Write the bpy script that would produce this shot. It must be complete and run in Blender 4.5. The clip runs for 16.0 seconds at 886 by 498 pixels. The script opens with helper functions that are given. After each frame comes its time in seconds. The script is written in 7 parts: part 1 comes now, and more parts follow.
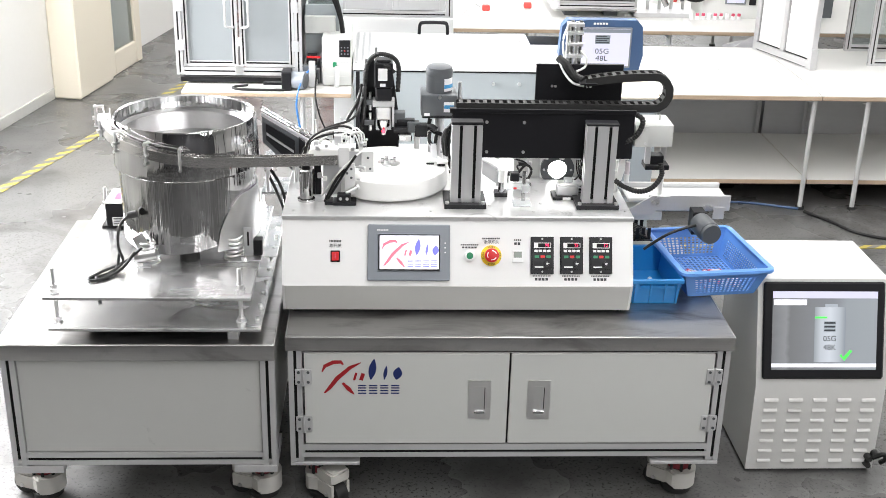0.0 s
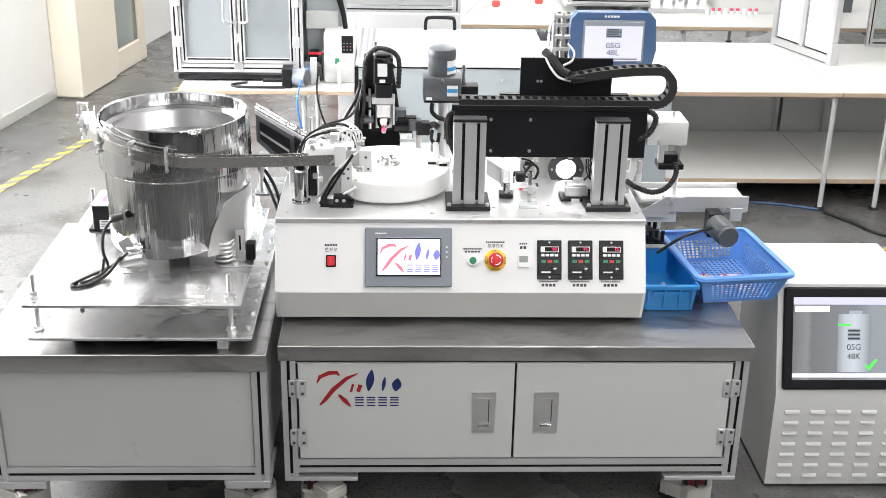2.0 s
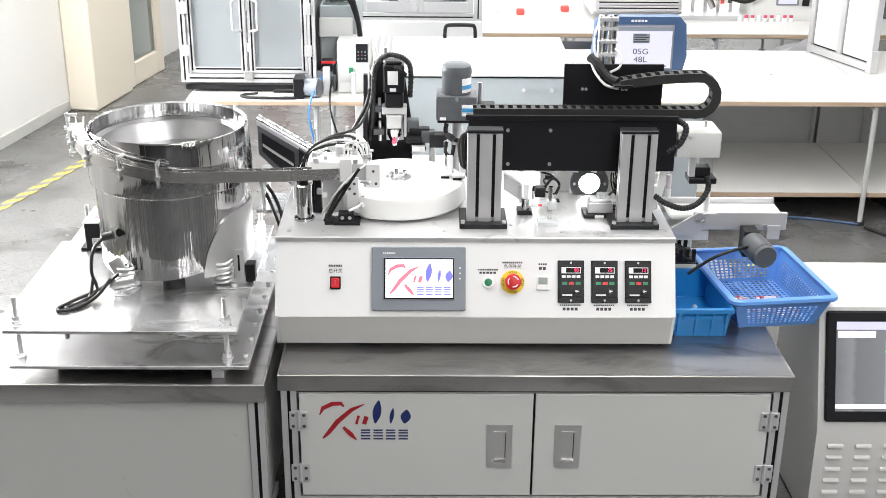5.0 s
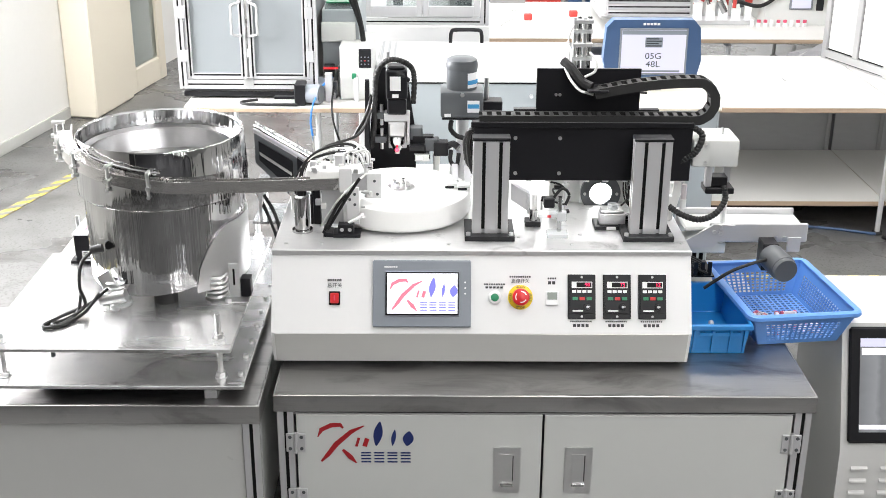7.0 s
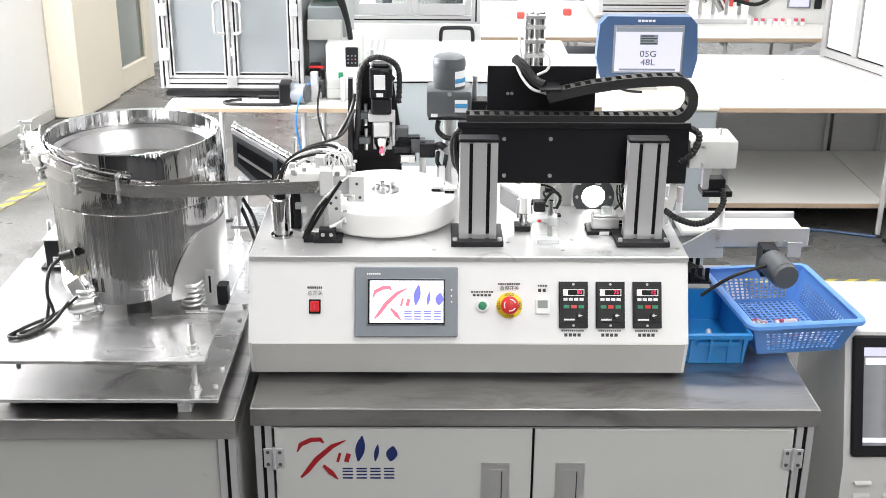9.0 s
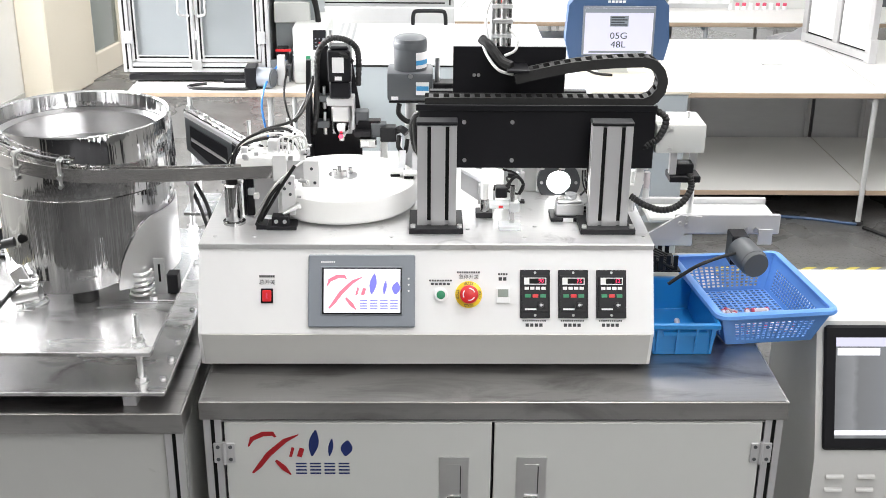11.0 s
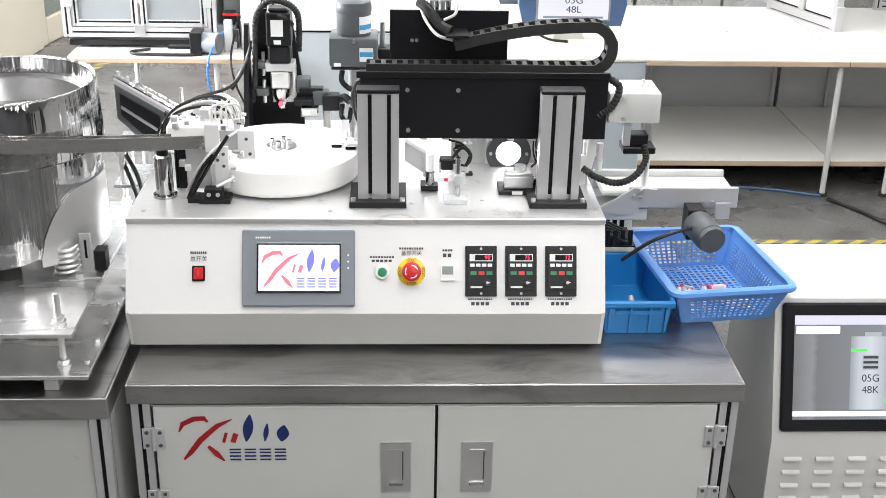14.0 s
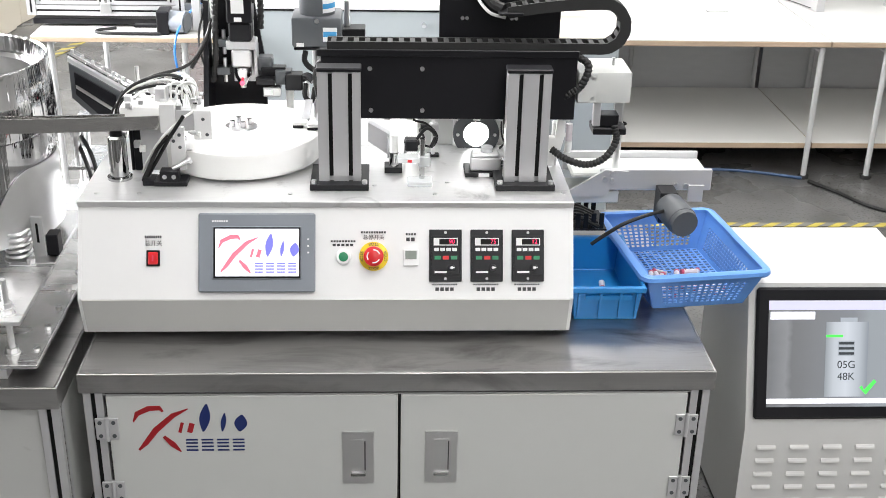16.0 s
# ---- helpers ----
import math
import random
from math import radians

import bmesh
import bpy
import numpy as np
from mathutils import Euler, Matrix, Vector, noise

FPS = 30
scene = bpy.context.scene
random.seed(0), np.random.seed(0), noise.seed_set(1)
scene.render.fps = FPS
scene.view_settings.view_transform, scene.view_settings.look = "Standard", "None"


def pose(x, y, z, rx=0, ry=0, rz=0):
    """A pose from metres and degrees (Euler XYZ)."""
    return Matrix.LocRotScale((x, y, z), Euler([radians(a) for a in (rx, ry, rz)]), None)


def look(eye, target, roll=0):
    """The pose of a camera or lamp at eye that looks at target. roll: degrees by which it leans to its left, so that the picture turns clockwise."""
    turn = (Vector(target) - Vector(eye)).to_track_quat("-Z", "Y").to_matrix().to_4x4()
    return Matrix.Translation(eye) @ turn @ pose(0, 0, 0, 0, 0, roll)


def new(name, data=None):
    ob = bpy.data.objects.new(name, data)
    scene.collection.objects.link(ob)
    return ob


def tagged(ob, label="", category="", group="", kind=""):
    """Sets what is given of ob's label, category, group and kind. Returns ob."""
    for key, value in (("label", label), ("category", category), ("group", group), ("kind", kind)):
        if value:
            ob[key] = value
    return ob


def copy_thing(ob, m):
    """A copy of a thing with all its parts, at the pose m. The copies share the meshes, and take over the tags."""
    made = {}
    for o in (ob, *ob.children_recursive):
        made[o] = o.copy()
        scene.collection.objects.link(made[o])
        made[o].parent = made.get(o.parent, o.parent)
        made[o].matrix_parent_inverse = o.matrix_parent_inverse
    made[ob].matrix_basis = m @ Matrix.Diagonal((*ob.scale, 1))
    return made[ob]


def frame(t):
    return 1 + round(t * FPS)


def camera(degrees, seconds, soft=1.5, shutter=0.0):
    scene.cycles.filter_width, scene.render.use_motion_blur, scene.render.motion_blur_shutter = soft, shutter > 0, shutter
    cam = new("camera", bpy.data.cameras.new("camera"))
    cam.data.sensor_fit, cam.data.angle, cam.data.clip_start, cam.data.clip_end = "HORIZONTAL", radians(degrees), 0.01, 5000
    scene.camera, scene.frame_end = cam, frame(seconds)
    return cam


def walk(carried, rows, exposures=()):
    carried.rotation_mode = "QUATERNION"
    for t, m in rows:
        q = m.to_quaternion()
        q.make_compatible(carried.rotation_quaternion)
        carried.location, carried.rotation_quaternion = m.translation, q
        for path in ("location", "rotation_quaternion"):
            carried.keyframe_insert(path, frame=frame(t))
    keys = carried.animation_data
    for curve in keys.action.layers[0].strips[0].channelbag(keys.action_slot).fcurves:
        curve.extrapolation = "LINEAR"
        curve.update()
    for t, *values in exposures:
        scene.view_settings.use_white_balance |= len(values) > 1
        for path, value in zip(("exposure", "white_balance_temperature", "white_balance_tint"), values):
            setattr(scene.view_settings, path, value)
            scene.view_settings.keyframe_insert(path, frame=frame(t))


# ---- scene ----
cam = camera(41.0, 16.0, soft=0.8)
PATH = [
    (0.0, -0.1203, -0.9669, 2.1398, -22.544, -1.370, -2.521),
    (0.5, -0.1083, -0.9270, 2.1263, -22.592, -1.283, -2.381),
    (1.0, -0.0956, -0.8808, 2.1099, -22.638, -1.199, -2.236),
    (1.5, -0.0833, -0.8374, 2.0950, -22.661, -1.150, -2.063),
    (2.0, -0.0722, -0.7950, 2.0829, -22.576, -1.023, -1.855),
    (2.5, -0.0614, -0.7536, 2.0709, -22.495, -0.933, -1.623),
    (3.0, -0.0513, -0.7128, 2.0587, -22.405, -0.844, -1.382),
    (3.5, -0.0414, -0.6742, 2.0468, -22.309, -0.746, -1.154),
    (4.0, -0.0340, -0.6369, 2.0340, -22.191, -0.660, -0.948),
    (6.5, -0.0047, -0.4596, 1.9811, -21.724, -0.277, -0.144),
    (7.0, -0.0091, -0.4254, 1.9724, -21.651, -0.314, -0.182),
    (7.5, -0.0140, -0.3922, 1.9644, -21.595, -0.394, -0.256),
    (8.0, -0.0114, -0.3589, 1.9560, -21.533, -0.376, -0.311),
    (10.5, 0.0801, -0.2290, 1.9050, -21.979, -0.429, -0.624),
    (11.0, 0.0955, -0.2092, 1.8968, -22.159, -0.482, -0.806),
    (11.5, 0.1089, -0.1863, 1.8898, -22.397, -0.524, -0.994),
    (12.0, 0.1217, -0.1637, 1.8841, -22.662, -0.602, -1.211),
    (12.5, 0.1309, -0.1424, 1.8780, -22.913, -0.735, -1.422),
    (13.0, 0.1412, -0.1222, 1.8717, -23.156, -0.840, -1.663),
    (13.5, 0.1522, -0.1020, 1.8659, -23.400, -0.906, -1.869),
    (14.0, 0.1631, -0.0824, 1.8601, -23.656, -1.016, -2.080),
    (14.5, 0.1734, -0.0629, 1.8540, -23.886, -1.083, -2.286),
    (15.0, 0.1874, -0.0444, 1.8462, -24.097, -1.138, -2.442),
    (15.5, 0.2047, -0.0288, 1.8384, -24.267, -1.171, -2.491),
    (16.0, 0.2200, -0.0116, 1.8318, -24.484, -1.195, -2.609),
]
walk(cam, [(t, pose(x, y, z, 90 + pitch, roll, yaw)) for t, x, y, z, pitch, roll, yaw in PATH])

# ---- light ----
scene.view_settings.exposure = 0.15
world = bpy.data.worlds.new("world")
scene.world = world
world.use_nodes = True
world.node_tree.nodes["Background"].inputs[0].default_value = (0.75, 0.85, 1.0, 1)
world.node_tree.nodes["Background"].inputs[1].default_value = 0.3


def strip_lamp(x, y, z, wx, wy, watts):
    d = bpy.data.lights.new("ceiling_strip", "AREA")
    d.shape, d.size, d.size_y, d.energy, d.color = "RECTANGLE", wx, wy, watts, (1.0, 0.985, 0.985)
    ob = new("ceiling_strip", d)
    ob.location = (x, y, z)
    return ob


LAMP_Z = 3.17
STRIPS = [(-1.9, 3.6), (0.9, 3.6), (3.9, 3.6), (-0.9, 9.6), (0.9, 9.6), (3.9, 9.6)]
SOUTH = [(1.0, -1.2), (3.9, -1.2)]
for sx, sy in STRIPS + SOUTH:
    strip_lamp(sx, sy, LAMP_Z, 0.32, 4.6, {3.6: 58, 9.6: 24, -1.2: 74}[sy])
# lamp added before the windowless north wall to put glare on the floor
north = bpy.data.lights.new("north_daylight", "AREA")
north.shape, north.size, north.size_y, north.energy, north.color = "RECTANGLE", 5.0, 1.6, 150, (0.97, 0.99, 1.0)
nob = new("north_daylight", north)
nob.matrix_world = look((1.5, 12.98, 1.9), (1.5, 0.0, 1.2))
# daylight through the window band of the side wall
win = bpy.data.lights.new("window_daylight", "AREA")
win.shape, win.size, win.size_y, win.energy, win.color = "RECTANGLE", 2.6, 1.3, 470, (0.98, 0.98, 1.0)
wob = new("window_daylight", win)
wob.matrix_world = look((-2.86, 3.95, 1.9), (0.0, 3.6, 1.5))


# ---- materials ----
def mat(name, col, rough=0.5, metal=0.0, var=0.06, scale=18.0, bump=0.0, stretch=(1, 1, 1), spec=0.5, fine=0.0, coat=0.0):
    m = bpy.data.materials.new(name)
    m.use_nodes = True
    nt = m.node_tree
    b = nt.nodes["Principled BSDF"]
    b.inputs["Metallic"].default_value = metal
    b.inputs["Specular IOR Level"].default_value = spec
    b.inputs["Coat Weight"].default_value = coat
    tc = nt.nodes.new("ShaderNodeTexCoord")
    mp = nt.nodes.new("ShaderNodeMapping")
    mp.inputs["Scale"].default_value = stretch
    nt.links.new(tc.outputs["Object"], mp.inputs[0])
    big = nt.nodes.new("ShaderNodeTexNoise")
    big.inputs["Scale"].default_value = scale * 0.25
    big.inputs["Detail"].default_value = 4
    sm = nt.nodes.new("ShaderNodeTexNoise")
    sm.inputs["Scale"].default_value = scale * 5
    sm.inputs["Detail"].default_value = 3
    for n in (big, sm):
        nt.links.new(mp.outputs[0], n.inputs["Vector"])
    mix = nt.nodes.new("ShaderNodeMix")
    mix.data_type, mix.blend_type = "RGBA", "MIX"
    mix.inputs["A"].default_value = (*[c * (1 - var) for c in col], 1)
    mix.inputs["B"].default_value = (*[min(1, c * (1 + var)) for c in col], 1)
    add = nt.nodes.new("ShaderNodeMath")
    add.operation = "MULTIPLY_ADD"
    nt.links.new(sm.outputs["Fac"], add.inputs[0])
    add.inputs[1].default_value = 0.5 + fine
    half = nt.nodes.new("ShaderNodeMath")
    half.operation = "MULTIPLY"
    nt.links.new(big.outputs["Fac"], half.inputs[0])
    half.inputs[1].default_value = 0.5
    nt.links.new(half.outputs[0], add.inputs[2])
    nt.links.new(add.outputs[0], mix.inputs["Factor"])
    nt.links.new(mix.outputs["Result"], b.inputs["Base Color"])
    rr = nt.nodes.new("ShaderNodeMapRange")
    rr.inputs["From Min"].default_value, rr.inputs["From Max"].default_value = 0.3, 0.7
    rr.inputs["To Min"].default_value, rr.inputs["To Max"].default_value = max(0.02, rough * 0.85), min(1, rough * 1.15)
    nt.links.new(big.outputs["Fac"], rr.inputs["Value"])
    nt.links.new(rr.outputs[0], b.inputs["Roughness"])
    if bump:
        bp = nt.nodes.new("ShaderNodeBump")
        bp.inputs["Strength"].default_value = bump
        bp.inputs["Distance"].default_value = 0.002
        nt.links.new(sm.outputs["Fac"], bp.inputs["Height"])
        nt.links.new(bp.outputs[0], b.inputs["Normal"])
    return m


def glow(name, col, strength):
    m = bpy.data.materials.new(name)
    m.use_nodes = True
    b = m.node_tree.nodes["Principled BSDF"]
    b.inputs["Base Color"].default_value = (*[c * 0.3 for c in col], 1)
    b.inputs["Roughness"].default_value = 0.25
    b.inputs["Emission Color"].default_value = (*col, 1)
    b.inputs["Emission Strength"].default_value = strength
    return m


def glassy(name, col, rough=0.02, alpha_mix=0.75):
    m = bpy.data.materials.new(name)
    m.use_nodes = True
    nt = m.node_tree
    out = nt.nodes["Material Output"]
    b = nt.nodes["Principled BSDF"]
    b.inputs["Base Color"].default_value = (*col, 1)
    b.inputs["Roughness"].default_value = rough
    tr = nt.nodes.new("ShaderNodeBsdfTransparent")
    tr.inputs[0].default_value = (*[0.5 + 0.5 * c for c in col], 1)
    mx = nt.nodes.new("ShaderNodeMixShader")
    mx.inputs[0].default_value = alpha_mix
    nt.links.new(b.outputs[0], mx.inputs[1])
    nt.links.new(tr.outputs[0], mx.inputs[2])
    nt.links.new(mx.outputs[0], out.inputs[0])
    return m


M = dict(
    wall=mat("wall_paint", (0.80, 0.79, 0.76), 0.8, var=0.03, scale=6, bump=0.15),
    greywall=mat("dark_unseen_wall_paint", (0.09, 0.09, 0.095), 0.8, var=0.05, scale=4),
    backboard=mat("grey_steel_back_panel", (0.60, 0.60, 0.61), 0.5, var=0.12, scale=5, stretch=(0.5, 1, 2)),
    cream=mat("cream_paint", (0.78, 0.72, 0.60), 0.5, var=0.03),
    ceil=mat("ceiling_paint", (0.75, 0.75, 0.74), 0.9, var=0.03),
    white=mat("white_powder_coat", (0.78, 0.78, 0.775), 0.42, var=0.02, scale=8, bump=0.06),
    grey=mat("light_grey_strip", (0.56, 0.56, 0.54), 0.4, var=0.03, scale=6, bump=0.05),
    panelgrey=mat("pale_grey_panel", (0.62, 0.63, 0.61), 0.45, var=0.025, scale=5, bump=0.04),
    bluegrey=mat("pale_blue_grey_panel", (0.36, 0.395, 0.41), 0.35, var=0.03, scale=5),
    steel=mat("brushed_stainless_steel", (0.46, 0.455, 0.45), 0.34, 1.0, var=0.16, scale=14, bump=0.05, stretch=(0.12, 5, 5)),
    mirror=mat("polished_stainless_steel", (0.46, 0.46, 0.46), 0.04, 1.0, var=0.12, scale=4.5, bump=0.55, stretch=(1.7, 1.7, 0.03)),
    satin=mat("satin_stainless_steel", (0.72, 0.72, 0.72), 0.33, 1.0, var=0.05, scale=9, bump=0.05),
    alu=mat("anodised_aluminium", (0.60, 0.60, 0.61), 0.36, 0.45, var=0.03, scale=20, stretch=(6, 6, 0.4), bump=0.04),
    aluplate=mat("aluminium_plate", (0.72, 0.72, 0.72), 0.25, 0.88, var=0.17, scale=9, stretch=(0.6, 3, 3), bump=0.06),
    black=mat("black_anodised", (0.010, 0.010, 0.012), 0.38, var=0.15, scale=20, spec=0.28),
    rubber=mat("black_rubber", (0.018, 0.018, 0.018), 0.6, var=0.2, scale=30, bump=0.1),
    slot=mat("slot_insert", (0.006, 0.006, 0.006), 0.7, var=0.1, spec=0.2),
    darkgrey=mat("dark_grey_cast", (0.085, 0.092, 0.10), 0.42, var=0.08, scale=30, bump=0.08),
    bezel=mat("slate_grey_plastic", (0.22, 0.24, 0.27), 0.4, var=0.04, scale=40),
    pom=mat("white_plastic_disc", (0.86, 0.86, 0.84), 0.38, var=0.015),
    red=mat("red_plastic", (0.62, 0.02, 0.025), 0.3, var=0.05),
    redink=mat("red_print", (0.36, 0.008, 0.014), 0.5, var=0.04),
    blueink=mat("blue_print", (0.008, 0.022, 0.13), 0.5, var=0.04),
    ink=mat("dark_print", (0.05, 0.05, 0.055), 0.6, var=0.05),
    yellow=mat("yellow_plastic", (0.85, 0.62, 0.03), 0.4, var=0.05),
    tape=mat("faded_yellow_tape", (0.44, 0.36, 0.07), 0.5, var=0.15, scale=30),
    tapegrey=mat("worn_dark_tape", (0.16, 0.16, 0.15), 0.5, var=0.2, scale=30),
    green=mat("green_plastic", (0.02, 0.22, 0.10), 0.35, var=0.05),
    bin=mat("cyan_blue_plastic", (0.012, 0.20, 0.52), 0.35, var=0.05, scale=12, bump=0.04),
    basket=mat("light_blue_plastic", (0.12, 0.30, 0.70), 0.35, var=0.05, scale=12),
    navy=mat("navy_blue_casing", (0.05, 0.10, 0.21), 0.4, var=0.05),
    darkred=mat("dark_red_plastic", (0.20, 0.015, 0.025), 0.4, var=0.1),
    # panel grey darkened to stand for the dimmer light on the side cabinet's front
    panelshade=mat("panel_grey_in_shade", (0.52, 0.525, 0.51), 0.45, var=0.03, scale=5, bump=0.04),
    caster=mat("off_white_caster_housing", (0.55, 0.54, 0.51), 0.45, var=0.06, scale=40),
    ply=mat("plywood_edge", (0.46, 0.35, 0.25), 0.6, var=0.25, scale=20, stretch=(0.5, 1, 14)),
    laminate=mat("white_laminate", (0.72, 0.715, 0.69), 0.35, var=0.03, scale=4),
    shelfgrey=mat("grey_board", (0.55, 0.55, 0.52), 0.5, var=0.06, scale=3),
    pipe=mat("grey_painted_tube", (0.50, 0.50, 0.50), 0.4, 0.0, var=0.06),
    cable=mat("black_cable", (0.010, 0.010, 0.010), 0.45, var=0.1, scale=40, spec=0.3),
    whitecable=mat("white_cable", (0.75, 0.75, 0.74), 0.45, var=0.04),
    bluehose=mat("blue_air_hose", (0.03, 0.17, 0.48), 0.3, var=0.05),
    redpipe=mat("red_painted_pipe", (0.55, 0.06, 0.05), 0.4, var=0.08),
    label=mat("white_label", (0.8, 0.8, 0.8), 0.5, var=0.02),
    bluelabel=mat("blue_label", (0.05, 0.28, 0.55), 0.5, var=0.03),
    acrylic=glassy("clear_acrylic", (0.86, 0.88, 0.88), 0.08, 0.6),
    glass=glassy("clear_glass", (0.55, 0.6, 0.6), 0.02, 0.90),
    film=glassy("clear_plastic_film", (0.6, 0.6, 0.6), 0.2, 0.4),
    tubes=mat("translucent_tubes", (0.72, 0.66, 0.68), 0.3, var=0.1),
    pink=mat("red_tube_caps", (0.65, 0.08, 0.15), 0.35, var=0.08),
    screen=glow("lit_screen_white", (0.93, 0.93, 1.0), 1.0),
    screendim=glow("lit_screen_grey", (0.27, 0.30, 0.34), 0.62),
    screenshade=glow("screen_dark_area", (0.22, 0.245, 0.28), 0.6),
    screenlav=glow("lit_screen_lavender", (0.62, 0.62, 0.80), 0.95),
    tubeimg=glow("screen_tube_image", (0.55, 0.59, 0.64), 0.95),
    tubeedge=glow("screen_tube_shade", (0.42, 0.46, 0.51), 0.8),
    screenpink=glow("screen_pink_shape", (0.85, 0.22, 0.30), 0.9),
    screenblue=glow("screen_blue_shape", (0.22, 0.22, 0.75), 0.9),
    screenink=glow("screen_dark_text", (0.07, 0.08, 0.09), 0.6),
    screengreen=glow("screen_green_mark", (0.10, 0.85, 0.12), 1.0),
    digit=glow("red_led_digits", (1.0, 0.03, 0.12), 2.2),
    lcd=mat("grey_lcd", (0.22, 0.25, 0.22), 0.3, var=0.03),
    ledlight=glow("white_led_ring", (1.0, 1.0, 0.97), 6.0),
    laser=glow("red_pilot_glow", (1.0, 0.05, 0.10), 3.0),
    tubelamp=glow("led_tube", (1.0, 0.98, 0.95), 3.0),
)


def floor_material():
    m = mat("grey_epoxy_floor", (0.135, 0.135, 0.132), 0.27, var=0.22, scale=5, bump=0.12)
    nt = m.node_tree
    b = nt.nodes["Principled BSDF"]
    old = b.inputs["Base Color"].links[0].from_socket
    tc = nt.nodes["Texture Coordinate"]
    vo = nt.nodes.new("ShaderNodeTexVoronoi")
    vo.inputs["Scale"].default_value = 130
    ns = nt.nodes.new("ShaderNodeTexNoise")
    ns.inputs["Scale"].default_value = 95
    ns.inputs["Detail"].default_value = 5
    nt.links.new(tc.outputs["Object"], vo.inputs["Vector"])
    nt.links.new(tc.outputs["Object"], ns.inputs["Vector"])
    mr = nt.nodes.new("ShaderNodeMapRange")
    mr.inputs["From Min"].default_value, mr.inputs["From Max"].default_value = 0.56, 0.68
    nt.links.new(ns.outputs["Fac"], mr.inputs["Value"])
    mx = nt.nodes.new("ShaderNodeMix")
    mx.data_type, mx.blend_type = "RGBA", "MIX"
    nt.links.new(mr.outputs[0], mx.inputs["Factor"])
    nt.links.new(old, mx.inputs["A"])
    mx.inputs["B"].default_value = (0.040, 0.038, 0.036, 1)
    mr2 = nt.nodes.new("ShaderNodeMapRange")
    mr2.inputs["From Min"].default_value, mr2.inputs["From Max"].default_value = 0.08, 0.0
    nt.links.new(vo.outputs["Distance"], mr2.inputs["Value"])
    mx2 = nt.nodes.new("ShaderNodeMix")
    mx2.data_type, mx2.blend_type = "RGBA", "MIX"
    nt.links.new(mr2.outputs[0], mx2.inputs["Factor"])
    nt.links.new(mx.outputs["Result"], mx2.inputs["A"])
    mx2.inputs["B"].default_value = (0.26, 0.25, 0.24, 1)
    nt.links.new(mx2.outputs["Result"], b.inputs["Base Color"])
    return m


M["floor"] = floor_material()


def grime(m, scale, lo, hi, col, stretch=(1, 1, 1)):
    """Lays dull smudges of one colour over a material."""
    nt = m.node_tree
    b = nt.nodes["Principled BSDF"]
    old = b.inputs["Base Color"].links[0].from_socket
    mp = nt.nodes.new("ShaderNodeMapping")
    mp.inputs["Scale"].default_value = stretch
    nt.links.new(nt.nodes["Texture Coordinate"].outputs["Object"], mp.inputs[0])
    ns = nt.nodes.new("ShaderNodeTexNoise")
    ns.inputs["Scale"].default_value, ns.inputs["Detail"].default_value = scale, 7
    ns.inputs["Roughness"].default_value, ns.inputs["Distortion"].default_value = 0.62, 0.8
    nt.links.new(mp.outputs[0], ns.inputs["Vector"])
    mr = nt.nodes.new("ShaderNodeMapRange")
    mr.inputs["From Min"].default_value, mr.inputs["From Max"].default_value = lo, hi
    nt.links.new(ns.outputs["Fac"], mr.inputs["Value"])
    mx = nt.nodes.new("ShaderNodeMix")
    mx.data_type, mx.blend_type = "RGBA", "MIX"
    nt.links.new(mr.outputs[0], mx.inputs["Factor"])
    nt.links.new(old, mx.inputs["A"])
    mx.inputs["B"].default_value = (*col, 1)
    nt.links.new(mx.outputs["Result"], b.inputs["Base Color"])


def drawn_sheet(m, turned):
    """Polished sheet whose fine polishing lines smear reflections along the axis."""
    nt = m.node_tree
    b = nt.nodes["Principled BSDF"]
    tg = nt.nodes.new("ShaderNodeTangent")
    tg.direction_type, tg.axis = "RADIAL", "Z"
    nt.links.new(tg.outputs[0], b.inputs["Tangent"])
    b.inputs["Anisotropic"].default_value = 0.8
    b.inputs["Anisotropic Rotation"].default_value = turned


def picture(name, stops, grain):
    """A lit display area whose picture shades from side to side."""
    m = glow(name, (0.3, 0.3, 0.3), 1.0)
    nt = m.node_tree
    tc = nt.nodes.new("ShaderNodeTexCoord")
    sp = nt.nodes.new("ShaderNodeSeparateXYZ")
    nt.links.new(tc.outputs["Generated"], sp.inputs[0])
    ns = nt.nodes.new("ShaderNodeTexNoise")
    ns.inputs["Scale"].default_value = 6
    nt.links.new(tc.outputs["Generated"], ns.inputs["Vector"])
    ma = nt.nodes.new("ShaderNodeMath")
    ma.operation = "MULTIPLY_ADD"
    nt.links.new(ns.outputs["Fac"], ma.inputs[0])
    ma.inputs[1].default_value = grain
    nt.links.new(sp.outputs[0], ma.inputs[2])
    rp = nt.nodes.new("ShaderNodeValToRGB")
    for k, (p, c) in enumerate(stops):
        e = rp.color_ramp.elements[k] if k < 2 else rp.color_ramp.elements.new(p)
        e.position, e.color = p, (*c, 1)
    nt.links.new(ma.outputs[0], rp.inputs[0])
    nt.links.new(rp.outputs[0], nt.nodes["Principled BSDF"].inputs["Emission Color"])
    return m


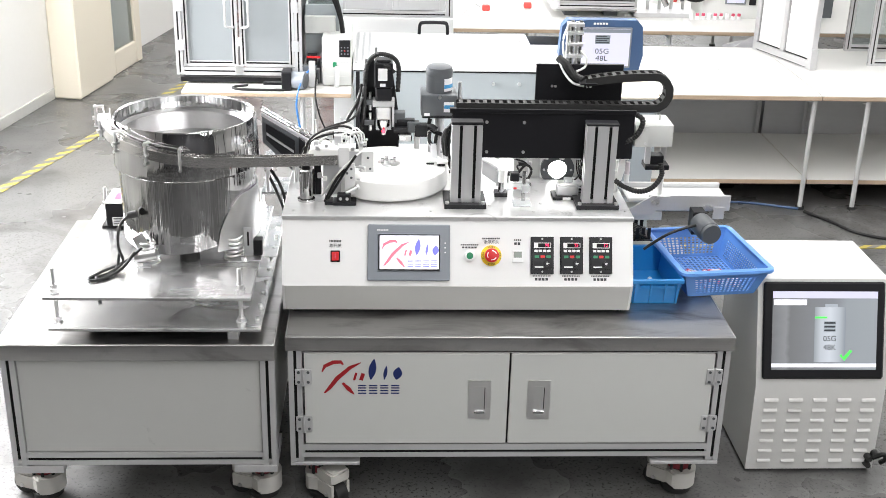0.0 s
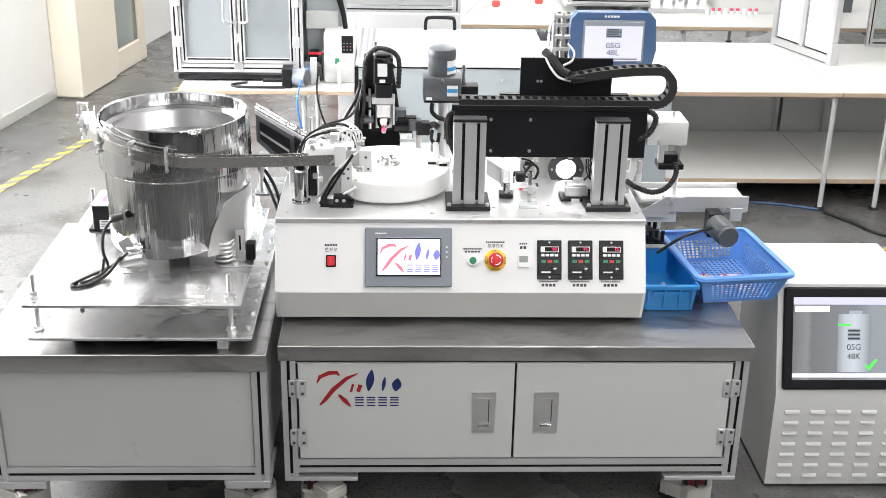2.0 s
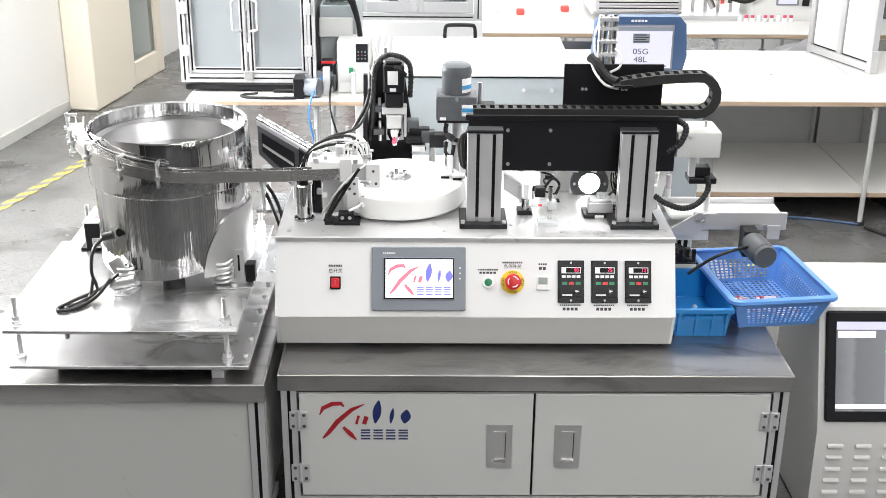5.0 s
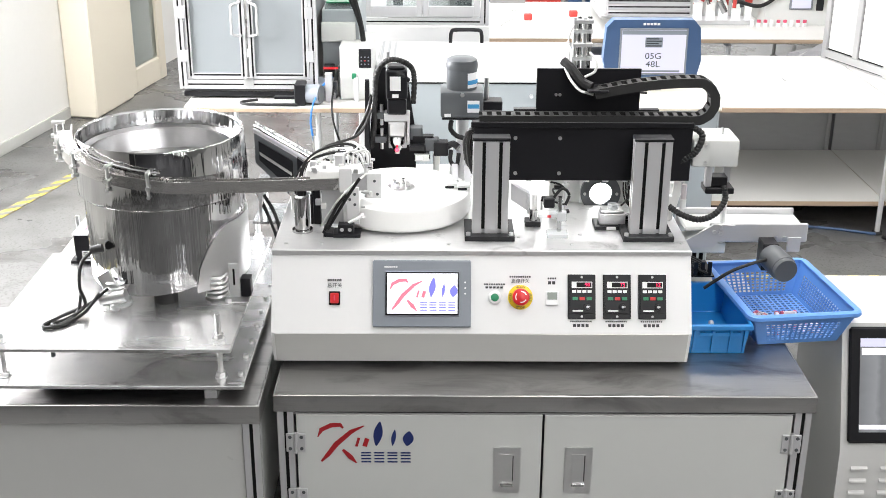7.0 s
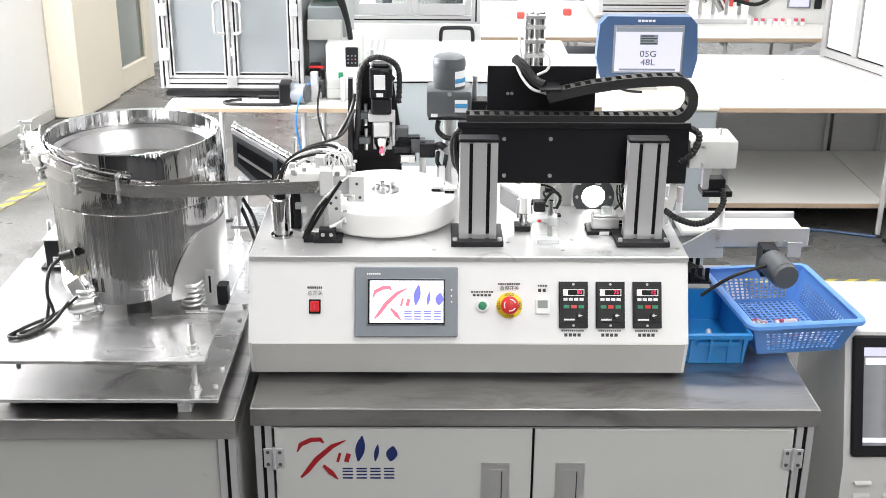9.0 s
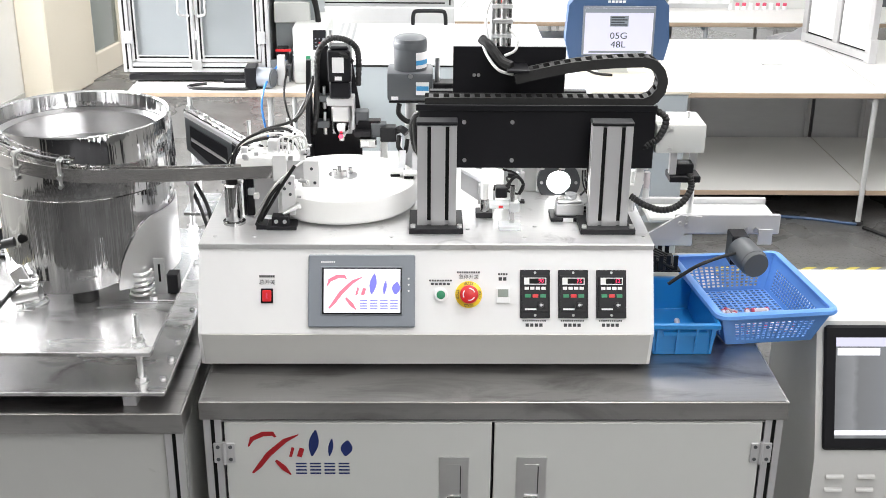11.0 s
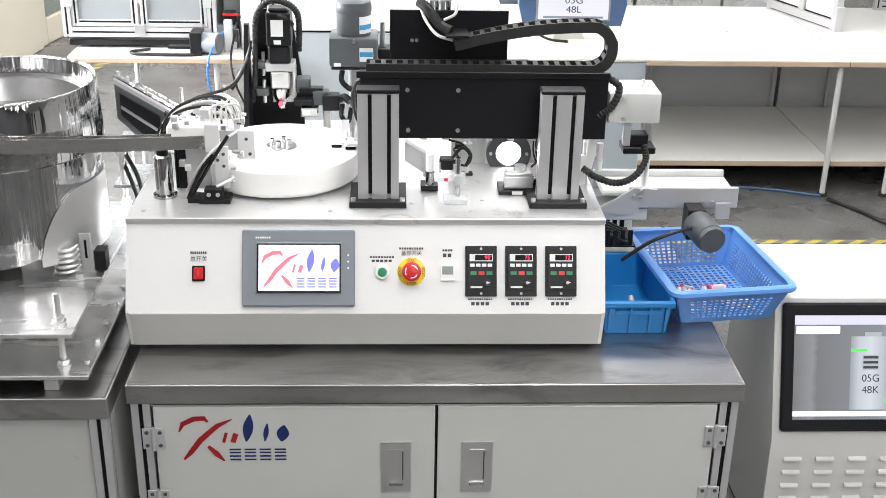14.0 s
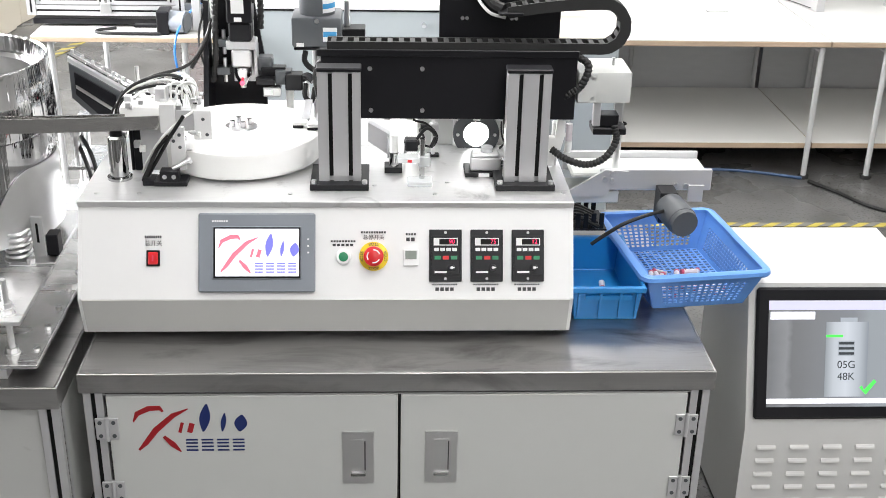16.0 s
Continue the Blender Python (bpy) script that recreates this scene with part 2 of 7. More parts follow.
M["monitor"] = picture("monitor_picture", [(0.0, (0.10, 0.105, 0.115)), (1.0, (0.27, 0.30, 0.33)), (0.16, (0.20, 0.21, 0.225)), (0.20, (0.12, 0.125, 0.135)), (0.38, (0.15, 0.16, 0.175)), (0.62, (0.17, 0.185, 0.21)), (0.74, (0.25, 0.28, 0.31))], 0.06)
M["tubepicture"] = picture("tube_picture", [(0.0, (0.24, 0.27, 0.30)), (1.0, (0.20, 0.23, 0.27)), (0.2, (0.46, 0.50, 0.55)), (0.5, (0.56, 0.60, 0.66)), (0.8, (0.40, 0.44, 0.49))], 0.0)
# blue-grey panel colour darkened to offset the strip lamp close above the doors
M["cabinetgrey"] = mat("blue_grey_toned_down", (0.255, 0.275, 0.285), 0.35, var=0.03, scale=5)
M["pcgrey"] = mat("cream_grey_console_coat", (0.60, 0.60, 0.585), 0.42, var=0.03, scale=6, bump=0.06)
M["deckplate"] = mat("matt_aluminium_deck", (0.78, 0.78, 0.78), 0.36, 0.72, var=0.10, scale=9, stretch=(0.6, 3, 3), bump=0.06)
# wide colour variation paints upright light and dark streaks in place of reflections
M["drumsteel"] = mat("drum_steel_painted_streaks", (0.40, 0.40, 0.40), 0.03, 1.0, var=0.6, scale=4.2, bump=0.9, stretch=(2.0, 2.0, 0.03))
M["linersteel"] = mat("worn_bowl_liner_steel", (0.50, 0.50, 0.50), 0.30, 1.0, var=0.16, scale=12, bump=0.12)
M["chutesteel"] = mat("bright_chute_steel", (0.62, 0.61, 0.60), 0.16, 1.0, var=0.15, scale=10, bump=0.15, stretch=(1, 1, 3))
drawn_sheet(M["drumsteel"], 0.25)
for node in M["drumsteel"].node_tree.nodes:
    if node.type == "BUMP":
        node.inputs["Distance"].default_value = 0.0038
grime(M["aluplate"], 9, 0.54, 0.74, (0.24, 0.24, 0.24))
grime(M["deckplate"], 11, 0.58, 0.80, (0.34, 0.34, 0.34))
grime(M["aluplate"], 60, 0.67, 0.72, (0.12, 0.115, 0.11))
grime(M["steel"], 5, 0.50, 0.74, (0.20, 0.19, 0.185), (0.6, 1.8, 1))
grime(M["panelshade"], 9, 0.66, 0.80, (0.25, 0.25, 0.24))
grime(M["floor"], 2.6, 0.44, 0.70, (0.060, 0.058, 0.056))
grime(M["floor"], 38, 0.60, 0.70, (0.035, 0.034, 0.033))


# ---- builders ----
OFF = {}
# where each bay of the room lies: things of a bay are built about its own origin and set down by its matrix
BAYS = {
    "machine": Matrix.Identity(4),
    "bench": Matrix.Translation((0, 4.72 - 0.723 * 5.02, 0)) @ Matrix.Diagonal((0.856, 0.723, 0.955, 1)),
    "cabinets": Matrix.Translation((0, 4.2 - 0.85 * 5.08, 0.284)) @ Matrix.Diagonal((0.776, 0.85, 0.776, 1)),
    "printer": Matrix.Translation((0.82 - 0.847 * 0.99, 3.3 - 0.9 * 3.735, 1.082 - 0.75 * 0.98)) @ Matrix.Diagonal((0.847, 0.9, 0.75, 1)),
}
BAYS["tall"] = BAYS["cabinets"] @ Matrix.Translation((0.12, -0.24, 0))
BAYS["west"] = Matrix.Translation((-2.30, 6.74, 0)) @ Matrix.Rotation(radians(-10.5), 4, "Z")
BAYS["lane"] = Matrix.Translation((-2.12, 4.95, 0)) @ Matrix.Rotation(radians(-15.5), 4, "Z")
BAYS["basket"] = Matrix.Translation((0.927, 2.54, 0.004)) @ Matrix.Rotation(radians(7), 4, "Z") @ Matrix.Translation((-0.94, -2.54, 0))
BAYS["computer"] = Matrix.Translation((-0.028, 0, 0))
BAY = "machine"


def thing(name, at, label, category, group="", kind=""):
    ob = new(name)
    ob.empty_display_size = 0.05
    ob.location = BAYS[BAY] @ Vector(at)
    OFF[ob] = ob.location.copy()
    return tagged(ob, label, category, group, kind)


def part(name, bm, material, parent=None, label="", smooth=True):
    """One mesh object under a thing or a part; the bmesh is in world metres."""
    off = OFF[parent] if parent else Vector((0, 0, 0))
    if BAY != "machine":
        bmesh.ops.transform(bm, matrix=BAYS[BAY], verts=bm.verts)
    bmesh.ops.translate(bm, verts=bm.verts, vec=-off)
    bmesh.ops.recalc_face_normals(bm, faces=bm.faces)
    me = bpy.data.meshes.new(name)
    bm.to_mesh(me)
    bm.free()
    if smooth:
        for p in me.polygons:
            p.use_smooth = True
        me.set_sharp_from_angle(angle=radians(32))
    me.materials.append(M[material] if isinstance(material, str) else material)
    ob = new(name, me)
    if parent:
        ob.parent = parent
    OFF[ob] = off
    if label:
        tagged(ob, label)
    return ob


def setting(name, bm, material, label, category):
    return tagged(part(name, bm, material), label, category, kind="structure")


def box(x0, x1, y0, y1, z0, z1, bev=0.0, bm=None, seg=1):
    bm = bm or bmesh.new()
    r = bmesh.ops.create_cube(bm, size=1)
    vs = r["verts"]
    for v in vs:
        v.co = Vector(((x0 + x1) / 2 + v.co.x * (x1 - x0), (y0 + y1) / 2 + v.co.y * (y1 - y0), (z0 + z1) / 2 + v.co.z * (z1 - z0)))
    if bev:
        es = list({e for v in vs for e in v.link_edges})
        bmesh.ops.bevel(bm, geom=es, offset=bev, segments=seg, affect="EDGES", profile=0.5)
    return bm


def rod(p0, p1, r, r1=None, n=20, bm=None, bev=0.0):
    """A capped cylinder or cone from p0 to p1."""
    bm = bm or bmesh.new()
    p0, p1 = Vector(p0), Vector(p1)
    d = p1 - p0
    m = Matrix.Translation((p0 + p1) / 2) @ d.to_track_quat("Z", "Y").to_matrix().to_4x4()
    r = bmesh.ops.create_cone(bm, cap_ends=True, segments=n, radius1=r, radius2=r if r1 is None else r1, depth=d.length, matrix=m)
    if bev:
        es = [e for e in {e for v in r["verts"] for e in v.link_edges} if any(len(f.verts) > 4 for f in e.link_faces)]
        bmesh.ops.bevel(bm, geom=es, offset=bev, segments=2, affect="EDGES", profile=0.5)
    return bm


def lathe(profile, at, n=48, bm=None, a0=0.0, a1=360.0):
    """Turns (radius, height) pairs about an upright axis through at."""
    bm = bm or bmesh.new()
    full = abs(a1 - a0) >= 360
    rings = []
    for i in range(n if full else n + 1):
        a = radians(a0 + (a1 - a0) * i / n)
        rings.append([bm.verts.new((at[0] + r * math.cos(a), at[1] + r * math.sin(a), at[2] + h)) for r, h in profile])
    for i in range(n):
        a, b = rings[i], rings[(i + 1) % len(rings)]
        for k in range(len(profile) - 1):
            vs = [a[k], b[k], b[k + 1], a[k + 1]]
            bm.faces.new(vs)
    bmesh.ops.remove_doubles(bm, verts=bm.verts, dist=1e-6)
    return bm


def smooth_line(pts, n=6):
    out = []
    P = [Vector(p) for p in pts]
    P = [2 * P[0] - P[1]] + P + [2 * P[-1] - P[-2]]
    for i in range(1, len(P) - 2):
        for k in range(n):
            t = k / n
            a, b, c, d = P[i - 1:i + 3]
            out.append(0.5 * (2 * b + (c - a) * t + (2 * a - 5 * b + 4 * c - d) * t * t + (3 * b - a - 3 * c + d) * t ** 3))
    return out + [P[-2]]


def hose(pts, r, n=8, bm=None, seg=6, ribs=False):
    """A round cable along a smooth line through pts; ribs make it a corrugated conduit."""
    bm = bm or bmesh.new()
    L = smooth_line(pts, 16 if ribs else seg)
    prev = None
    rr = r
    up = Vector((0.13, 0.21, 0.97))
    for i, p in enumerate(L):
        d = (L[min(i + 1, len(L) - 1)] - L[max(i - 1, 0)]).normalized()
        s = d.cross(up).normalized()
        u = s.cross(d).normalized()
        rr = r * 0.80 if ribs and i % 3 == 0 else r
        ring = [bm.verts.new(p + rr * (math.cos(2 * math.pi * k / n) * s + math.sin(2 * math.pi * k / n) * u)) for k in range(n)]
        if prev:
            for k in range(n):
                bm.faces.new((prev[k], prev[(k + 1) % n], ring[(k + 1) % n], ring[k]))
        else:
            bm.faces.new(ring[::-1])
        prev = ring
    bm.faces.new(prev)
    return bm


def prism(poly, axis, a, b, bm=None):
    """Extrudes a polygon along an axis from a to b; poly gives the two other coordinates in order."""
    bm = bm or bmesh.new()
    def at(p, w):
        return {"x": (w, p[0], p[1]), "y": (p[0], w, p[1]), "z": (p[0], p[1], w)}[axis]
    v0 = [bm.verts.new(at(p, a)) for p in poly]
    v1 = [bm.verts.new(at(p, b)) for p in poly]
    bm.faces.new(v0[::-1])
    bm.faces.new(v1)
    n = len(poly)
    for i in range(n):
        bm.faces.new((v0[i], v0[(i + 1) % n], v1[(i + 1) % n], v1[i]))
    return bm


def ribbon(stroke, place, depth, bm=None):
    """A painted stroke of varying width: (u, v, halfwidth) rows, set by place(u, v, w)."""
    bm = bm or bmesh.new()
    L, R = [], []
    for i, (u, v, w) in enumerate(stroke):
        u0, v0, _ = stroke[max(i - 1, 0)]
        u1, v1, _ = stroke[min(i + 1, len(stroke) - 1)]
        d = Vector((u1 - u0, v1 - v0)).normalized()
        n = Vector((-d.y, d.x)) * w
        L.append((u + n.x, v + n.y))
        R.append((u - n.x, v - n.y))
    poly = L + R[::-1]
    lo = [bm.verts.new(place(u, v, 0)) for u, v in poly]
    hi = [bm.verts.new(place(u, v, depth)) for u, v in poly]
    m = len(L)
    for vs in (lo, hi):
        for i in range(m - 1):
            bm.faces.new((vs[i], vs[i + 1], vs[2 * m - 2 - i], vs[2 * m - 1 - i]))
    k = len(poly)
    for i in range(k):
        bm.faces.new((lo[i], lo[(i + 1) % k], hi[(i + 1) % k], hi[i]))
    return bm


def lettering(name, text, size, m, material, parent, label=""):
    c = bpy.data.curves.new(name, "FONT")
    c.body, c.size, c.extrude, c.align_x, c.align_y = text, size, 0.0003, "CENTER", "CENTER"
    tmp = new("tmp", c)
    me = bpy.data.meshes.new_from_object(tmp.evaluated_get(bpy.context.evaluated_depsgraph_get()))
    bpy.data.objects.remove(tmp)
    me.transform(m)
    bm = bmesh.new()
    bm.from_mesh(me)
    bpy.data.meshes.remove(me)
    return part(name, bm, material, parent, label, smooth=False)


# ---- room ----
setting("floor", box(-4.9, 9.0, -4.2, 13.2, -0.12, 0.0), "floor", "polished grey speckled concrete floor", "floor")
setting("ceiling", box(-4.9, 9.0, -4.2, 13.2, 3.3, 3.45), "ceil", "plain white workshop ceiling", "ceiling")


def wall_with_window(x0, x1, ya, yb, yc, yd, z0, z1, h):
    bm = box(x0, x1, ya, yb, 0, h)
    box(x0, x1, yc, yd, 0, h, bm=bm)
    box(x0, x1, yb, yc, 0, z0, bm=bm)
    box(x0, x1, yb, yc, z1, h, bm=bm)
    return bm


BAY = "west"
setting("wall_west", wall_with_window(-0.22, 0.0, -11.6, -4.15, -1.55, 6.7, 1.25, 2.55, 3.3), "wall", "white painted plaster wall with scuffed base", "wall")
BAY = "machine"
setting("wall_east", box(8.8, 9.0, -4.2, 13.2, 0, 3.3), "wall", "plain white workshop wall", "wall")
# south wall is out of view, made dark so the polished steel reflects dark
setting("wall_south", box(-4.9, 8.8, -4.2, -4.0, 0, 3.3), "greywall", "plain unseen wall kept dark for reflections", "wall")
setting("wall_north", box(-4.9, 8.8, 13.0, 13.2, 0, 3.3), "wall", "plain white workshop wall", "wall")
BAY = "west"
setting("baseboard", box(0.0, 0.014, -11.4, -0.004, 0, 0.07, 0.003), "shelfgrey", "grey painted skirting along white wall", "baseboard")
setting("wall_pillar", box(0.002, 0.19, 0.0, 0.55, 0, 3.3, 0.01), "cream", "cream painted wall pillar beside the doorway", "pillar")
# glazed door leaf beyond the pillar
door = thing("door_1", (0.14, 0.8, 0), "cream framed glazed swing door standing open", "door", kind="structure")
for v0 in (0.56, 1.06):
    part("door_stile", box(0.11, 0.16, v0, v0 + 0.11, 0, 2.3, 0.006), "cream", door)
for z0, z1 in ((0, 0.16), (0.92, 1.02), (2.18, 2.3)):
    part("door_rail", box(0.112, 0.158, 0.67, 1.06, z0, z1, 0.006), "cream", door)
part("door_glass", box(0.13, 0.14, 0.67, 1.06, 0.16, 0.92), "glass", door)
part("door_glass", box(0.13, 0.14, 0.67, 1.06, 1.02, 2.18), "glass", door)
rp = thing("fire_pipe", (0.13, 3.9, 0), "red painted standpipe against the white wall", "pipe")
part("pipe", rod((0.13, 3.9, 0), (0.13, 3.9, 3.3), 0.075, n=20), "redpipe", rp)
part("flange", rod((0.13, 3.9, 0.0), (0.13, 3.9, 0.04), 0.12, n=20), "redpipe", rp)

BAY = "machine"
for i, (sx, sy) in enumerate(STRIPS + SOUTH):
    lt = thing("ceiling_light", (sx, sy, 3.3), "long white linear ceiling light", "ceiling light", group="ceiling lights")
    part("housing", box(sx - 0.2, sx + 0.2, sy - 2.35, sy + 2.35, 3.2, 3.3, 0.01), "white", lt)
    part("diffuser", box(sx - 0.16, sx + 0.16, sy - 2.3, sy + 2.3, 3.185, 3.2), "tubelamp", lt)


def hazard_tape(name, x0, x1, y0, y1, along_y):
    t = thing(name, ((x0 + x1) / 2, (y0 + y1) / 2, 0), "worn yellow and black hazard tape stuck on the floor", "floor tape")
    part("tape_strip", box(x0, x1, y0, y1, 0.0005, 0.003), "tape", t)
    bm = bmesh.new()
    L, w = ((y1 - y0), (x1 - x0)) if along_y else ((x1 - x0), (y1 - y0))
    s = 0.0
    while s < L - 2.2 * w:
        q = [(0, s), (w, s + w * 1.1), (w, s + w * 2.0), (0, s + w * 0.9)]
        if along_y:
            prism([(x0 + a, y0 + b) for a, b in q], "z", 0.0015, 0.0045, bm)
        else:
            prism([(x0 + b, y0 + a) for a, b in q], "z", 0.0015, 0.0045, bm)
        s += w * 1.9
    part("stripe_print", bm, "tapegrey", t)


BAY = "lane"
hazard_tape("hazard_tape", -0.03, 0.03, -3.0, 3.2, True)
BAY = "bench"
hazard_tape("hazard_tape", 0.9, 6.0, 4.32, 4.375, False)
BAY = "machine"


# ---- cabinets ----
def slotted_post(parent, x0, x1, y0, y1, z0, z1, front=(0.5,), side=None, name="post"):
    """An aluminium profile with open slots in the front face, and in a side face (-1 or 1)."""
    g, d = 0.0045, 0.006
    poly = [(x0, y1), (x0, y0)]
    for f in front:
        c = x0 + f * (x1 - x0)
        poly += [(c - g, y0), (c - g, y0 + d), (c + g, y0 + d), (c + g, y0)]
    poly += [(x1, y0)]
    if side == 1:
        c = (y0 + y1) / 2
        poly += [(x1, c - g), (x1 - d, c - g), (x1 - d, c + g), (x1, c + g)]
    poly += [(x1, y1)]
    if side == -1:
        c = (y0 + y1) / 2
        poly += [(x0, y1), (x0, c + g), (x0 + d, c + g), (x0 + d, c - g), (x0, c - g)]
        poly = poly[1:]
    post = part(name, prism(poly, "z", z0, z1), "alu", parent)
    for f in front:
        c = x0 + f * (x1 - x0)
        part("slot_strip", box(c - g + 0.0003, c + g - 0.0003, y0 + 0.002, y0 + d - 0.0003, z0 + 0.012, z1 - 0.004), "slot", post, "black slot insert")
    if side:
        c = (y0 + y1) / 2
        xs = (x1 - d + 0.0003, x1 - 0.002) if side == 1 else (x0 + 0.002, x0 + d - 0.0003)
        part("slot_strip", box(*xs, c - g + 0.0003, c + g - 0.0003, z0 + 0.012, z1 - 0.004), "slot", post, "black slot insert")
    return post


def slotted_rail(parent, x0, x1, y0, y1, z0, z1, f=0.5, name="rail"):
    g, d = 0.0045, 0.006
    c = z0 + f * (z1 - z0)
    poly = [(y1, z0), (y0, z0), (y0, c - g), (y0 + d, c - g), (y0 + d, c + g), (y0, c + g), (y0, z1), (y1, z1)]
    r = part(name, prism(poly, "x", x0, x1), "alu", parent)
    part("slot_strip", box(x0 + 0.004, x1 - 0.004, y0 + 0.002, y0 + d - 0.0003, c - g + 0.0003, c + g - 0.0003), "slot", r, "black slot insert")
    return r


def levelling_caster(x, y, h, turn, label="off-white levelling caster with red thumbwheel under the cabinet"):
    """A levelling caster: rounded shell with a window over the red thumbwheel, fork, wheel and foot."""
    c = thing("levelling_caster", (x, y, 0), label, "caster", group="levelling casters")
    a = radians(turn)
    dx, dy = math.cos(a), math.sin(a)

    def at(u, v):
        return (x + u * dx - v * dy, y + u * dy + v * dx)

    def level_edges(bm):
        return [e for e in bm.edges if abs(e.verts[0].co.z - e.verts[1].co.z) < 1e-6]

    arc = [at(0.056 * math.cos(t), 0.056 * math.sin(t)) for t in [math.pi / 2 + math.pi * k / 20 for k in range(21)]]
    low = prism(arc + [at(0.024, -0.040), at(0.024, 0.040)], "z", 0.030, 0.086)
    bmesh.ops.bevel(low, geom=level_edges(low), offset=0.007, segments=3, affect="EDGES")
    shell = part("shell", low, "caster", c)
    part("neck", lathe([(0.0, 0.0865), (0.033, 0.0865), (0.033, h - 0.026), (0.0, h - 0.026)], (x, y, 0), 24), "rubber", c)
    part("thumbwheel", lathe([(0.0335, 0.090), (0.038, 0.091), (0.040, 0.095), (0.040, h - 0.042), (0.038, h - 0.038), (0.0335, h - 0.038)], (x, y, 0), 24), "darkred", c, "red plastic thumbwheel")
    grip = bmesh.new()
    for k in range(8):
        t = 2 * math.pi * k / 8
        gx, gy = x + 0.0405 * math.cos(t), y + 0.0405 * math.sin(t)
        rod((gx, gy, 0.088), (gx, gy, h - 0.037), 0.0055, n=8, bm=grip)
    part("grip_ribs", grip, "rubber", c)
    cap = prism([at(0.052 * math.cos(t), 0.052 * math.sin(t)) for t in [math.pi / 2 + math.pi * k / 20 for k in range(21)]] + [at(0.03, -0.044), at(0.03, 0.044)], "z", h - 0.026, h - 0.009)
    bmesh.ops.bevel(cap, geom=level_edges(cap), offset=0.004, segments=2, affect="EDGES")
    part("cap", cap, "caster", c)
    part("mount_plate", box(x - 0.045, x + 0.045, y - 0.045, y + 0.045, h - 0.0085, h, 0.002), "satin", c)
    # fork: deck over the wheel and two cheeks
    deck = prism([at(0.0245, -0.040), at(0.088, -0.034), at(0.094, -0.024), at(0.094, 0.024), at(0.088, 0.034), at(0.0245, 0.040)], "z", 0.080, h - 0.030)
    bmesh.ops.bevel(deck, geom=level_edges(deck), offset=0.006, segments=2, affect="EDGES")
    part("fork_deck", deck, "caster", c)
    for s in (-1, 1):
        bm = prism([at(u, s * v) for u, v in ((0.0245, 0.0245), (0.090, 0.0245), (0.090, 0.034), (0.0245, 0.040))][::s], "z", 0.030, 0.0805)
        bmesh.ops.bevel(bm, geom=level_edges(bm), offset=0.004, segments=2, affect="EDGES")
        part("fork_cheek", bm, "caster", c)
        p0, p1 = at(0.066, s * 0.0355), at(0.066, s * 0.0405)
        part("axle_bolt", rod((*p0, 0.040), (*p1, 0.040), 0.006, n=10), "satin", c)
    p0, p1 = at(0.070, -0.021), at(0.070, 0.021)
    part("wheel", rod((*p0, 0.036), (*p1, 0.036), 0.036, n=28, bev=0.005), "rubber", c, "black rolling wheel")
    part("foot", lathe([(0.0, 0.0), (0.040, 0.0), (0.046, 0.006), (0.046, 0.020), (0.034, 0.0298), (0.0, 0.0298)], (x, y, 0), 28), "rubber", c, "black rubber foot")
    return c


def worktop(x0, x1, y0, y1, z1, drop, label):
    w = thing("steel_worktop", ((x0 + x1) / 2, (y0 + y1) / 2, z1 - drop), label, "worktop")
    part("top_sheet", box(x0 + 0.006, x1 - 0.006, y0 + 0.006, y1, z1 - 0.010, z1, 0.0), "steel", w)
    part("front_lip", box(x0, x1, y0, y0 + 0.0058, z1 - drop, z1 - 0.0004, 0.0025, seg=3), "steel", w)
    part("side_lip", box(x0, x0 + 0.0058, y0 + 0.006, y1, z1 - drop, z1 - 0.0004, 0.0025, seg=3), "steel", w)
    part("side_lip", box(x1 - 0.0058, x1, y0 + 0.006, y1, z1 - drop, z1 - 0.0004, 0.0025, seg=3), "steel", w)
    part("core_board", box(x0 + 0.02, x1 - 0.02, y0 + 0.02, y1, z1 - drop, z1 - 0.0105), "darkgrey", w)
    return w


worktop(-0.405, 0.915, 2.103, 2.98, 0.587, 0.0455, "brushed stainless steel worktop on the white cabinet")
worktop(-1.212, -0.43, 2.05, 3.02, 0.587, 0.050, "brushed stainless steel worktop under the bowl feeder")

cab = thing("base_cabinet", (0.255, 2.5, 0.16), "white two-door base cabinet in an aluminium frame", "cabinet")
ZB, ZT = 0.160, 0.546
for px0, px1, sd in ((-0.398, -0.358, -1), (0.868, 0.908, 1)):
    slotted_post(cab, px0, px1, 2.110, 2.150, ZB + 0.002, ZT, (0.5,), sd)
    slotted_post(cab, px0, px1, 2.93, 2.97, ZB + 0.002, ZT, (0.5,), sd)
slotted_rail(cab, -0.358, 0.868, 2.110, 2.150, 0.178, 0.222, 0.45)
slotted_rail(cab, -0.358, 0.868, 2.112, 2.150, 0.532, 0.546, 0.5, "top_rail")
part("side_panel", box(-0.392, -0.384, 2.15, 2.93, 0.18, 0.54), "panelgrey", cab)
part("side_panel", box(0.894, 0.902, 2.15, 2.93, 0.18, 0.54), "panelgrey", cab)
part("back_panel", box(-0.358, 0.868, 2.955, 2.963, 0.18, 0.54), "panelgrey", cab)
part("floor_panel", box(-0.358, 0.868, 2.15, 2.93, 0.18, 0.19), "panelgrey", cab)
for px0, px1 in ((-0.398, -0.19), (0.70, 0.908)):
    part("caster_plate", box(px0, px1, 2.108, 2.24, 0.150, 0.1605, 0.001), "alu", cab)


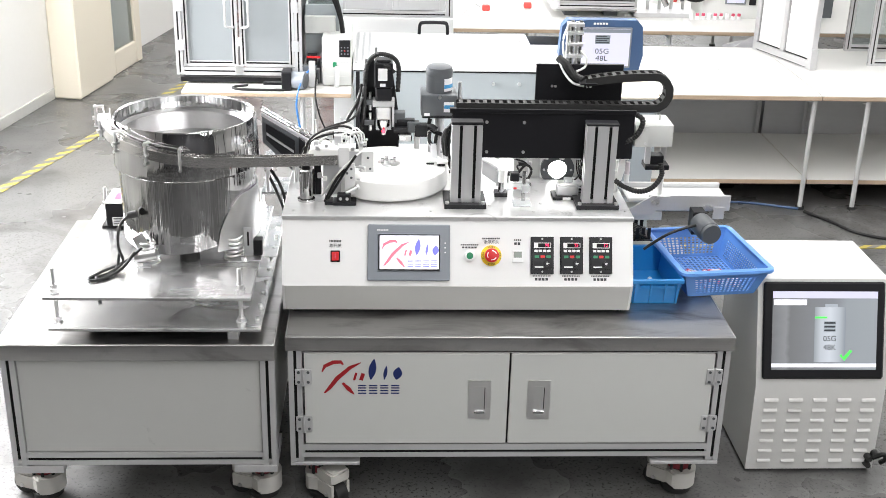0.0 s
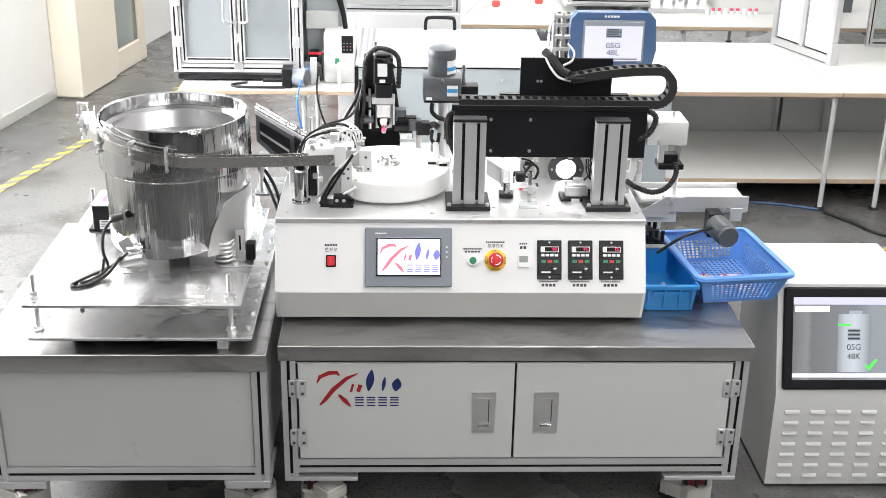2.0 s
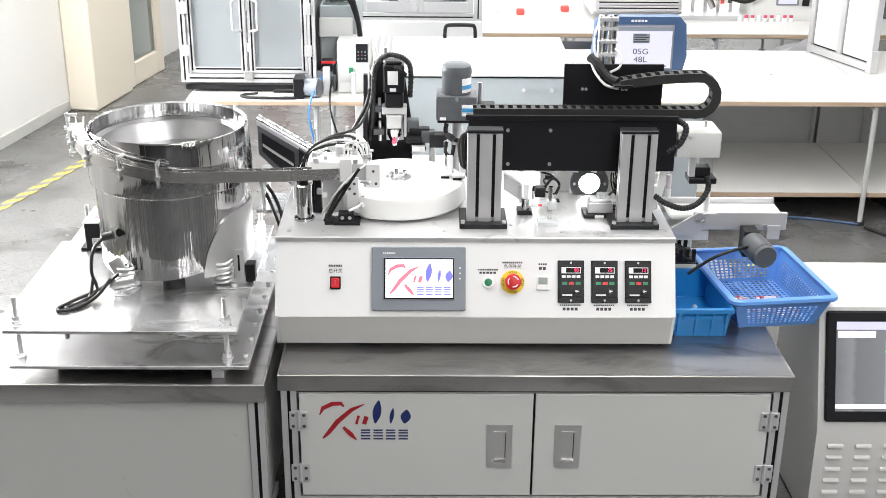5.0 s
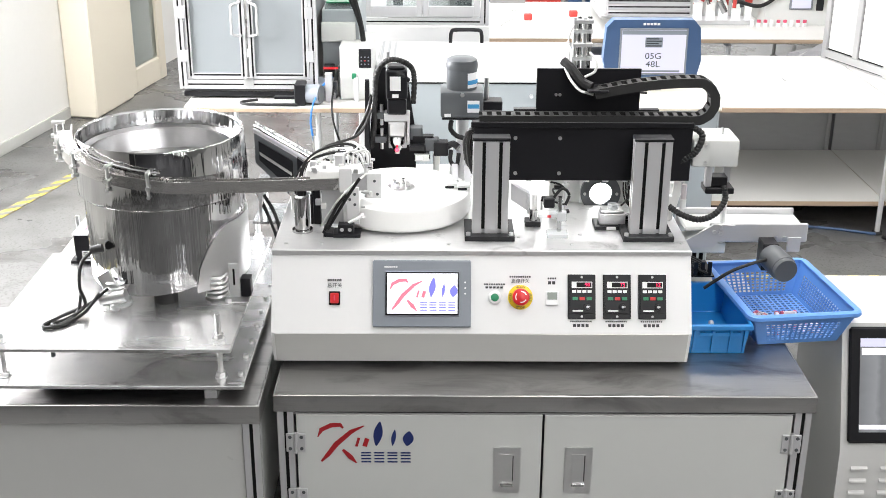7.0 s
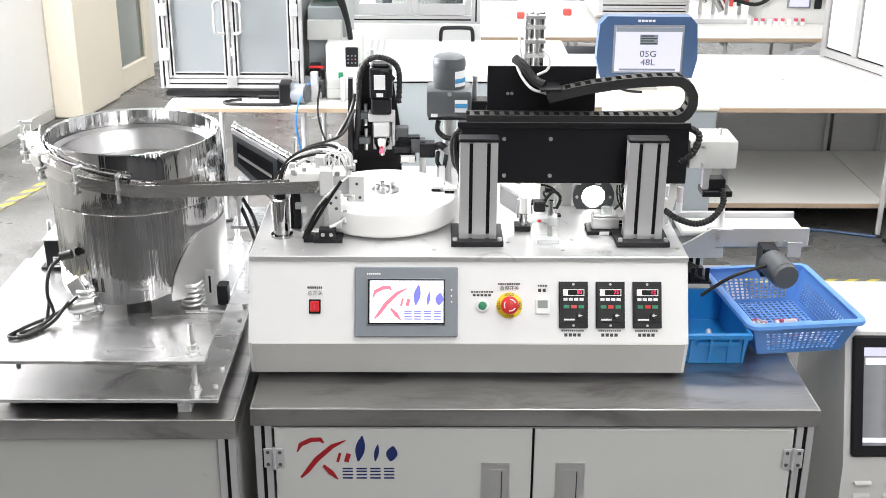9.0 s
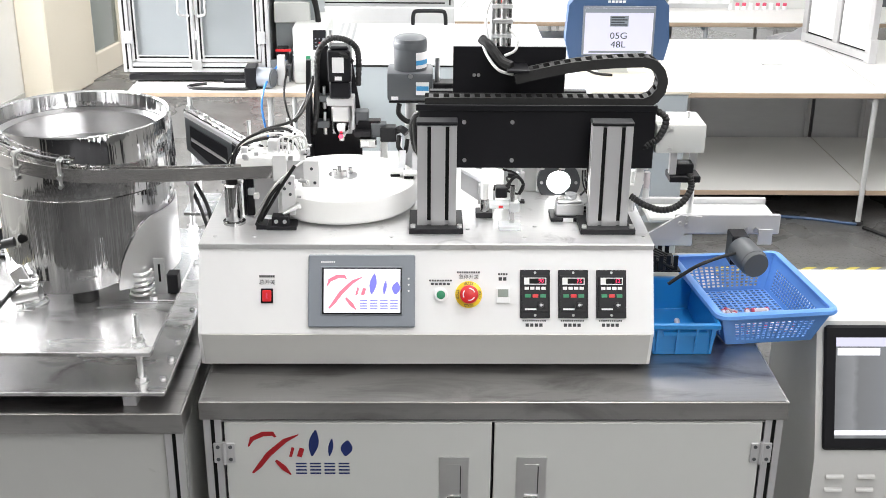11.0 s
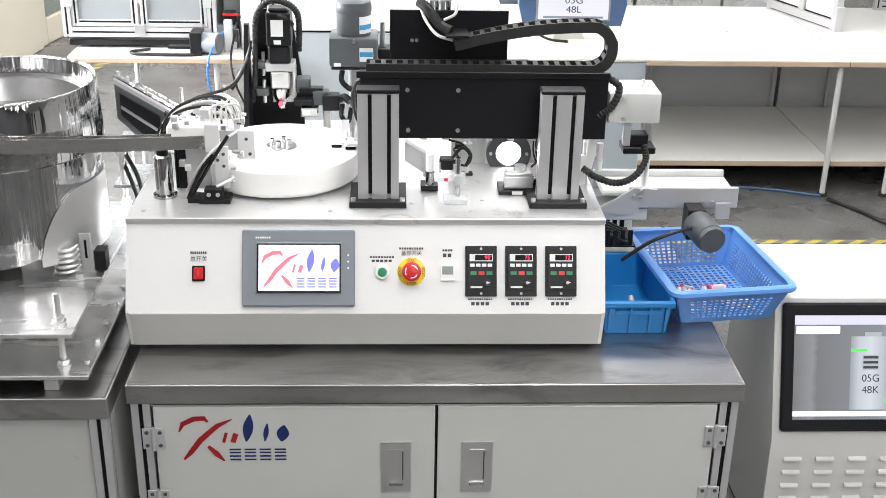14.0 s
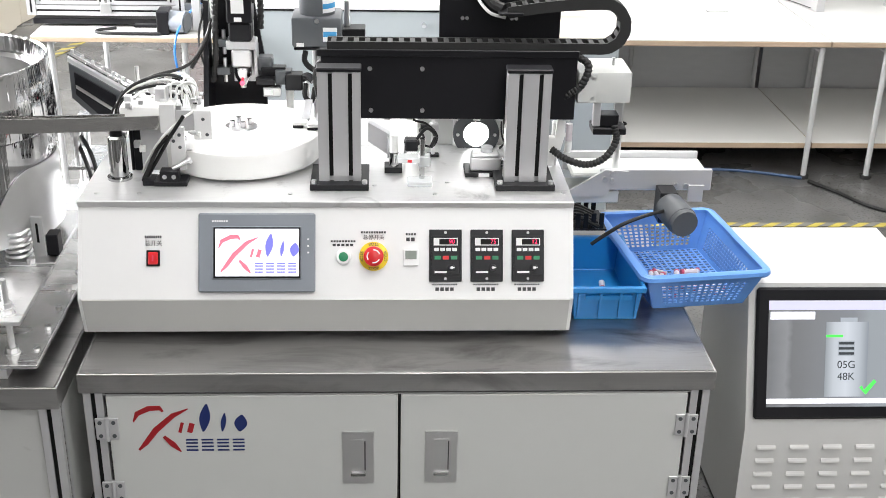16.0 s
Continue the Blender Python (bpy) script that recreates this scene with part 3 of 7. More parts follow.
def pull_handle(parent, x0, x1, y, z0, z1):
    h = part("pull_plate", prism([(x0, z0), (x1, z0), (x1, z1), (x0, z1)], "y", y - 0.003, y), "satin", parent, "satin steel recessed pull")
    xm = (x0 + x1) / 2
    w = x1 - x0
    part("recess", box(xm - w * 0.24, xm + w * 0.24, y - 0.0042, y - 0.0032, z0 + 0.018, z1 - 0.018), "satin", h)
    part("pull_lip", box(xm - w * 0.24, xm + w * 0.24, y - 0.010, y - 0.0044, z0 + 0.020, z0 + 0.030, 0.002), "mirror", h)
    # dark strip laid on the recess, painted shade for its slot
    part("shadow_gap", box(xm + w * 0.20, xm + w * 0.24, y - 0.0052, y - 0.0043, z0 + 0.034, z1 - 0.022), "ink", h)


def hinge(parent, x, y, z):
    h = part("hinge", box(x - 0.024, x - 0.004, y - 0.004, y, z - 0.026, z + 0.026, 0.0015), "alu", parent, "silver leaf hinge")
    part("leaf", box(x + 0.004, x + 0.024, y - 0.004, y, z - 0.026, z + 0.026, 0.0015), "alu", h)
    part("pin", rod((x, y - 0.004, z - 0.028), (x, y - 0.004, z + 0.028), 0.005, n=12), "alu", h)
    for sx in (-0.014, 0.014):
        for sz in (-0.016, 0.016):
            part("screw", rod((x + sx, y - 0.0055, z + sz), (x + sx, y - 0.0038, z + sz), 0.0045, n=10), "darkgrey", h)


for x0, x1, hx, px in ((-0.352, 0.250, -0.354, (0.133, 0.199)), (0.256, 0.862, 0.864, (0.309, 0.377))):
    dr = part("door", box(x0, x1, 2.1085, 2.124, 0.226, 0.531, 0.002), "panelgrey", cab, "pale grey flush door")
    part("door_seal", box(x0 - 0.0025, x1 + 0.0025, 2.116, 2.126, 0.2235, 0.5335), "slot", dr)
    pull_handle(dr, px[0], px[1], 2.1083, 0.313, 0.442)
    for hz in (0.455, 0.297):
        hinge(dr, hx, 2.1075, hz)


def emblem(parent, ox, oz, k, place, mats, depth=0.0006):
    """Plain brush shapes and bars in the emblem's red and blue; nothing is lettered."""
    def pl(u, v, w):
        return place(ox + u * k, oz + v * k, w)
    red, blue, bars = mats
    bm = ribbon([(0.0, 0.64, 0.012), (0.08, 0.82, 0.05), (0.30, 0.93, 0.055), (0.50, 0.94, 0.05), (0.56, 0.86, 0.02)], pl, depth)
    ribbon([(1.02, 0.92, 0.010), (0.74, 0.78, 0.05), (0.40, 0.46, 0.06), (0.20, 0.18, 0.05), (0.06, 0.02, 0.02)], lambda u, v, w: pl(u, v, w + 0.0003), depth, bm)
    ribbon([(0.54, 0.32, 0.03), (0.70, 0.14, 0.06), (0.84, -0.02, 0.012)], lambda u, v, w: pl(u, v, w + 0.0006), depth, bm)
    ribbon([(0.84, 0.40, 0.03), (0.90, 0.62, 0.03)], pl, depth, bm)
    ribbon([(1.02, 0.40, 0.05), (1.08, 0.60, 0.05)], pl, depth, bm)
    part("emblem_shape", bm, red, parent, "red brush-stroke emblem")
    bm = bmesh.new()
    for cu, cv, ru, rv in ((1.32, 0.72, 0.10, 0.30), (1.66, 0.62, 0.05, 0.20), (1.98, 0.60, 0.12, 0.18)):
        row = [(cu - 0.15 * rv + 0.3 * rv * k / 8, cv + rv * (k / 4 - 1), max(0.01, ru * math.sin(math.pi * (k + 0.4) / 8.8))) for k in range(9)]
        ribbon(row, pl, depth, bm)
    part("emblem_shape", bm, blue, parent, "dark blue slanted emblem ovals")
    bm = bmesh.new()
    for i in range(4):
        u = 0.94 + i * 0.29
        for v in (0.01, 0.09, 0.17, 0.24):
            ribbon([(u, v, 0.017), (u + 0.22, v, 0.017)], pl, depth, bm)
    part("fine_print", bm, bars, parent, "dark blue bars of small print")


emblem(bpy.data.objects["door"], -0.300, 0.398, 0.112, lambda u, v, w: (u, 2.1083 - w, v), ("redink", "blueink", "blueink"))
for i, (cx, cy, tn) in enumerate(((-0.305, 2.190, -52), (0.815, 2.205, 150), (-0.262, 2.88, 60), (0.795, 2.88, 100))):
    levelling_caster(cx, cy, 0.150 if cy < 2.5 else 0.160, tn)

side = thing("side_cabinet", (-0.82, 2.5, 0.18), "pale grey side cabinet in an aluminium frame", "cabinet")
for px0, px1, sd in ((-1.205, -1.165, -1), (-0.474, -0.434, 1)):
    slotted_post(side, px0, px1, 2.058, 2.098, 0.183, 0.546, (0.5,), sd)
    slotted_post(side, px0, px1, 2.96, 3.0, 0.183, 0.546, (0.5,), sd)
slotted_rail(side, -1.165, -0.474, 2.060, 2.098, 0.186, 0.226, 0.5)
part("front_panel", box(-1.163, -0.476, 2.066, 2.078, 0.228, 0.544, 0.0015), "panelshade", side, "pale grey front panel")
part("side_panel", box(-1.199, -1.191, 2.098, 2.96, 0.19, 0.544), "panelgrey", side)
part("side_panel", box(-0.450, -0.442, 2.098, 2.96, 0.19, 0.544), "panelgrey", side)
part("back_panel", box(-1.165, -0.474, 2.985, 2.993, 0.19, 0.544), "panelgrey", side)
for px0, px1 in ((-1.205, -1.06), (-0.56, -0.434)):
    part("caster_plate", box(px0, px1, 2.056, 2.24, 0.160, 0.1835, 0.001), "alu", side)
for sx in (-1.185, -0.454):
    part("screw", rod((sx, 2.0565, 0.20), (sx, 2.060, 0.20), 0.006, n=12), "satin", side)
for cx, cy, tn in ((-1.155, 2.19, 162), (-0.490, 2.19, 165), (-1.115, 2.9, 90), (-0.497, 2.9, 90)):
    levelling_caster(cx, cy, 0.160 if cy < 2.5 else 0.186, tn)


# ---- machine base box with control panel ----
ZP = 0.880
mb = thing("machine_base", (0.11, 2.6, 0.597), "white sloped control box of the bench machine", "machine")
prof = [(2.262, 0.600), (2.238, 0.690), (2.321, 0.867), (3.02, 0.867), (3.02, 0.600)]
part("panel_body", prism(prof, "x", -0.413, 0.618), "white", mb)
# strip over the undercut lower front, greyer than the white body
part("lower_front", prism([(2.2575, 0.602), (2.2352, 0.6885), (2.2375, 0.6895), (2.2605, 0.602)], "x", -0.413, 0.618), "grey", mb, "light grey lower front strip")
part("end_cap", prism([(y, z) for y, z in prof], "x", 0.6182, 0.626), "white", mb)
part("end_cap", prism([(y, z) for y, z in prof], "x", -0.421, -0.4132), "white", mb)
part("deck_plate", box(-0.422, 0.627, 2.316, 3.03, 0.8675, ZP, 0.0015), "deckplate", mb, "satin aluminium deck plate")
for fx in (-0.38, 0.60):
    for fy in (2.30, 2.98):
        part("foot", rod((fx, fy, 0.587), (fx, fy, 0.5998), 0.018, n=16), "rubber", mb)

UV = Vector((0, 0.083, 0.177)).normalized()
NV = Vector((0, -UV.z, UV.y))
PA = Vector((0, 2.238, 0.690))


def on_panel(x, v, w=0.0):
    p = PA + UV * v + NV * w
    return (x, p.y, p.z)


PANEL = Matrix((( 1, 0, 0, 0), (0, UV.y, NV.y, PA.y), (0, UV.z, NV.z, PA.z), (0, 0, 0, 1)))


def pbox(x0, x1, v0, v1, w0, w1, bev=0.0):
    """A block on the sloped panel: across, up the slope and out of it."""
    bm = box(x0, x1, v0, v1, w0, w1, bev)
    bmesh.ops.transform(bm, matrix=PANEL, verts=bm.verts)
    return bm


def prod(x, v, w0, w1, r, r1=None, n=28, bev=0.0):
    return rod(on_panel(x, v, w0), on_panel(x, v, w1), r, r1, n, bev=bev)


def ptext(text, x, v, size, parent, name="lettering", material="ink"):
    return lettering(name, text, size, PANEL @ Matrix.Translation((x, v, 0.0006)), material, parent)


def pbars(x0, x1, v, h, parent, n, material="ink"):
    bm = bmesh.new()
    w = (x1 - x0) / n
    for i in range(n):
        b2 = box(x0 + i * w, x0 + (i + 0.72) * w, v - h / 2, v + h / 2, 0.0002, 0.0008, bm=bm)
    bmesh.ops.transform(bm, matrix=PANEL, verts=bm.verts)
    return part("fine_print", bm, material, parent)


hm = thing("touch_panel", on_panel(-0.047, 0.013), "slate grey operator touch panel with lit white screen", "touch panel")
part("bezel", pbox(-0.169, 0.076, 0.014, 0.181, 0.0005, 0.010, 0.003), "bezel", hm)
part("inner_rim", pbox(-0.141, 0.048, 0.041, 0.154, 0.0085, 0.0125, 0.002), "bezel", hm)
part("screen_edge", pbox(-0.137, 0.045, 0.044, 0.151, 0.0115, 0.0132), "slot", hm)
sc = part("screen", pbox(-0.133, 0.042, 0.048, 0.148, 0.0128, 0.0137), "screen", hm, "lit white display")
emblem(sc, -0.126, 0.056, 0.080, lambda u, v, w: on_panel(u, v, 0.0139 + w), ("screenpink", "screenblue", "screenblue"), 0.0003)
for v in (0.098, 0.112, 0.126):
    part("status_led", prod(0.061, v, 0.009, 0.0106, 0.0022, n=10), "label", hm)
bm = bmesh.new()
for i in range(7):
    box(-0.140 + i * 0.0048, -0.1365 + i * 0.0048, 0.162, 0.166, 0.0098, 0.0105, bm=bm)
bmesh.ops.transform(bm, matrix=PANEL, verts=bm.verts)
part("fine_print", bm, "label", hm)

rk = thing("rocker_switch", on_panel(-0.264, 0.07), "red illuminated rocker main switch", "switch")
part("surround", pbox(-0.278, -0.250, 0.069, 0.103, 0.0003, 0.004, 0.0015), "slot", rk)
part("rocker", pbox(-0.2745, -0.2535, 0.073, 0.099, 0.003, 0.008, 0.002), "red", rk, "glossy red rocker")
part("rocker_mark", pbox(-0.2655, -0.2625, 0.080, 0.093, 0.0081, 0.0086), "pink", rk)
pbars(-0.282, -0.246, 0.131, 0.0055, mb, 8)
ptext("总开关", -0.264, 0.117, 0.0125, mb)

bt = thing("start_button", on_panel(0.135, 0.089), "green push button with chrome ring", "push button")
part("ring", lathe([(0.0095, 0.0), (0.0165, 0.0), (0.0165, 0.004), (0.014, 0.006), (0.0095, 0.006)], (0, 0, 0), 28), "label", bt)
bt.children[0].data.transform(Matrix.Translation(-OFF[bt]) @ PANEL @ Matrix.Translation((0.135, 0.089, 0.0003)) @ Matrix.Translation(OFF[bt]))
part("cap", prod(0.135, 0.089, 0.001, 0.008, 0.010, bev=0.001), "green", bt)
pbars(0.108, 0.162, 0.122, 0.004, mb, 9)
pbars(0.112, 0.158, 0.114, 0.005, mb, 5)

es = thing("emergency_stop", on_panel(0.199, 0.09), "red mushroom emergency stop on yellow disc", "emergency stop")
part("yellow_disc", prod(0.199, 0.090, 0.0003, 0.003, 0.031, n=36, bev=0.0008), "yellow", es)
part("collar", prod(0.199, 0.090, 0.0032, 0.014, 0.013), "darkgrey", es)
bm = lathe([(0.0, 0.030), (0.016, 0.0295), (0.0205, 0.027), (0.0215, 0.021), (0.020, 0.016), (0.013, 0.0142), (0.0, 0.0142)], (0, 0, 0), 32)
bmesh.ops.transform(bm, matrix=PANEL @ Matrix.Translation((0.199, 0.090, 0)), verts=bm.verts)
mush = part("mushroom", bm, "red", es)
bm = bmesh.new()
for a0 in (20, 140, 260):
    row = [(0.199 + 0.0135 * math.cos(radians(a0 + k * 9)), 0.090 + 0.0135 * math.sin(radians(a0 + k * 9)), 0.0013) for k in range(9)]
    ribbon(row, lambda u, v, w: on_panel(u, v, 0.0296 + w), 0.0008, bm)
part("arrow_marks", bm, "label", mush, "white turn arrows")
for a in range(0, 360, 90):
    lettering("lettering", "STOP", 0.009, PANEL @ Matrix.Translation((0.199, 0.090, 0.0035)) @ Matrix.Rotation(radians(a), 4, "Z") @ Matrix.Translation((0, -0.0262, 0)), "ink", es)
pbars(0.172, 0.226, 0.141, 0.0045, mb, 10)
ptext("急停开关", 0.199, 0.130, 0.0115, mb)

ct = thing("counter", on_panel(0.278, 0.075), "small white digital counter", "counter")
part("case", pbox(0.262, 0.294, 0.070, 0.105, 0.0003, 0.006, 0.001), "label", ct)
part("display", pbox(0.266, 0.290, 0.084, 0.102, 0.0058, 0.0066), "lcd", ct, "grey liquid crystal display")
pbars(0.265, 0.291, 0.076, 0.004, ct, 4)
pbars(0.267, 0.290, 0.137, 0.0045, mb, 4)
pbars(0.268, 0.289, 0.126, 0.008, mb, 2)


def speed_controller(x0, digits):
    s = thing("speed_controller", on_panel(x0 + 0.035, 0.036), "black motor speed controller with red digits", "speed controller", group="speed controllers on the panel")
    x1 = x0 + 0.069
    part("face_plate", pbox(x0, x1, 0.036, 0.147, 0.0003, 0.006, 0.0012), "black", s)
    part("raised_face", pbox(x0 + 0.004, x1 - 0.004, 0.050, 0.134, 0.0055, 0.010, 0.0012), "black", s)
    for v in (0.0425, 0.1405):
        part("screw", prod(x0 + 0.0345, v, 0.0058, 0.0075, 0.0030, n=12), "pipe", s)
    w = part("display_window", pbox(x0 + 0.009, x1 - 0.009, 0.113, 0.129, 0.0098, 0.0108), "label", s, "pale display frame")
    part("display_glass", pbox(x0 + 0.021, x1 - 0.011, 0.115, 0.127, 0.0105, 0.0113), "slot", w)
    lettering("digits", digits, 0.0125, PANEL @ Matrix.Translation((x0 + 0.048, 0.121, 0.0118)), "digit", w, "glowing red digits")
    for i in range(4):
        part("key", pbox(x0 + 0.010 + i * 0.0128, x0 + 0.020 + i * 0.0128, 0.101, 0.108, 0.0098, 0.0112, 0.0005), "label", s)
    for i, c in enumerate(("green", "red", "green")):
        part("key", pbox(x0 + 0.011 + i * 0.0175, x0 + 0.024 + i * 0.0175, 0.083, 0.091, 0.0098, 0.0112, 0.0005), c, s)
    kn = part("knob", prod(x0 + 0.047, 0.066, 0.010, 0.020, 0.0075, 0.006, 16), "black", s)
    part("knob_cap", prod(x0 + 0.047, 0.066, 0.0201, 0.0208, 0.0035, n=14), "pipe", kn)
    part("pointer", pbox(x0 + 0.0465, x0 + 0.0535, 0.0655, 0.0672, 0.0209, 0.0214), "label", kn)
    bm = box(x0 + 0.011, x0 + 0.037, 0.0545, 0.0585, 0.0098, 0.0106)
    bmesh.ops.transform(bm, matrix=PANEL, verts=bm.verts)
    part("print_bar", bm, "label", s)
    pbars(x0 + 0.006, x1 - 0.008, 0.030, 0.0035, mb, 11)
    pbars(x0 + 0.013, x1 - 0.014, 0.020, 0.0075, mb, 4)


for x0, dg in ((0.317, "90"), (0.405, "75"), (0.493, "12")):
    speed_controller(x0, dg)


# ---- bowl feeder on its plates ----
pl = thing("feeder_stand", (-0.77, 2.5, 0.587), "two-tier aluminium plate stand on threaded studs", "stand")
part("base_block", box(-0.97, -0.56, 2.14, 2.85, 0.5875, 0.6195, 0.003), "black", pl, "black base block")
part("base_bar", box(-0.565, -0.535, 2.085, 2.75, 0.5875, 0.612, 0.001), "alu", pl)
part("lower_plate", box(-1.064, -0.468, 2.068, 2.96, 0.620, 0.630, 0.0015), "aluplate", pl, "satin aluminium lower plate")
part("upper_plate", box(-1.076, -0.496, 2.086, 2.83, 0.708, 0.718, 0.0015), "aluplate", pl, "satin aluminium upper plate")


def stud(x, y, z0, z1, nuts):
    s = part("stud", rod((x, y, z0), (x, y, z1), 0.0062, n=12), "satin", pl)
    ring = bmesh.new()
    z = z0 + 0.004
    while z < z1 - 0.002:
        rod((x, y, z), (x, y, z + 0.0012), 0.0068, n=10, bm=ring)
        z += 0.003
    part("thread", ring, "satin", s)
    for nz in nuts:
        part("nut", rod((x, y, nz), (x, y, nz + 0.011), 0.012, n=6), "satin", s)
        part("washer", rod((x, y, nz - 0.0022), (x, y, nz - 0.0002), 0.015, n=20), "satin", s)


for sx, sy in ((-1.048, 2.118), (-0.528, 2.118), (-1.048, 2.79), (-0.528, 2.79)):
    stud(sx, sy, 0.6035, 0.795, (0.6325, 0.7205, 0.7335))
    part("nut", rod((sx, sy, 0.606), (sx, sy, 0.6195), 0.012, n=6), "satin", pl)
for i in range(9):
    part("screw", rod((-0.484, 2.13 + 0.09 * i, 0.6302), (-0.484, 2.13 + 0.09 * i, 0.6345 + 0.003 * (i % 2)), 0.0065, n=10), "satin", pl)
part("stop_peg", rod((-0.92, 2.10, 0.692), (-0.92, 2.10, 0.7078), 0.006, n=10), "darkgrey", pl)

BX, BY = -0.722, 2.520
bf = thing("bowl_feeder", (BX, BY, 0.718), "polished stainless steel vibratory bowl feeder on coil springs", "bowl feeder")
# foot pad, drive drum with scalloped skirt, bowl
part("centre_pad", rod((BX + 0.015, BY - 0.150, 0.7185), (BX + 0.015, BY - 0.150, 0.7595), 0.030, n=28), "rubber", bf, "black rubber centre pad")
part("base_disc", rod((BX, BY, 0.760), (BX, BY, 0.772), 0.186, n=48, bev=0.003), "satin", bf, "steel base disc")


def drum(r, ztop, zlow, scallop, n=72):
    bm = bmesh.new()
    rings = []
    for i in range(n):
        a = 2 * math.pi * i / n
        w = abs(math.sin(1.5 * (a + 0.95)))
        zl = zlow + scallop * (1 - w ** 0.55)
        row = []
        for k in range(7):
            z = ztop + (zl - ztop) * k / 6
            row.append(bm.verts.new((BX + r * math.cos(a), BY + r * math.sin(a), z)))
        row.append(bm.verts.new((BX + (r - 0.004) * math.cos(a), BY + (r - 0.004) * math.sin(a), zl)))
        rings.append(row)
    for i in range(n):
        a, b = rings[i], rings[(i + 1) % n]
        for k in range(7):
            bm.faces.new((a[k], b[k], b[k + 1], a[k + 1]))
    return bm


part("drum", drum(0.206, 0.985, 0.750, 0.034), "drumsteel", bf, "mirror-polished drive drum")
part("inner_skirt", lathe([(0.201, 0.972), (0.201, 0.7725), (0.196, 0.7725), (0.196, 0.972)], (BX, BY, 0), 64), "satin", bf)
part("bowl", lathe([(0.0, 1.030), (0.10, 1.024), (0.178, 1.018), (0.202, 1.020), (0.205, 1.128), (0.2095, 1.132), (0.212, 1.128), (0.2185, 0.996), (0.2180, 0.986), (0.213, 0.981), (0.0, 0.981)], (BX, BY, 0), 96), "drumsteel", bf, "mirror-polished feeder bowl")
part("inner_track", lathe([(0.202, 1.086), (0.182, 1.082), (0.181, 1.087), (0.202, 1.091)], (BX, BY, 0), 72, None, 20, 330), "linersteel", bf, "satin inner spiral track")
part("bowl_liner", lathe([(0.001, 1.034), (0.10, 1.029), (0.192, 1.025), (0.2015, 1.09)], (BX, BY, 0), 72), "linersteel", bf)


def apron(r, a0, a1, n=26):
    """A curved cover sheet whose upper edge sweeps up from one end."""
    bm = bmesh.new()
    prev = None
    for i in range(n + 1):
        f = i / n
        a = radians(a0 + (a1 - a0) * f)
        top = 0.765 + 0.15 * math.sin(math.pi / 2 * min(1.0, f * 2.6)) ** 0.6
        ring = [bm.verts.new((BX + q * math.cos(a), BY + q * math.sin(a), z)) for q, z in ((r, 0.752), (r, top), (r - 0.003, top), (r - 0.003, 0.752))]
        if prev:
            for k in range(4):
                bm.faces.new((prev[k], prev[(k + 1) % 4], ring[(k + 1) % 4], ring[k]))
        else:
            bm.faces.new(ring)
        prev = ring
    bm.faces.new(prev[::-1])
    return bm


part("apron", apron(0.2105, -60, 20), "satin", bf, "satin steel side apron")


def chute_path(n=46):
    """The outer chute: down round the bowl, then straight off to the deck."""
    pts = []
    for i in range(n + 1):
        f = i / n
        a = radians(-172 + 100 * f)
        r = 0.236 + 0.004 * f
        pts.append(Vector((BX + r * math.cos(a), BY + r * math.sin(a), 1.136 - 0.086 * f ** 0.8)))
    end = pts[-1]
    for i in range(1, 11):
        f = i / 10
        pts.append(end.lerp(Vector((-0.262, 2.455, 1.008)), f) + Vector((0, -0.006 * math.sin(math.pi * f), 0)))
    return pts


def swept(pts, section):
    """Sweeps an (outward, up) section along a level-ish line."""
    bm = bmesh.new()
    prev = None
    for i, p in enumerate(pts):
        d = pts[min(i + 1, len(pts) - 1)] - pts[max(i - 1, 0)]
        d.z = 0
        d.normalize()
        o = Vector((d.y, -d.x, 0))
        row = [bm.verts.new(p + o * a + Vector((0, 0, b))) for a, b in section]
        if prev:
            for k in range(len(section)):
                j = (k + 1) % len(section)
                bm.faces.new((prev[k], prev[j], row[j], row[k]))
        else:
            bm.faces.new(row)
        prev = row
    bm.faces.new(prev[::-1])
    return bm


CH = chute_path()
part("chute_floor", swept(CH, [(-0.016, -0.003), (0.016, -0.003), (0.016, 0.0), (-0.016, 0.0)]), "chutesteel", bf)
part("chute_wall", swept(CH, [(0.0165, -0.010), (0.0195, -0.010), (0.0195, 0.020), (0.0165, 0.020)]), "chutesteel", bf, "bright steel outer chute wall")
part("chute_wall", swept(CH, [(-0.0195, -0.003), (-0.0165, -0.003), (-0.0165, 0.016), (-0.0195, 0.016)]), "chutesteel", bf)
part("guide_wire", hose([p + Vector((0, 0, 0.034)) for p in CH[3:44:5]], 0.0024, 8), "mirror", bf)
for i in (2, 10, 19, 30, 40):
    p = CH[i]
    d = (CH[i + 1] - CH[i - 1])
    d.z = 0
    d.normalize()
    o = Vector((d.y, -d.x, 0))
    c = p + o * 0.022
    bm = bmesh.new()
    rod(c + Vector((0, 0, -0.026)), c + Vector((0, 0, 0.040)), 0.0045, n=6, bm=bm)
    rod(c - o * 0.006, c + o * 0.010, 0.006, n=10, bm=bm)
    rod(c + Vector((0, 0, 0.034)) - o * 0.026, c + Vector((0, 0, 0.034)) + o * 0.006, 0.005, n=8, bm=bm)
    rod(c + Vector((0, 0, -0.024)) - o * 0.01, c + Vector((0, 0, -0.022)) + o * 0.008, 0.005, n=10, bm=bm)
    part("chute_clamp", bm, "satin", bf, "small steel chute clamp")


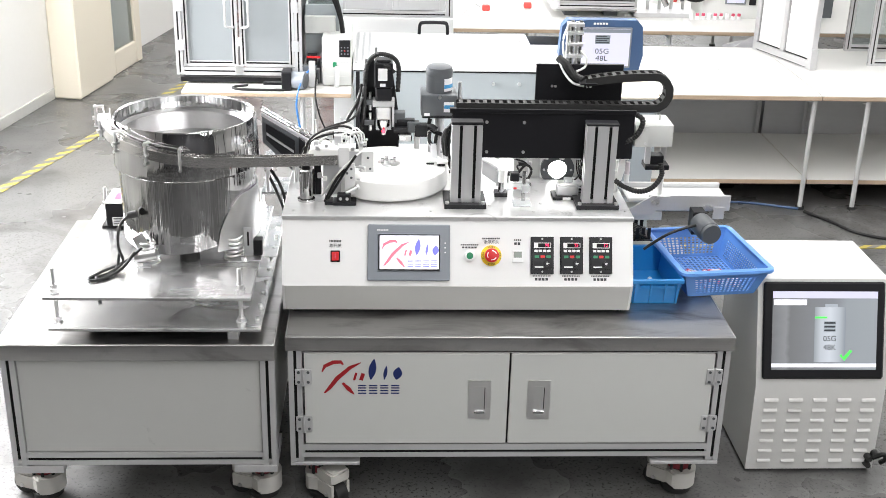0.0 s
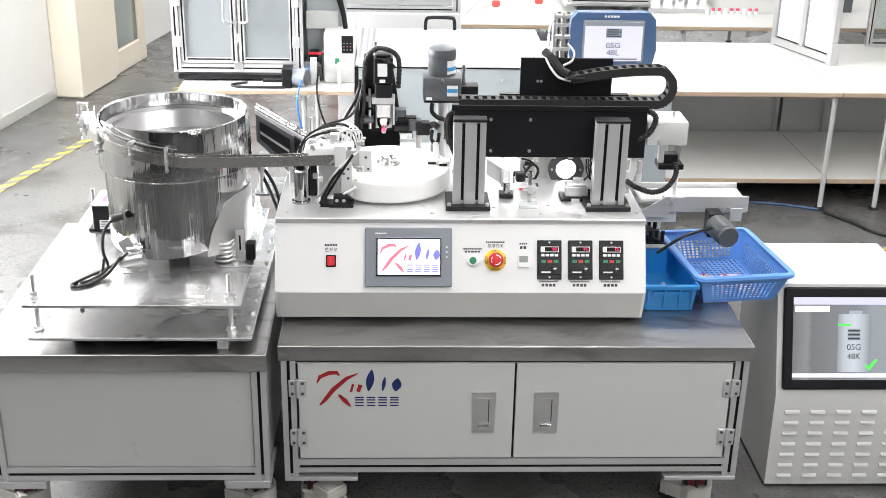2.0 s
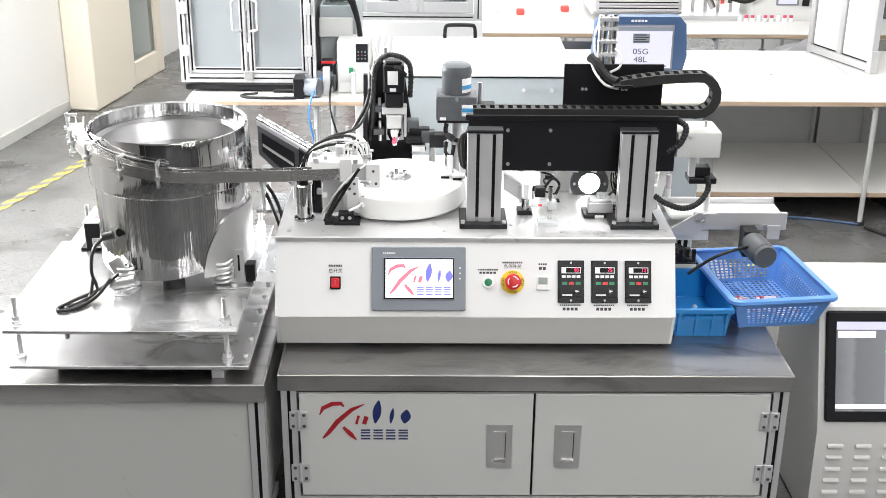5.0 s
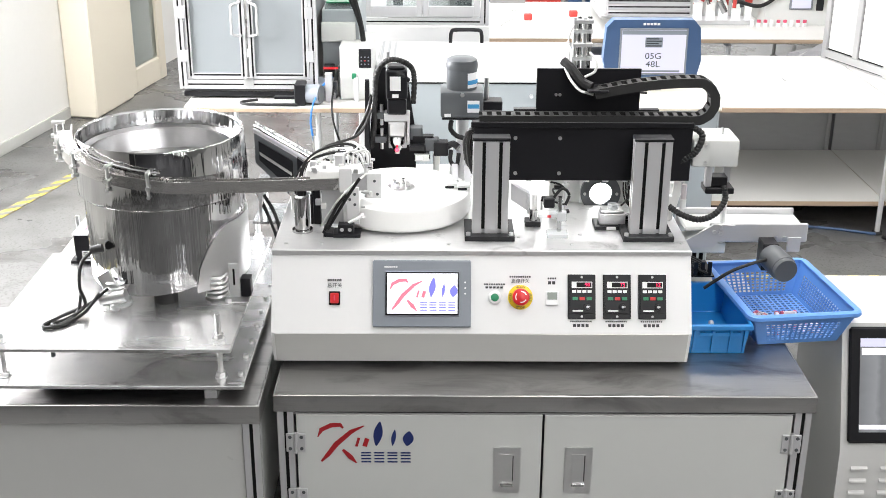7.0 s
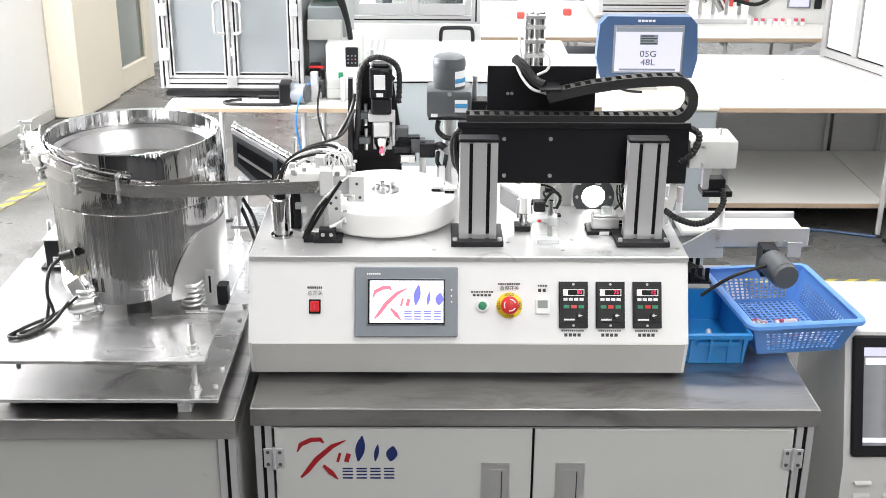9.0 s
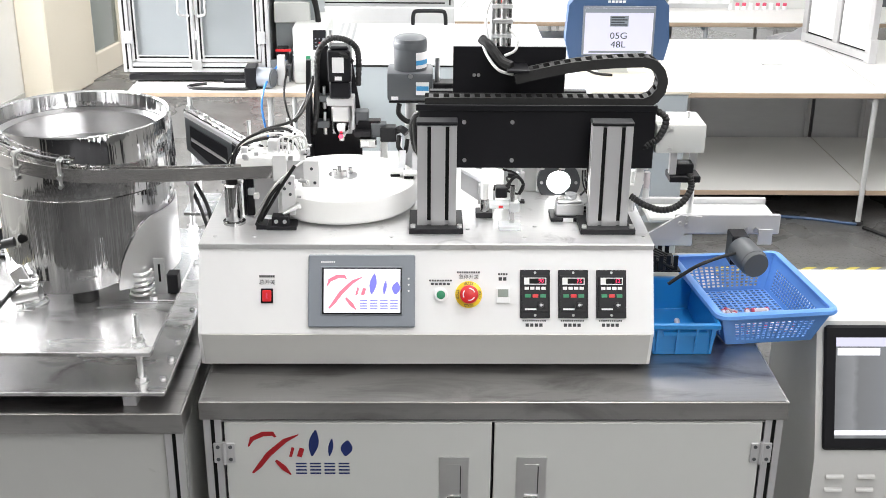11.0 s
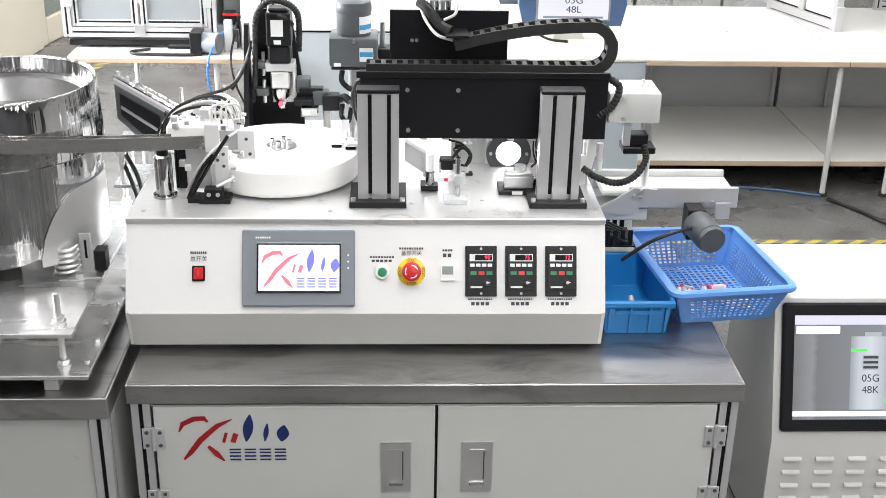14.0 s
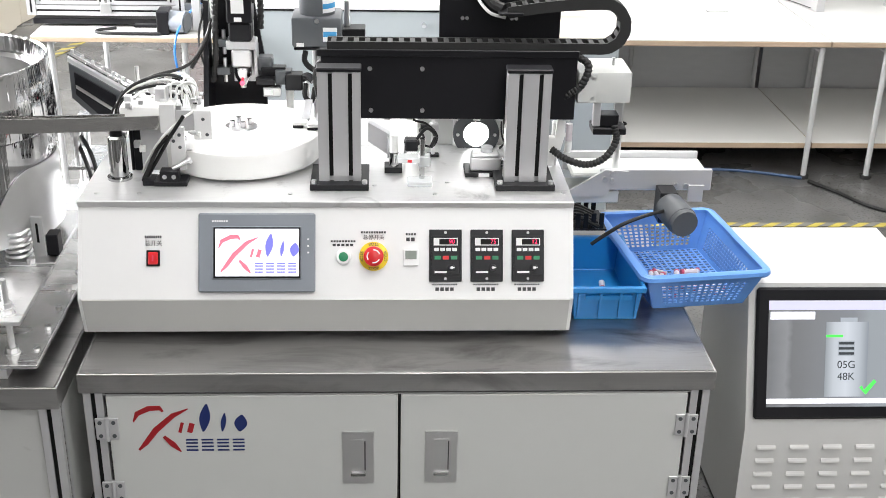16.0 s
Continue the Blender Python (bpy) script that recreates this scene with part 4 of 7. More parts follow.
def spring(x, y, z0, z1, r, turns=5):
    pts = [(x + r * math.cos(t), y + r * math.sin(t), z0 + (z1 - z0) * t / (2 * math.pi * turns)) for t in [2 * math.pi * turns * i / (turns * 10) for i in range(turns * 10 + 1)]]
    return hose(pts, 0.0042, 8, seg=2)


for a in (-43, -120, 92):
    x, y = BX + 0.200 * math.cos(radians(a)), BY + 0.200 * math.sin(radians(a))
    part("coil_spring", spring(x, y, 0.7215, 0.786, 0.026), "satin", bf)
    part("spring_foot", rod((x, y, 0.7183), (x, y, 0.7213), 0.033, n=24), "satin", bf)
    ox, oy = x + 0.045 * math.cos(radians(a)), y + 0.045 * math.sin(radians(a))
    part("foot_tab", box(min(x, ox) - 0.012, max(x, ox) + 0.012, min(y, oy) - 0.012, max(y, oy) + 0.012, 0.7184, 0.7206, 0.001), "satin", bf)
    part("bolt", rod((ox, oy, 0.7208), (ox, oy, 0.732), 0.009, n=6), "satin", bf)
# upright stop bracket, and clamp plate with power lead
a = radians(-36)
x, y = BX + 0.222 * math.cos(a), BY + 0.222 * math.sin(a)
bm = box(x - 0.002, x + 0.024, y - 0.005, y - 0.001, 0.7205, 0.815, 0.001)
box(x - 0.002, x + 0.050, y - 0.040, y - 0.006, 0.7184, 0.7222, 0.001, bm=bm)
part("stop_bracket", bm, "satin", bf, "slotted steel angle bracket")
part("bracket_slot", box(x + 0.008, x + 0.013, y - 0.0062, y - 0.0052, 0.755, 0.80), "slot", bf)
part("magnet_block", box(x + 0.026, x + 0.052, y - 0.005, y + 0.03, 0.7225, 0.772, 0.002), "black", bf)
a = radians(-122)
x, y = BX + 0.218 * math.cos(a), BY + 0.218 * math.sin(a)
bm = box(-0.019, 0.019, -0.003, 0.003, -0.034, 0.034, 0.001)
bmesh.ops.transform(bm, matrix=Matrix.Translation((x, y - 0.006, 0.778)) @ Matrix.Rotation(radians(-32), 4, "Y") @ Matrix.Rotation(radians(-18), 4, "X"), verts=bm.verts)
part("leaf_clamp", bm, "satin", bf, "bent steel spring clamp")
part("clamp_roll", rod((x - 0.02, y - 0.02, 0.742), (x + 0.045, y - 0.024, 0.758), 0.016, n=20), "satin", bf)
lead = [(x - 0.035, y + 0.012, 0.868), (x - 0.060, y - 0.02, 0.842), (x - 0.062, y - 0.05, 0.792), (x - 0.050, y - 0.06, 0.745), (x - 0.085, y - 0.09, 0.724), (x - 0.115, y - 0.125, 0.7235), (x - 0.090, y - 0.13, 0.7235), (x - 0.05, y - 0.07, 0.73), (x - 0.02, y - 0.03, 0.765)]
part("power_lead", hose(lead, 0.0045), "cable", bf, "black power lead coiled on the plate")
lead2 = [(x - 0.060, y - 0.045, 0.775), (x - 0.07, y - 0.075, 0.727), (x - 0.105, y - 0.14, 0.7235), (x - 0.135, y - 0.135, 0.7235), (x - 0.11, y - 0.085, 0.7235), (x - 0.045, y - 0.045, 0.742), (x + 0.0, y - 0.02, 0.775)]
part("power_lead", hose(lead2, 0.0045), "cable", bf)
part("plug", rod((x - 0.040, y + 0.008, 0.866), (x - 0.012, y + 0.010, 0.872), 0.011, n=14), "rubber", bf)

cb = thing("feeder_controller", (-0.955, 2.66, 0.718), "black vibration controller box with white label", "control box")
part("case", box(-1.008, -0.905, 2.612, 2.74, 0.7255, 0.802, 0.002), "black", cb)
part("lid", box(-1.010, -0.903, 2.608, 2.742, 0.8025, 0.807, 0.001), "panelgrey", cb, "pale grey lid")
part("lid_print", box(-0.985, -0.930, 2.64, 2.70, 0.8072, 0.8078), "pink", cb)
part("rating_label", box(-0.988, -0.91, 2.6105, 2.6118, 0.728, 0.757), "label", cb, "white rating label")
for i, zz in enumerate((0.735, 0.741, 0.747, 0.752)):
    part("print_bar", box(-0.984, -0.925 - 0.01 * (i % 2), 2.6092, 2.6103, zz, zz + 0.002), "ink", cb)
part("mount_flange", box(-1.024, -0.89, 2.615, 2.735, 0.7183, 0.7253), "black", cb)

# second lane behind the bowl: dark drive box with a sloping rail
ln = thing("linear_feeder", (-0.43, 2.74, 0.88), "dark linear feeder with a sloping steel rail", "feeder")
part("drive_box", prism([(-0.512, 0.982), (-0.418, 0.884), (-0.396, 0.915), (-0.396, 0.994), (-0.512, 1.066)], "y", 2.71, 2.77), "darkgrey", ln)
part("side_cover", prism([(-0.500, 0.992), (-0.428, 0.918), (-0.408, 0.935), (-0.408, 0.988), (-0.500, 1.046)], "y", 2.7035, 2.7095), "black", ln, "black side cover")
part("cover_bar", prism([(-0.498, 1.008), (-0.412, 0.948), (-0.412, 0.956), (-0.498, 1.016)], "y", 2.700, 2.7033), "satin", ln)
part("end_plate", prism([(-0.3958, 0.930), (-0.376, 0.926), (-0.376, 0.985), (-0.3958, 1.0)], "y", 2.70, 2.78), "black", ln)
part("support_rod", rod((-0.462, 2.74, 0.9415), (-0.462, 2.74, 0.945), 0.008, n=12), "satin", ln)
part("rail_bed", prism([(-0.515, 1.068), (-0.372, 0.9795), (-0.340, 0.966), (-0.340, 0.975), (-0.372, 0.990), (-0.515, 1.078)], "y", 2.715, 2.765), "alu", ln, "sloping aluminium rail bed")
bm = bmesh.new()
for yy in (2.724, 2.756):
    hose([(-0.515, yy, 1.085), (-0.44, yy, 1.040), (-0.345, yy, 0.983)], 0.0045, 8, bm, 3)
part("rail", bm, "mirror", ln, "sloping twin steel rail")
for i in range(8):
    p = Vector((-0.508, 2.74, 1.074)).lerp(Vector((-0.352, 2.74, 0.981)), i / 7)
    part("rail_bolt", rod(p, p + Vector((0, 0, 0.016)), 0.0042, n=8), "satin", ln)
part("shelf_plate", box(-0.505, -0.350, 2.60, 2.74, 0.935, 0.941, 0.001), "aluplate", ln, "aluminium bracket plate")
for sx, sy in ((-0.49, 2.62), (-0.40, 2.62), (-0.49, 2.72), (-0.40, 2.72)):
    part("standoff", rod((sx, sy, 0.842), (sx, sy, 0.935), 0.007, n=10), "satin", ln)
    part("nut", rod((sx, sy, 0.9212), (sx, sy, 0.9345), 0.013, n=6), "satin", ln)
part("column", rod((-0.44, 2.70, 0.72), (-0.44, 2.70, 0.842), 0.012, n=14), "satin", ln)
part("shelf_foot", box(-0.510, -0.385, 2.60, 2.75, 0.842, 0.850), "aluplate", ln)
part("lead", hose([(-0.50, 2.65, 0.91), (-0.46, 2.58, 0.86), (-0.43, 2.52, 0.80), (-0.425, 2.50, 0.70)], 0.005), "cable", ln)
part("lead", hose([(-0.50, 2.66, 0.93), (-0.45, 2.59, 0.88), (-0.428, 2.54, 0.82), (-0.424, 2.52, 0.70)], 0.005), "cable", ln)

# ---- deck: escapement station at the chute's end ----
st = thing("escapement_station", (-0.30, 2.47, ZP), "white and steel parts escapement station", "feeder station")
part("air_cylinder", lathe([(0.0, ZP), (0.027, ZP), (0.027, ZP + 0.006), (0.020, ZP + 0.007), (0.020, 0.975), (0.014, 0.979), (0.0, 0.979)], (-0.358, 2.452, 0), 28), "mirror", st, "polished round cylinder")
part("cylinder_cap", rod((-0.358, 2.452, 0.979), (-0.358, 2.452, 1.002), 0.013, n=16), "black", st)
part("post", box(-0.333, -0.315, 2.50, 2.53, ZP, 1.0, 0.001), "black", st)
part("white_block", box(-0.345, -0.235, 2.44, 2.53, 1.0, 1.048, 0.008, seg=2), "pom", st, "white plastic nest block")
part("nest_plate", box(-0.258, -0.226, 2.430, 2.439, 0.992, 1.056, 0.001), "white", st, "white upright nest plate")
part("side_plate", box(-0.190, -0.152, 2.456, 2.464, 0.968, 1.034, 0.001), "white", st, "drilled white plate")
part("plate_bridge", box(-0.232, -0.185, 2.4645, 2.49, 0.985, 1.032, 0.001), "alu", st)
part("front_plate", box(-0.241, -0.209, 2.436, 2.444, 0.905, 1.003, 0.001), "white", st, "drilled white plate")
part("back_plate", box(-0.306, -0.252, 2.45, 2.458, 0.90, 0.999, 0.001), "alu", st)
part("lower_nozzle", rod((-0.236, 2.415, 0.916), (-0.205, 2.43, 0.929), 0.0055, n=12), "satin", st)
part("nozzle_tip", rod((-0.2045, 2.4302, 0.9292), (-0.198, 2.433, 0.932), 0.009, n=12), "satin", st)
for hx, hz in ((-0.220, 0.958), (-0.220, 0.986), (-0.233, 0.972), (-0.163, 0.980), (-0.170, 1.015), (-0.180, 0.98)):
    yy = 2.4340 if hx < -0.2 else 2.4540
    part("hole", rod((hx, yy, hz), (hx, yy + 0.0017, hz), 0.0038, n=12), "darkgrey", st)
rngs = random.Random(5)
for i in range(64):
    bx, by, bz = rngs.uniform(-0.345, -0.175), rngs.uniform(2.425, 2.53), rngs.choice((0.955, 0.968, 0.98, 0.99, 1.05, 1.055, 1.062))
    s = rngs.uniform(0.003, 0.008)
    if rngs.random() < 0.5:
        part("fitting", box(bx - s, bx + s, by - s, by + s, bz - s, bz + s, 0.001), rngs.choice(("satin", "alu", "pom")), st)
    else:
        part("fitting", rod((bx - s, by, bz), (bx + s * 1.4, by - s * 0.5, bz), s * 0.7, n=10), rngs.choice(("satin", "mirror", "satin", "black")), st)
part("valve", box(-0.272, -0.246, 2.47, 2.50, 1.05, 1.078, 0.001), "alu", st)
part("black_base", box(-0.275, -0.205, 2.400, 2.45, ZP + 0.0003, ZP + 0.010, 0.001), "black", st)
part("sensor_block", box(-0.262, -0.222, 2.402, 2.43, ZP + 0.0105, ZP + 0.034, 0.001), "black", st, "black sensor block")
for hx in (-0.252, -0.232):
    part("screw", rod((hx, 2.400, ZP + 0.022), (hx, 2.4018, ZP + 0.022), 0.005, n=10), "satin", st)
part("air_line", hose([(-0.31, 2.46, ZP + 0.01), (-0.29, 2.43, 0.93), (-0.255, 2.41, 0.985), (-0.215, 2.43, 1.02), (-0.19, 2.47, 1.03)], 0.0028), "whitecable", st)
part("arm_cable", hose([(-0.289, 2.412, 0.900), (-0.262, 2.412, 0.945), (-0.235, 2.412, 0.990), (-0.205, 2.42, 1.034)], 0.0042), "cable", st, "black sleeved cable rising from the base")
part("cable", hose([(-0.30, 2.415, ZP + 0.008), (-0.285, 2.41, 0.92), (-0.262, 2.41, 0.965), (-0.24, 2.42, 0.99)], 0.0045), "cable", st)
part("cable", hose([(-0.35, 2.50, 0.99), (-0.345, 2.52, 1.04), (-0.30, 2.56, 1.075), (-0.22, 2.62, 1.09), (-0.19, 2.72, 1.13)], 0.0038), "cable", st)
part("cable", hose([(-0.355, 2.51, 0.97), (-0.352, 2.53, 1.03), (-0.31, 2.57, 1.062), (-0.235, 2.60, 1.075), (-0.2, 2.56, 1.05)], 0.004), "whitecable", st)
part("cable", hose([(-0.36, 2.51, 0.95), (-0.36, 2.52, 1.02), (-0.33, 2.55, 1.055), (-0.27, 2.58, 1.07)], 0.0032), "cable", st)
part("wire_loop", hose([(-0.23, 2.52, 1.05), (-0.215, 2.53, 1.085), (-0.195, 2.53, 1.075), (-0.19, 2.52, 1.04), (-0.20, 2.50, 1.02)], 0.003), "whitecable", st)
for k, (dz, r_) in enumerate(((0.0, 0.0035), (0.008, 0.003), (0.016, 0.0035), (-0.008, 0.003))):
    part("cable", hose([(-0.378 + 0.006 * k, 2.50, 0.965), (-0.374 + 0.006 * k, 2.50, 1.012 + dz), (-0.335 + 0.004 * k, 2.50, 1.058 + dz), (-0.261, 2.50 + 0.01 * k, 1.078 + dz), (-0.215, 2.51 + 0.01 * k, 1.062 + dz), (-0.195, 2.50, 1.03)], r_), "cable" if k % 2 == 0 else "whitecable", st)
for k in range(4):
    part("clear_tube", hose([(-0.25 + 0.012 * k, 2.47, 1.055), (-0.245 + 0.012 * k, 2.465, 1.085 + 0.006 * (k % 2)), (-0.215 + 0.010 * k, 2.47, 1.088), (-0.200 + 0.006 * k, 2.475, 1.055), (-0.192, 2.47, 1.02)], 0.0024), "whitecable", st)
part("dark_post", box(-0.341, -0.334, 2.50, 2.53, ZP + 0.0003, 0.976, 0.001), "black", st)
part("bent_base", prism([(-0.300, ZP + 0.0003), (-0.2755, ZP + 0.0003), (-0.2755, ZP + 0.010), (-0.292, ZP + 0.012), (-0.300, ZP + 0.020)], "y", 2.405, 2.45), "black", st)
part("upright_pin", rod((-0.337, 2.62, ZP), (-0.337, 2.62, 1.085), 0.005, n=10), "satin", st)

# ---- rotary disc ----
DX, DY = -0.107, 2.600
disc = thing("indexing_disc", (DX, DY, ZP), "thick white plastic indexing disc with steel hub", "turntable")
part("disc", lathe([(0.0, 0.950), (0.176, 0.950), (0.184, 0.946), (0.187, 0.938), (0.187, 0.896), (0.181, 0.888), (0.0, 0.888)], (DX, DY, 0), 96), "pom", disc)
part("spindle", rod((DX, DY, ZP + 0.0003), (DX, DY, 0.888), 0.10, n=40), "satin", disc)
part("hub", lathe([(0.0, 0.954), (0.036, 0.954), (0.038, 0.9503), (0.0, 0.9503)], (DX, DY, 0), 40), "satin", disc, "round steel hub")
for a in (20, 110, 200, 300):
    part("hub_pin", rod((DX + 0.020 * math.cos(radians(a)), DY + 0.020 * math.sin(radians(a)), 0.954), (DX + 0.020 * math.cos(radians(a)), DY + 0.020 * math.sin(radians(a)), 0.968), 0.006, n=12), "mirror", disc)
for gx, gy in ((0.028, 2.60), (0.062, 2.585)):
    g = thing("disc_gripper", (gx, gy, 0.95), "small white gripper finger over the disc", "gripper")
    part("finger", box(gx - 0.017, gx + 0.017, gy - 0.012, gy + 0.012, 0.957, 0.966, 0.002), "pom", g)
    part("jaw", box(gx - 0.016, gx + 0.008, gy - 0.011, gy - 0.001, 0.9503, 0.9568, 0.001), "black", g)
    part("arm", box(gx + 0.003, gx + 0.02, gy + 0.0122, gy + 0.16, 0.957, 0.966), "alu", g)

# ---- capping tower ----
tw = thing("capping_tower", (-0.15, 2.86, ZP), "black upright capping tower", "machine tower")
part("back_plate", prism([(-0.215, ZP), (-0.072, ZP), (-0.072, 1.02), (-0.10, 1.215), (-0.185, 1.215), (-0.200, 1.06)], "y", 2.878, 2.892), "black", tw)
part("rib", prism([(2.74, ZP), (2.878, ZP), (2.878, 1.18), (2.86, 1.18)], "x", -0.215, -0.203), "black", tw)
part("linear_guide", box(-0.150, -0.098, 2.862, 2.878, 0.98, 1.20, 0.001), "alu", tw)
for bz in (1.055, 0.985):
    part("limit_sensor", box(-0.187, -0.156, 2.83, 2.86, bz + 0.02, bz + 0.038, 0.001), "darkgrey", tw)
    part("sensor_pin", rod((-0.168, 2.842, bz), (-0.168, 2.842, bz + 0.06), 0.005, n=10), "satin", tw)
part("cross_arm", box(-0.080, -0.02, 2.83, 2.86, 1.002, 1.025, 0.002), "black", tw)
part("cross_block", box(-0.045, -0.005, 2.815, 2.85, 0.985, 1.02, 0.002), "darkgrey", tw)
part("clamp_block", box(-0.02, 0.022, 2.80, 2.84, 0.975, 1.015, 0.003), "black", tw)
part("chrome_jaw", box(-0.075, -0.03, 2.79, 2.83, 0.962, 0.985, 0.003), "mirror", tw)
part("sensor_arm", hose([(0.02, 2.82, 1.0), (0.035, 2.80, 1.012), (0.05, 2.79, 1.004)], 0.010, 8), "black", tw)
part("sensor_cable", hose([(0.03, 2.81, 0.99), (0.028, 2.79, 0.965), (0.045, 2.79, 0.952), (0.052, 2.80, 0.985)], 0.006), "cable", tw)
part("hose", hose([(-0.20, 2.84, 0.985), (-0.188, 2.835, 1.06), (-0.185, 2.83, 1.15), (-0.178, 2.825, 1.21), (-0.150, 2.82, 1.245), (-0.112, 2.82, 1.245), (-0.083, 2.825, 1.225), (-0.075, 2.83, 1.19), (-0.078, 2.84, 1.12)], 0.0082, 10, ribs=True), "rubber", tw, "corrugated black hose")
part("hose", hose([(-0.245, 2.80, 1.03), (-0.21, 2.82, 1.09), (-0.195, 2.85, 1.14)], 0.0055), "cable", tw)
part("upright_rod", rod((-0.150, 2.865, 1.2155), (-0.150, 2.865, 1.26), 0.006, n=10), "satin", tw)
hd = thing("servo_press", (-0.124, 2.84, 1.0), "black servo press with steel coupling and red light", "servo press")
part("servo_body", box(-0.154, -0.094, 2.80, 2.86, 1.140, 1.222, 0.003), "black", hd)
part("servo_flange", box(-0.151, -0.097, 2.802, 2.858, 1.095, 1.1395, 0.004), "black", hd)
part("servo_top", box(-0.148, -0.100, 2.805, 2.855, 1.2225, 1.232, 0.004), "black", hd)
part("servo_label", box(-0.142, -0.112, 2.7975, 2.7995, 1.165, 1.205), "label", hd, "white rating label")
part("servo_tag", box(-0.136, -0.118, 2.7985, 2.7997, 1.145, 1.155), "label", hd)
part("connector", hose([(-0.135, 2.815, 1.215), (-0.110, 2.80, 1.212), (-0.092, 2.82, 1.19)], 0.007), "cable", hd)
part("coupling_plate", box(-0.160, -0.088, 2.81, 2.862, 1.073, 1.0945, 0.002), "alu", hd)
part("coupling", box(-0.148, -0.100, 2.805, 2.855, 1.030, 1.0725, 0.004), "satin", hd, "satin steel coupling")
part("chuck", lathe([(0.0, 1.029), (0.022, 1.029), (0.022, 1.008), (0.015, 0.995), (0.010, 0.985), (0.0, 0.985)], (-0.124, 2.828, 0), 24), "mirror", hd)
part("pilot_light", rod((-0.124, 2.80, 0.993), (-0.124, 2.805, 0.993), 0.006, n=12), "laser", hd, "small red glowing light")
part("chuck_tip", rod((-0.124, 2.828, 0.975), (-0.124, 2.828, 0.985), 0.007, n=12), "satin", hd)

part("side_motor", box(-0.088, -0.052, 2.835, 2.875, 1.012, 1.048, 0.003), "darkgrey", tw)
part("side_plate", box(-0.096, -0.0885, 2.83, 2.88, 1.0, 1.075, 0.001), "alu", tw)
part("spindle_arm", box(-0.090, -0.045, 2.80, 2.83, 0.988, 1.004, 0.002), "black", tw)
part("jaw_tag", box(-0.070, -0.050, 2.7885, 2.7898, 0.968, 0.980), "label", tw)
part("side_column", rod((-0.012, 2.84, ZP), (-0.012, 2.84, 0.975), 0.010, n=14), "pom", tw)
part("side_column", rod((0.03, 2.86, ZP), (0.03, 2.86, 0.99), 0.006, n=12), "satin", tw)

# ---- grey gear motor on its column ----
gm = thing("gear_motor", (0.062, 2.86, ZP), "grey gear motor with blue and white labels", "motor")
part("column", rod((0.062, 2.86, ZP), (0.062, 2.86, 1.069), 0.018, n=20), "alu", gm)
part("gearbox", box(-0.001, 0.119, 2.806, 2.916, 1.0755, 1.150, 0.007, seg=2), "darkgrey", gm)
part("gear_flange", box(0.003, 0.115, 2.808, 2.914, 1.0692, 1.0752, 0.002), "black", gm)
part("gear_screw", rod((0.060, 2.8045, 1.1415), (0.060, 2.8058, 1.1415), 0.006, n=12), "satin", gm)
part("motor_body", lathe([(0.0, 1.238), (0.034, 1.237), (0.042, 1.232), (0.0435, 1.222), (0.0435, 1.1505), (0.0, 1.1505)], (0.059, 2.858, 0), 36), "darkgrey", gm)
part("fan_cover", lathe([(0.044, 1.224), (0.0447, 1.222), (0.0447, 1.208), (0.044, 1.206)], (0.059, 2.858, 0), 36), "darkgrey", gm)


def curved_label(cx, cy, r, a0, a1, z0, z1):
    return lathe([(r, z0), (r + 0.0008, z0), (r + 0.0008, z1), (r, z1)], (cx, cy, 0), 10, None, a0, a1)


lb = part("rating_label", curved_label(0.059, 2.858, 0.0439, -70, -15, 1.158, 1.200), "label", gm, "white and blue rating label")
part("label_band", curved_label(0.059, 2.858, 0.0449, -70, -15, 1.168, 1.180), "bluelabel", lb)
part("gear_label", box(0.074, 0.108, 2.8045, 2.8058, 1.092, 1.126), "label", gm)
part("gear_label_band", box(0.075, 0.107, 2.8035, 2.8043, 1.104, 1.116), "bluelabel", gm)
part("tag", box(0.010, 0.028, 2.8045, 2.8058, 1.079, 1.088), "label", gm)
part("motor_lead", hose([(0.03, 2.83, 1.062), (0.028, 2.82, 1.04), (0.045, 2.82, 1.02), (0.075, 2.80, 1.01), (0.072, 2.78, 0.96)], 0.007), "cable", gm)
part("cable", hose([(0.098, 2.60, 1.09), (0.078, 2.60, 1.10), (0.064, 2.62, 1.06), (0.072, 2.64, 1.0), (0.09, 2.66, 0.97)], 0.006), "cable", gm)
part("cable", hose([(0.105, 2.60, 1.10), (0.088, 2.60, 1.11), (0.072, 2.61, 1.07), (0.078, 2.63, 1.0), (0.095, 2.65, 0.95)], 0.006), "cable", gm)
part("cable", hose([(0.11, 2.61, 1.12), (0.094, 2.61, 1.115), (0.082, 2.62, 1.06), (0.086, 2.64, 0.99), (0.10, 2.66, 0.94)], 0.006), "cable", gm)
part("side_rod", rod((0.130, 2.88, 1.1125), (0.130, 2.88, 1.175), 0.007, n=12), "satin", gm)
part("side_bracket", box(0.1195, 0.175, 2.85, 2.905, 1.085, 1.112, 0.002), "black", gm)


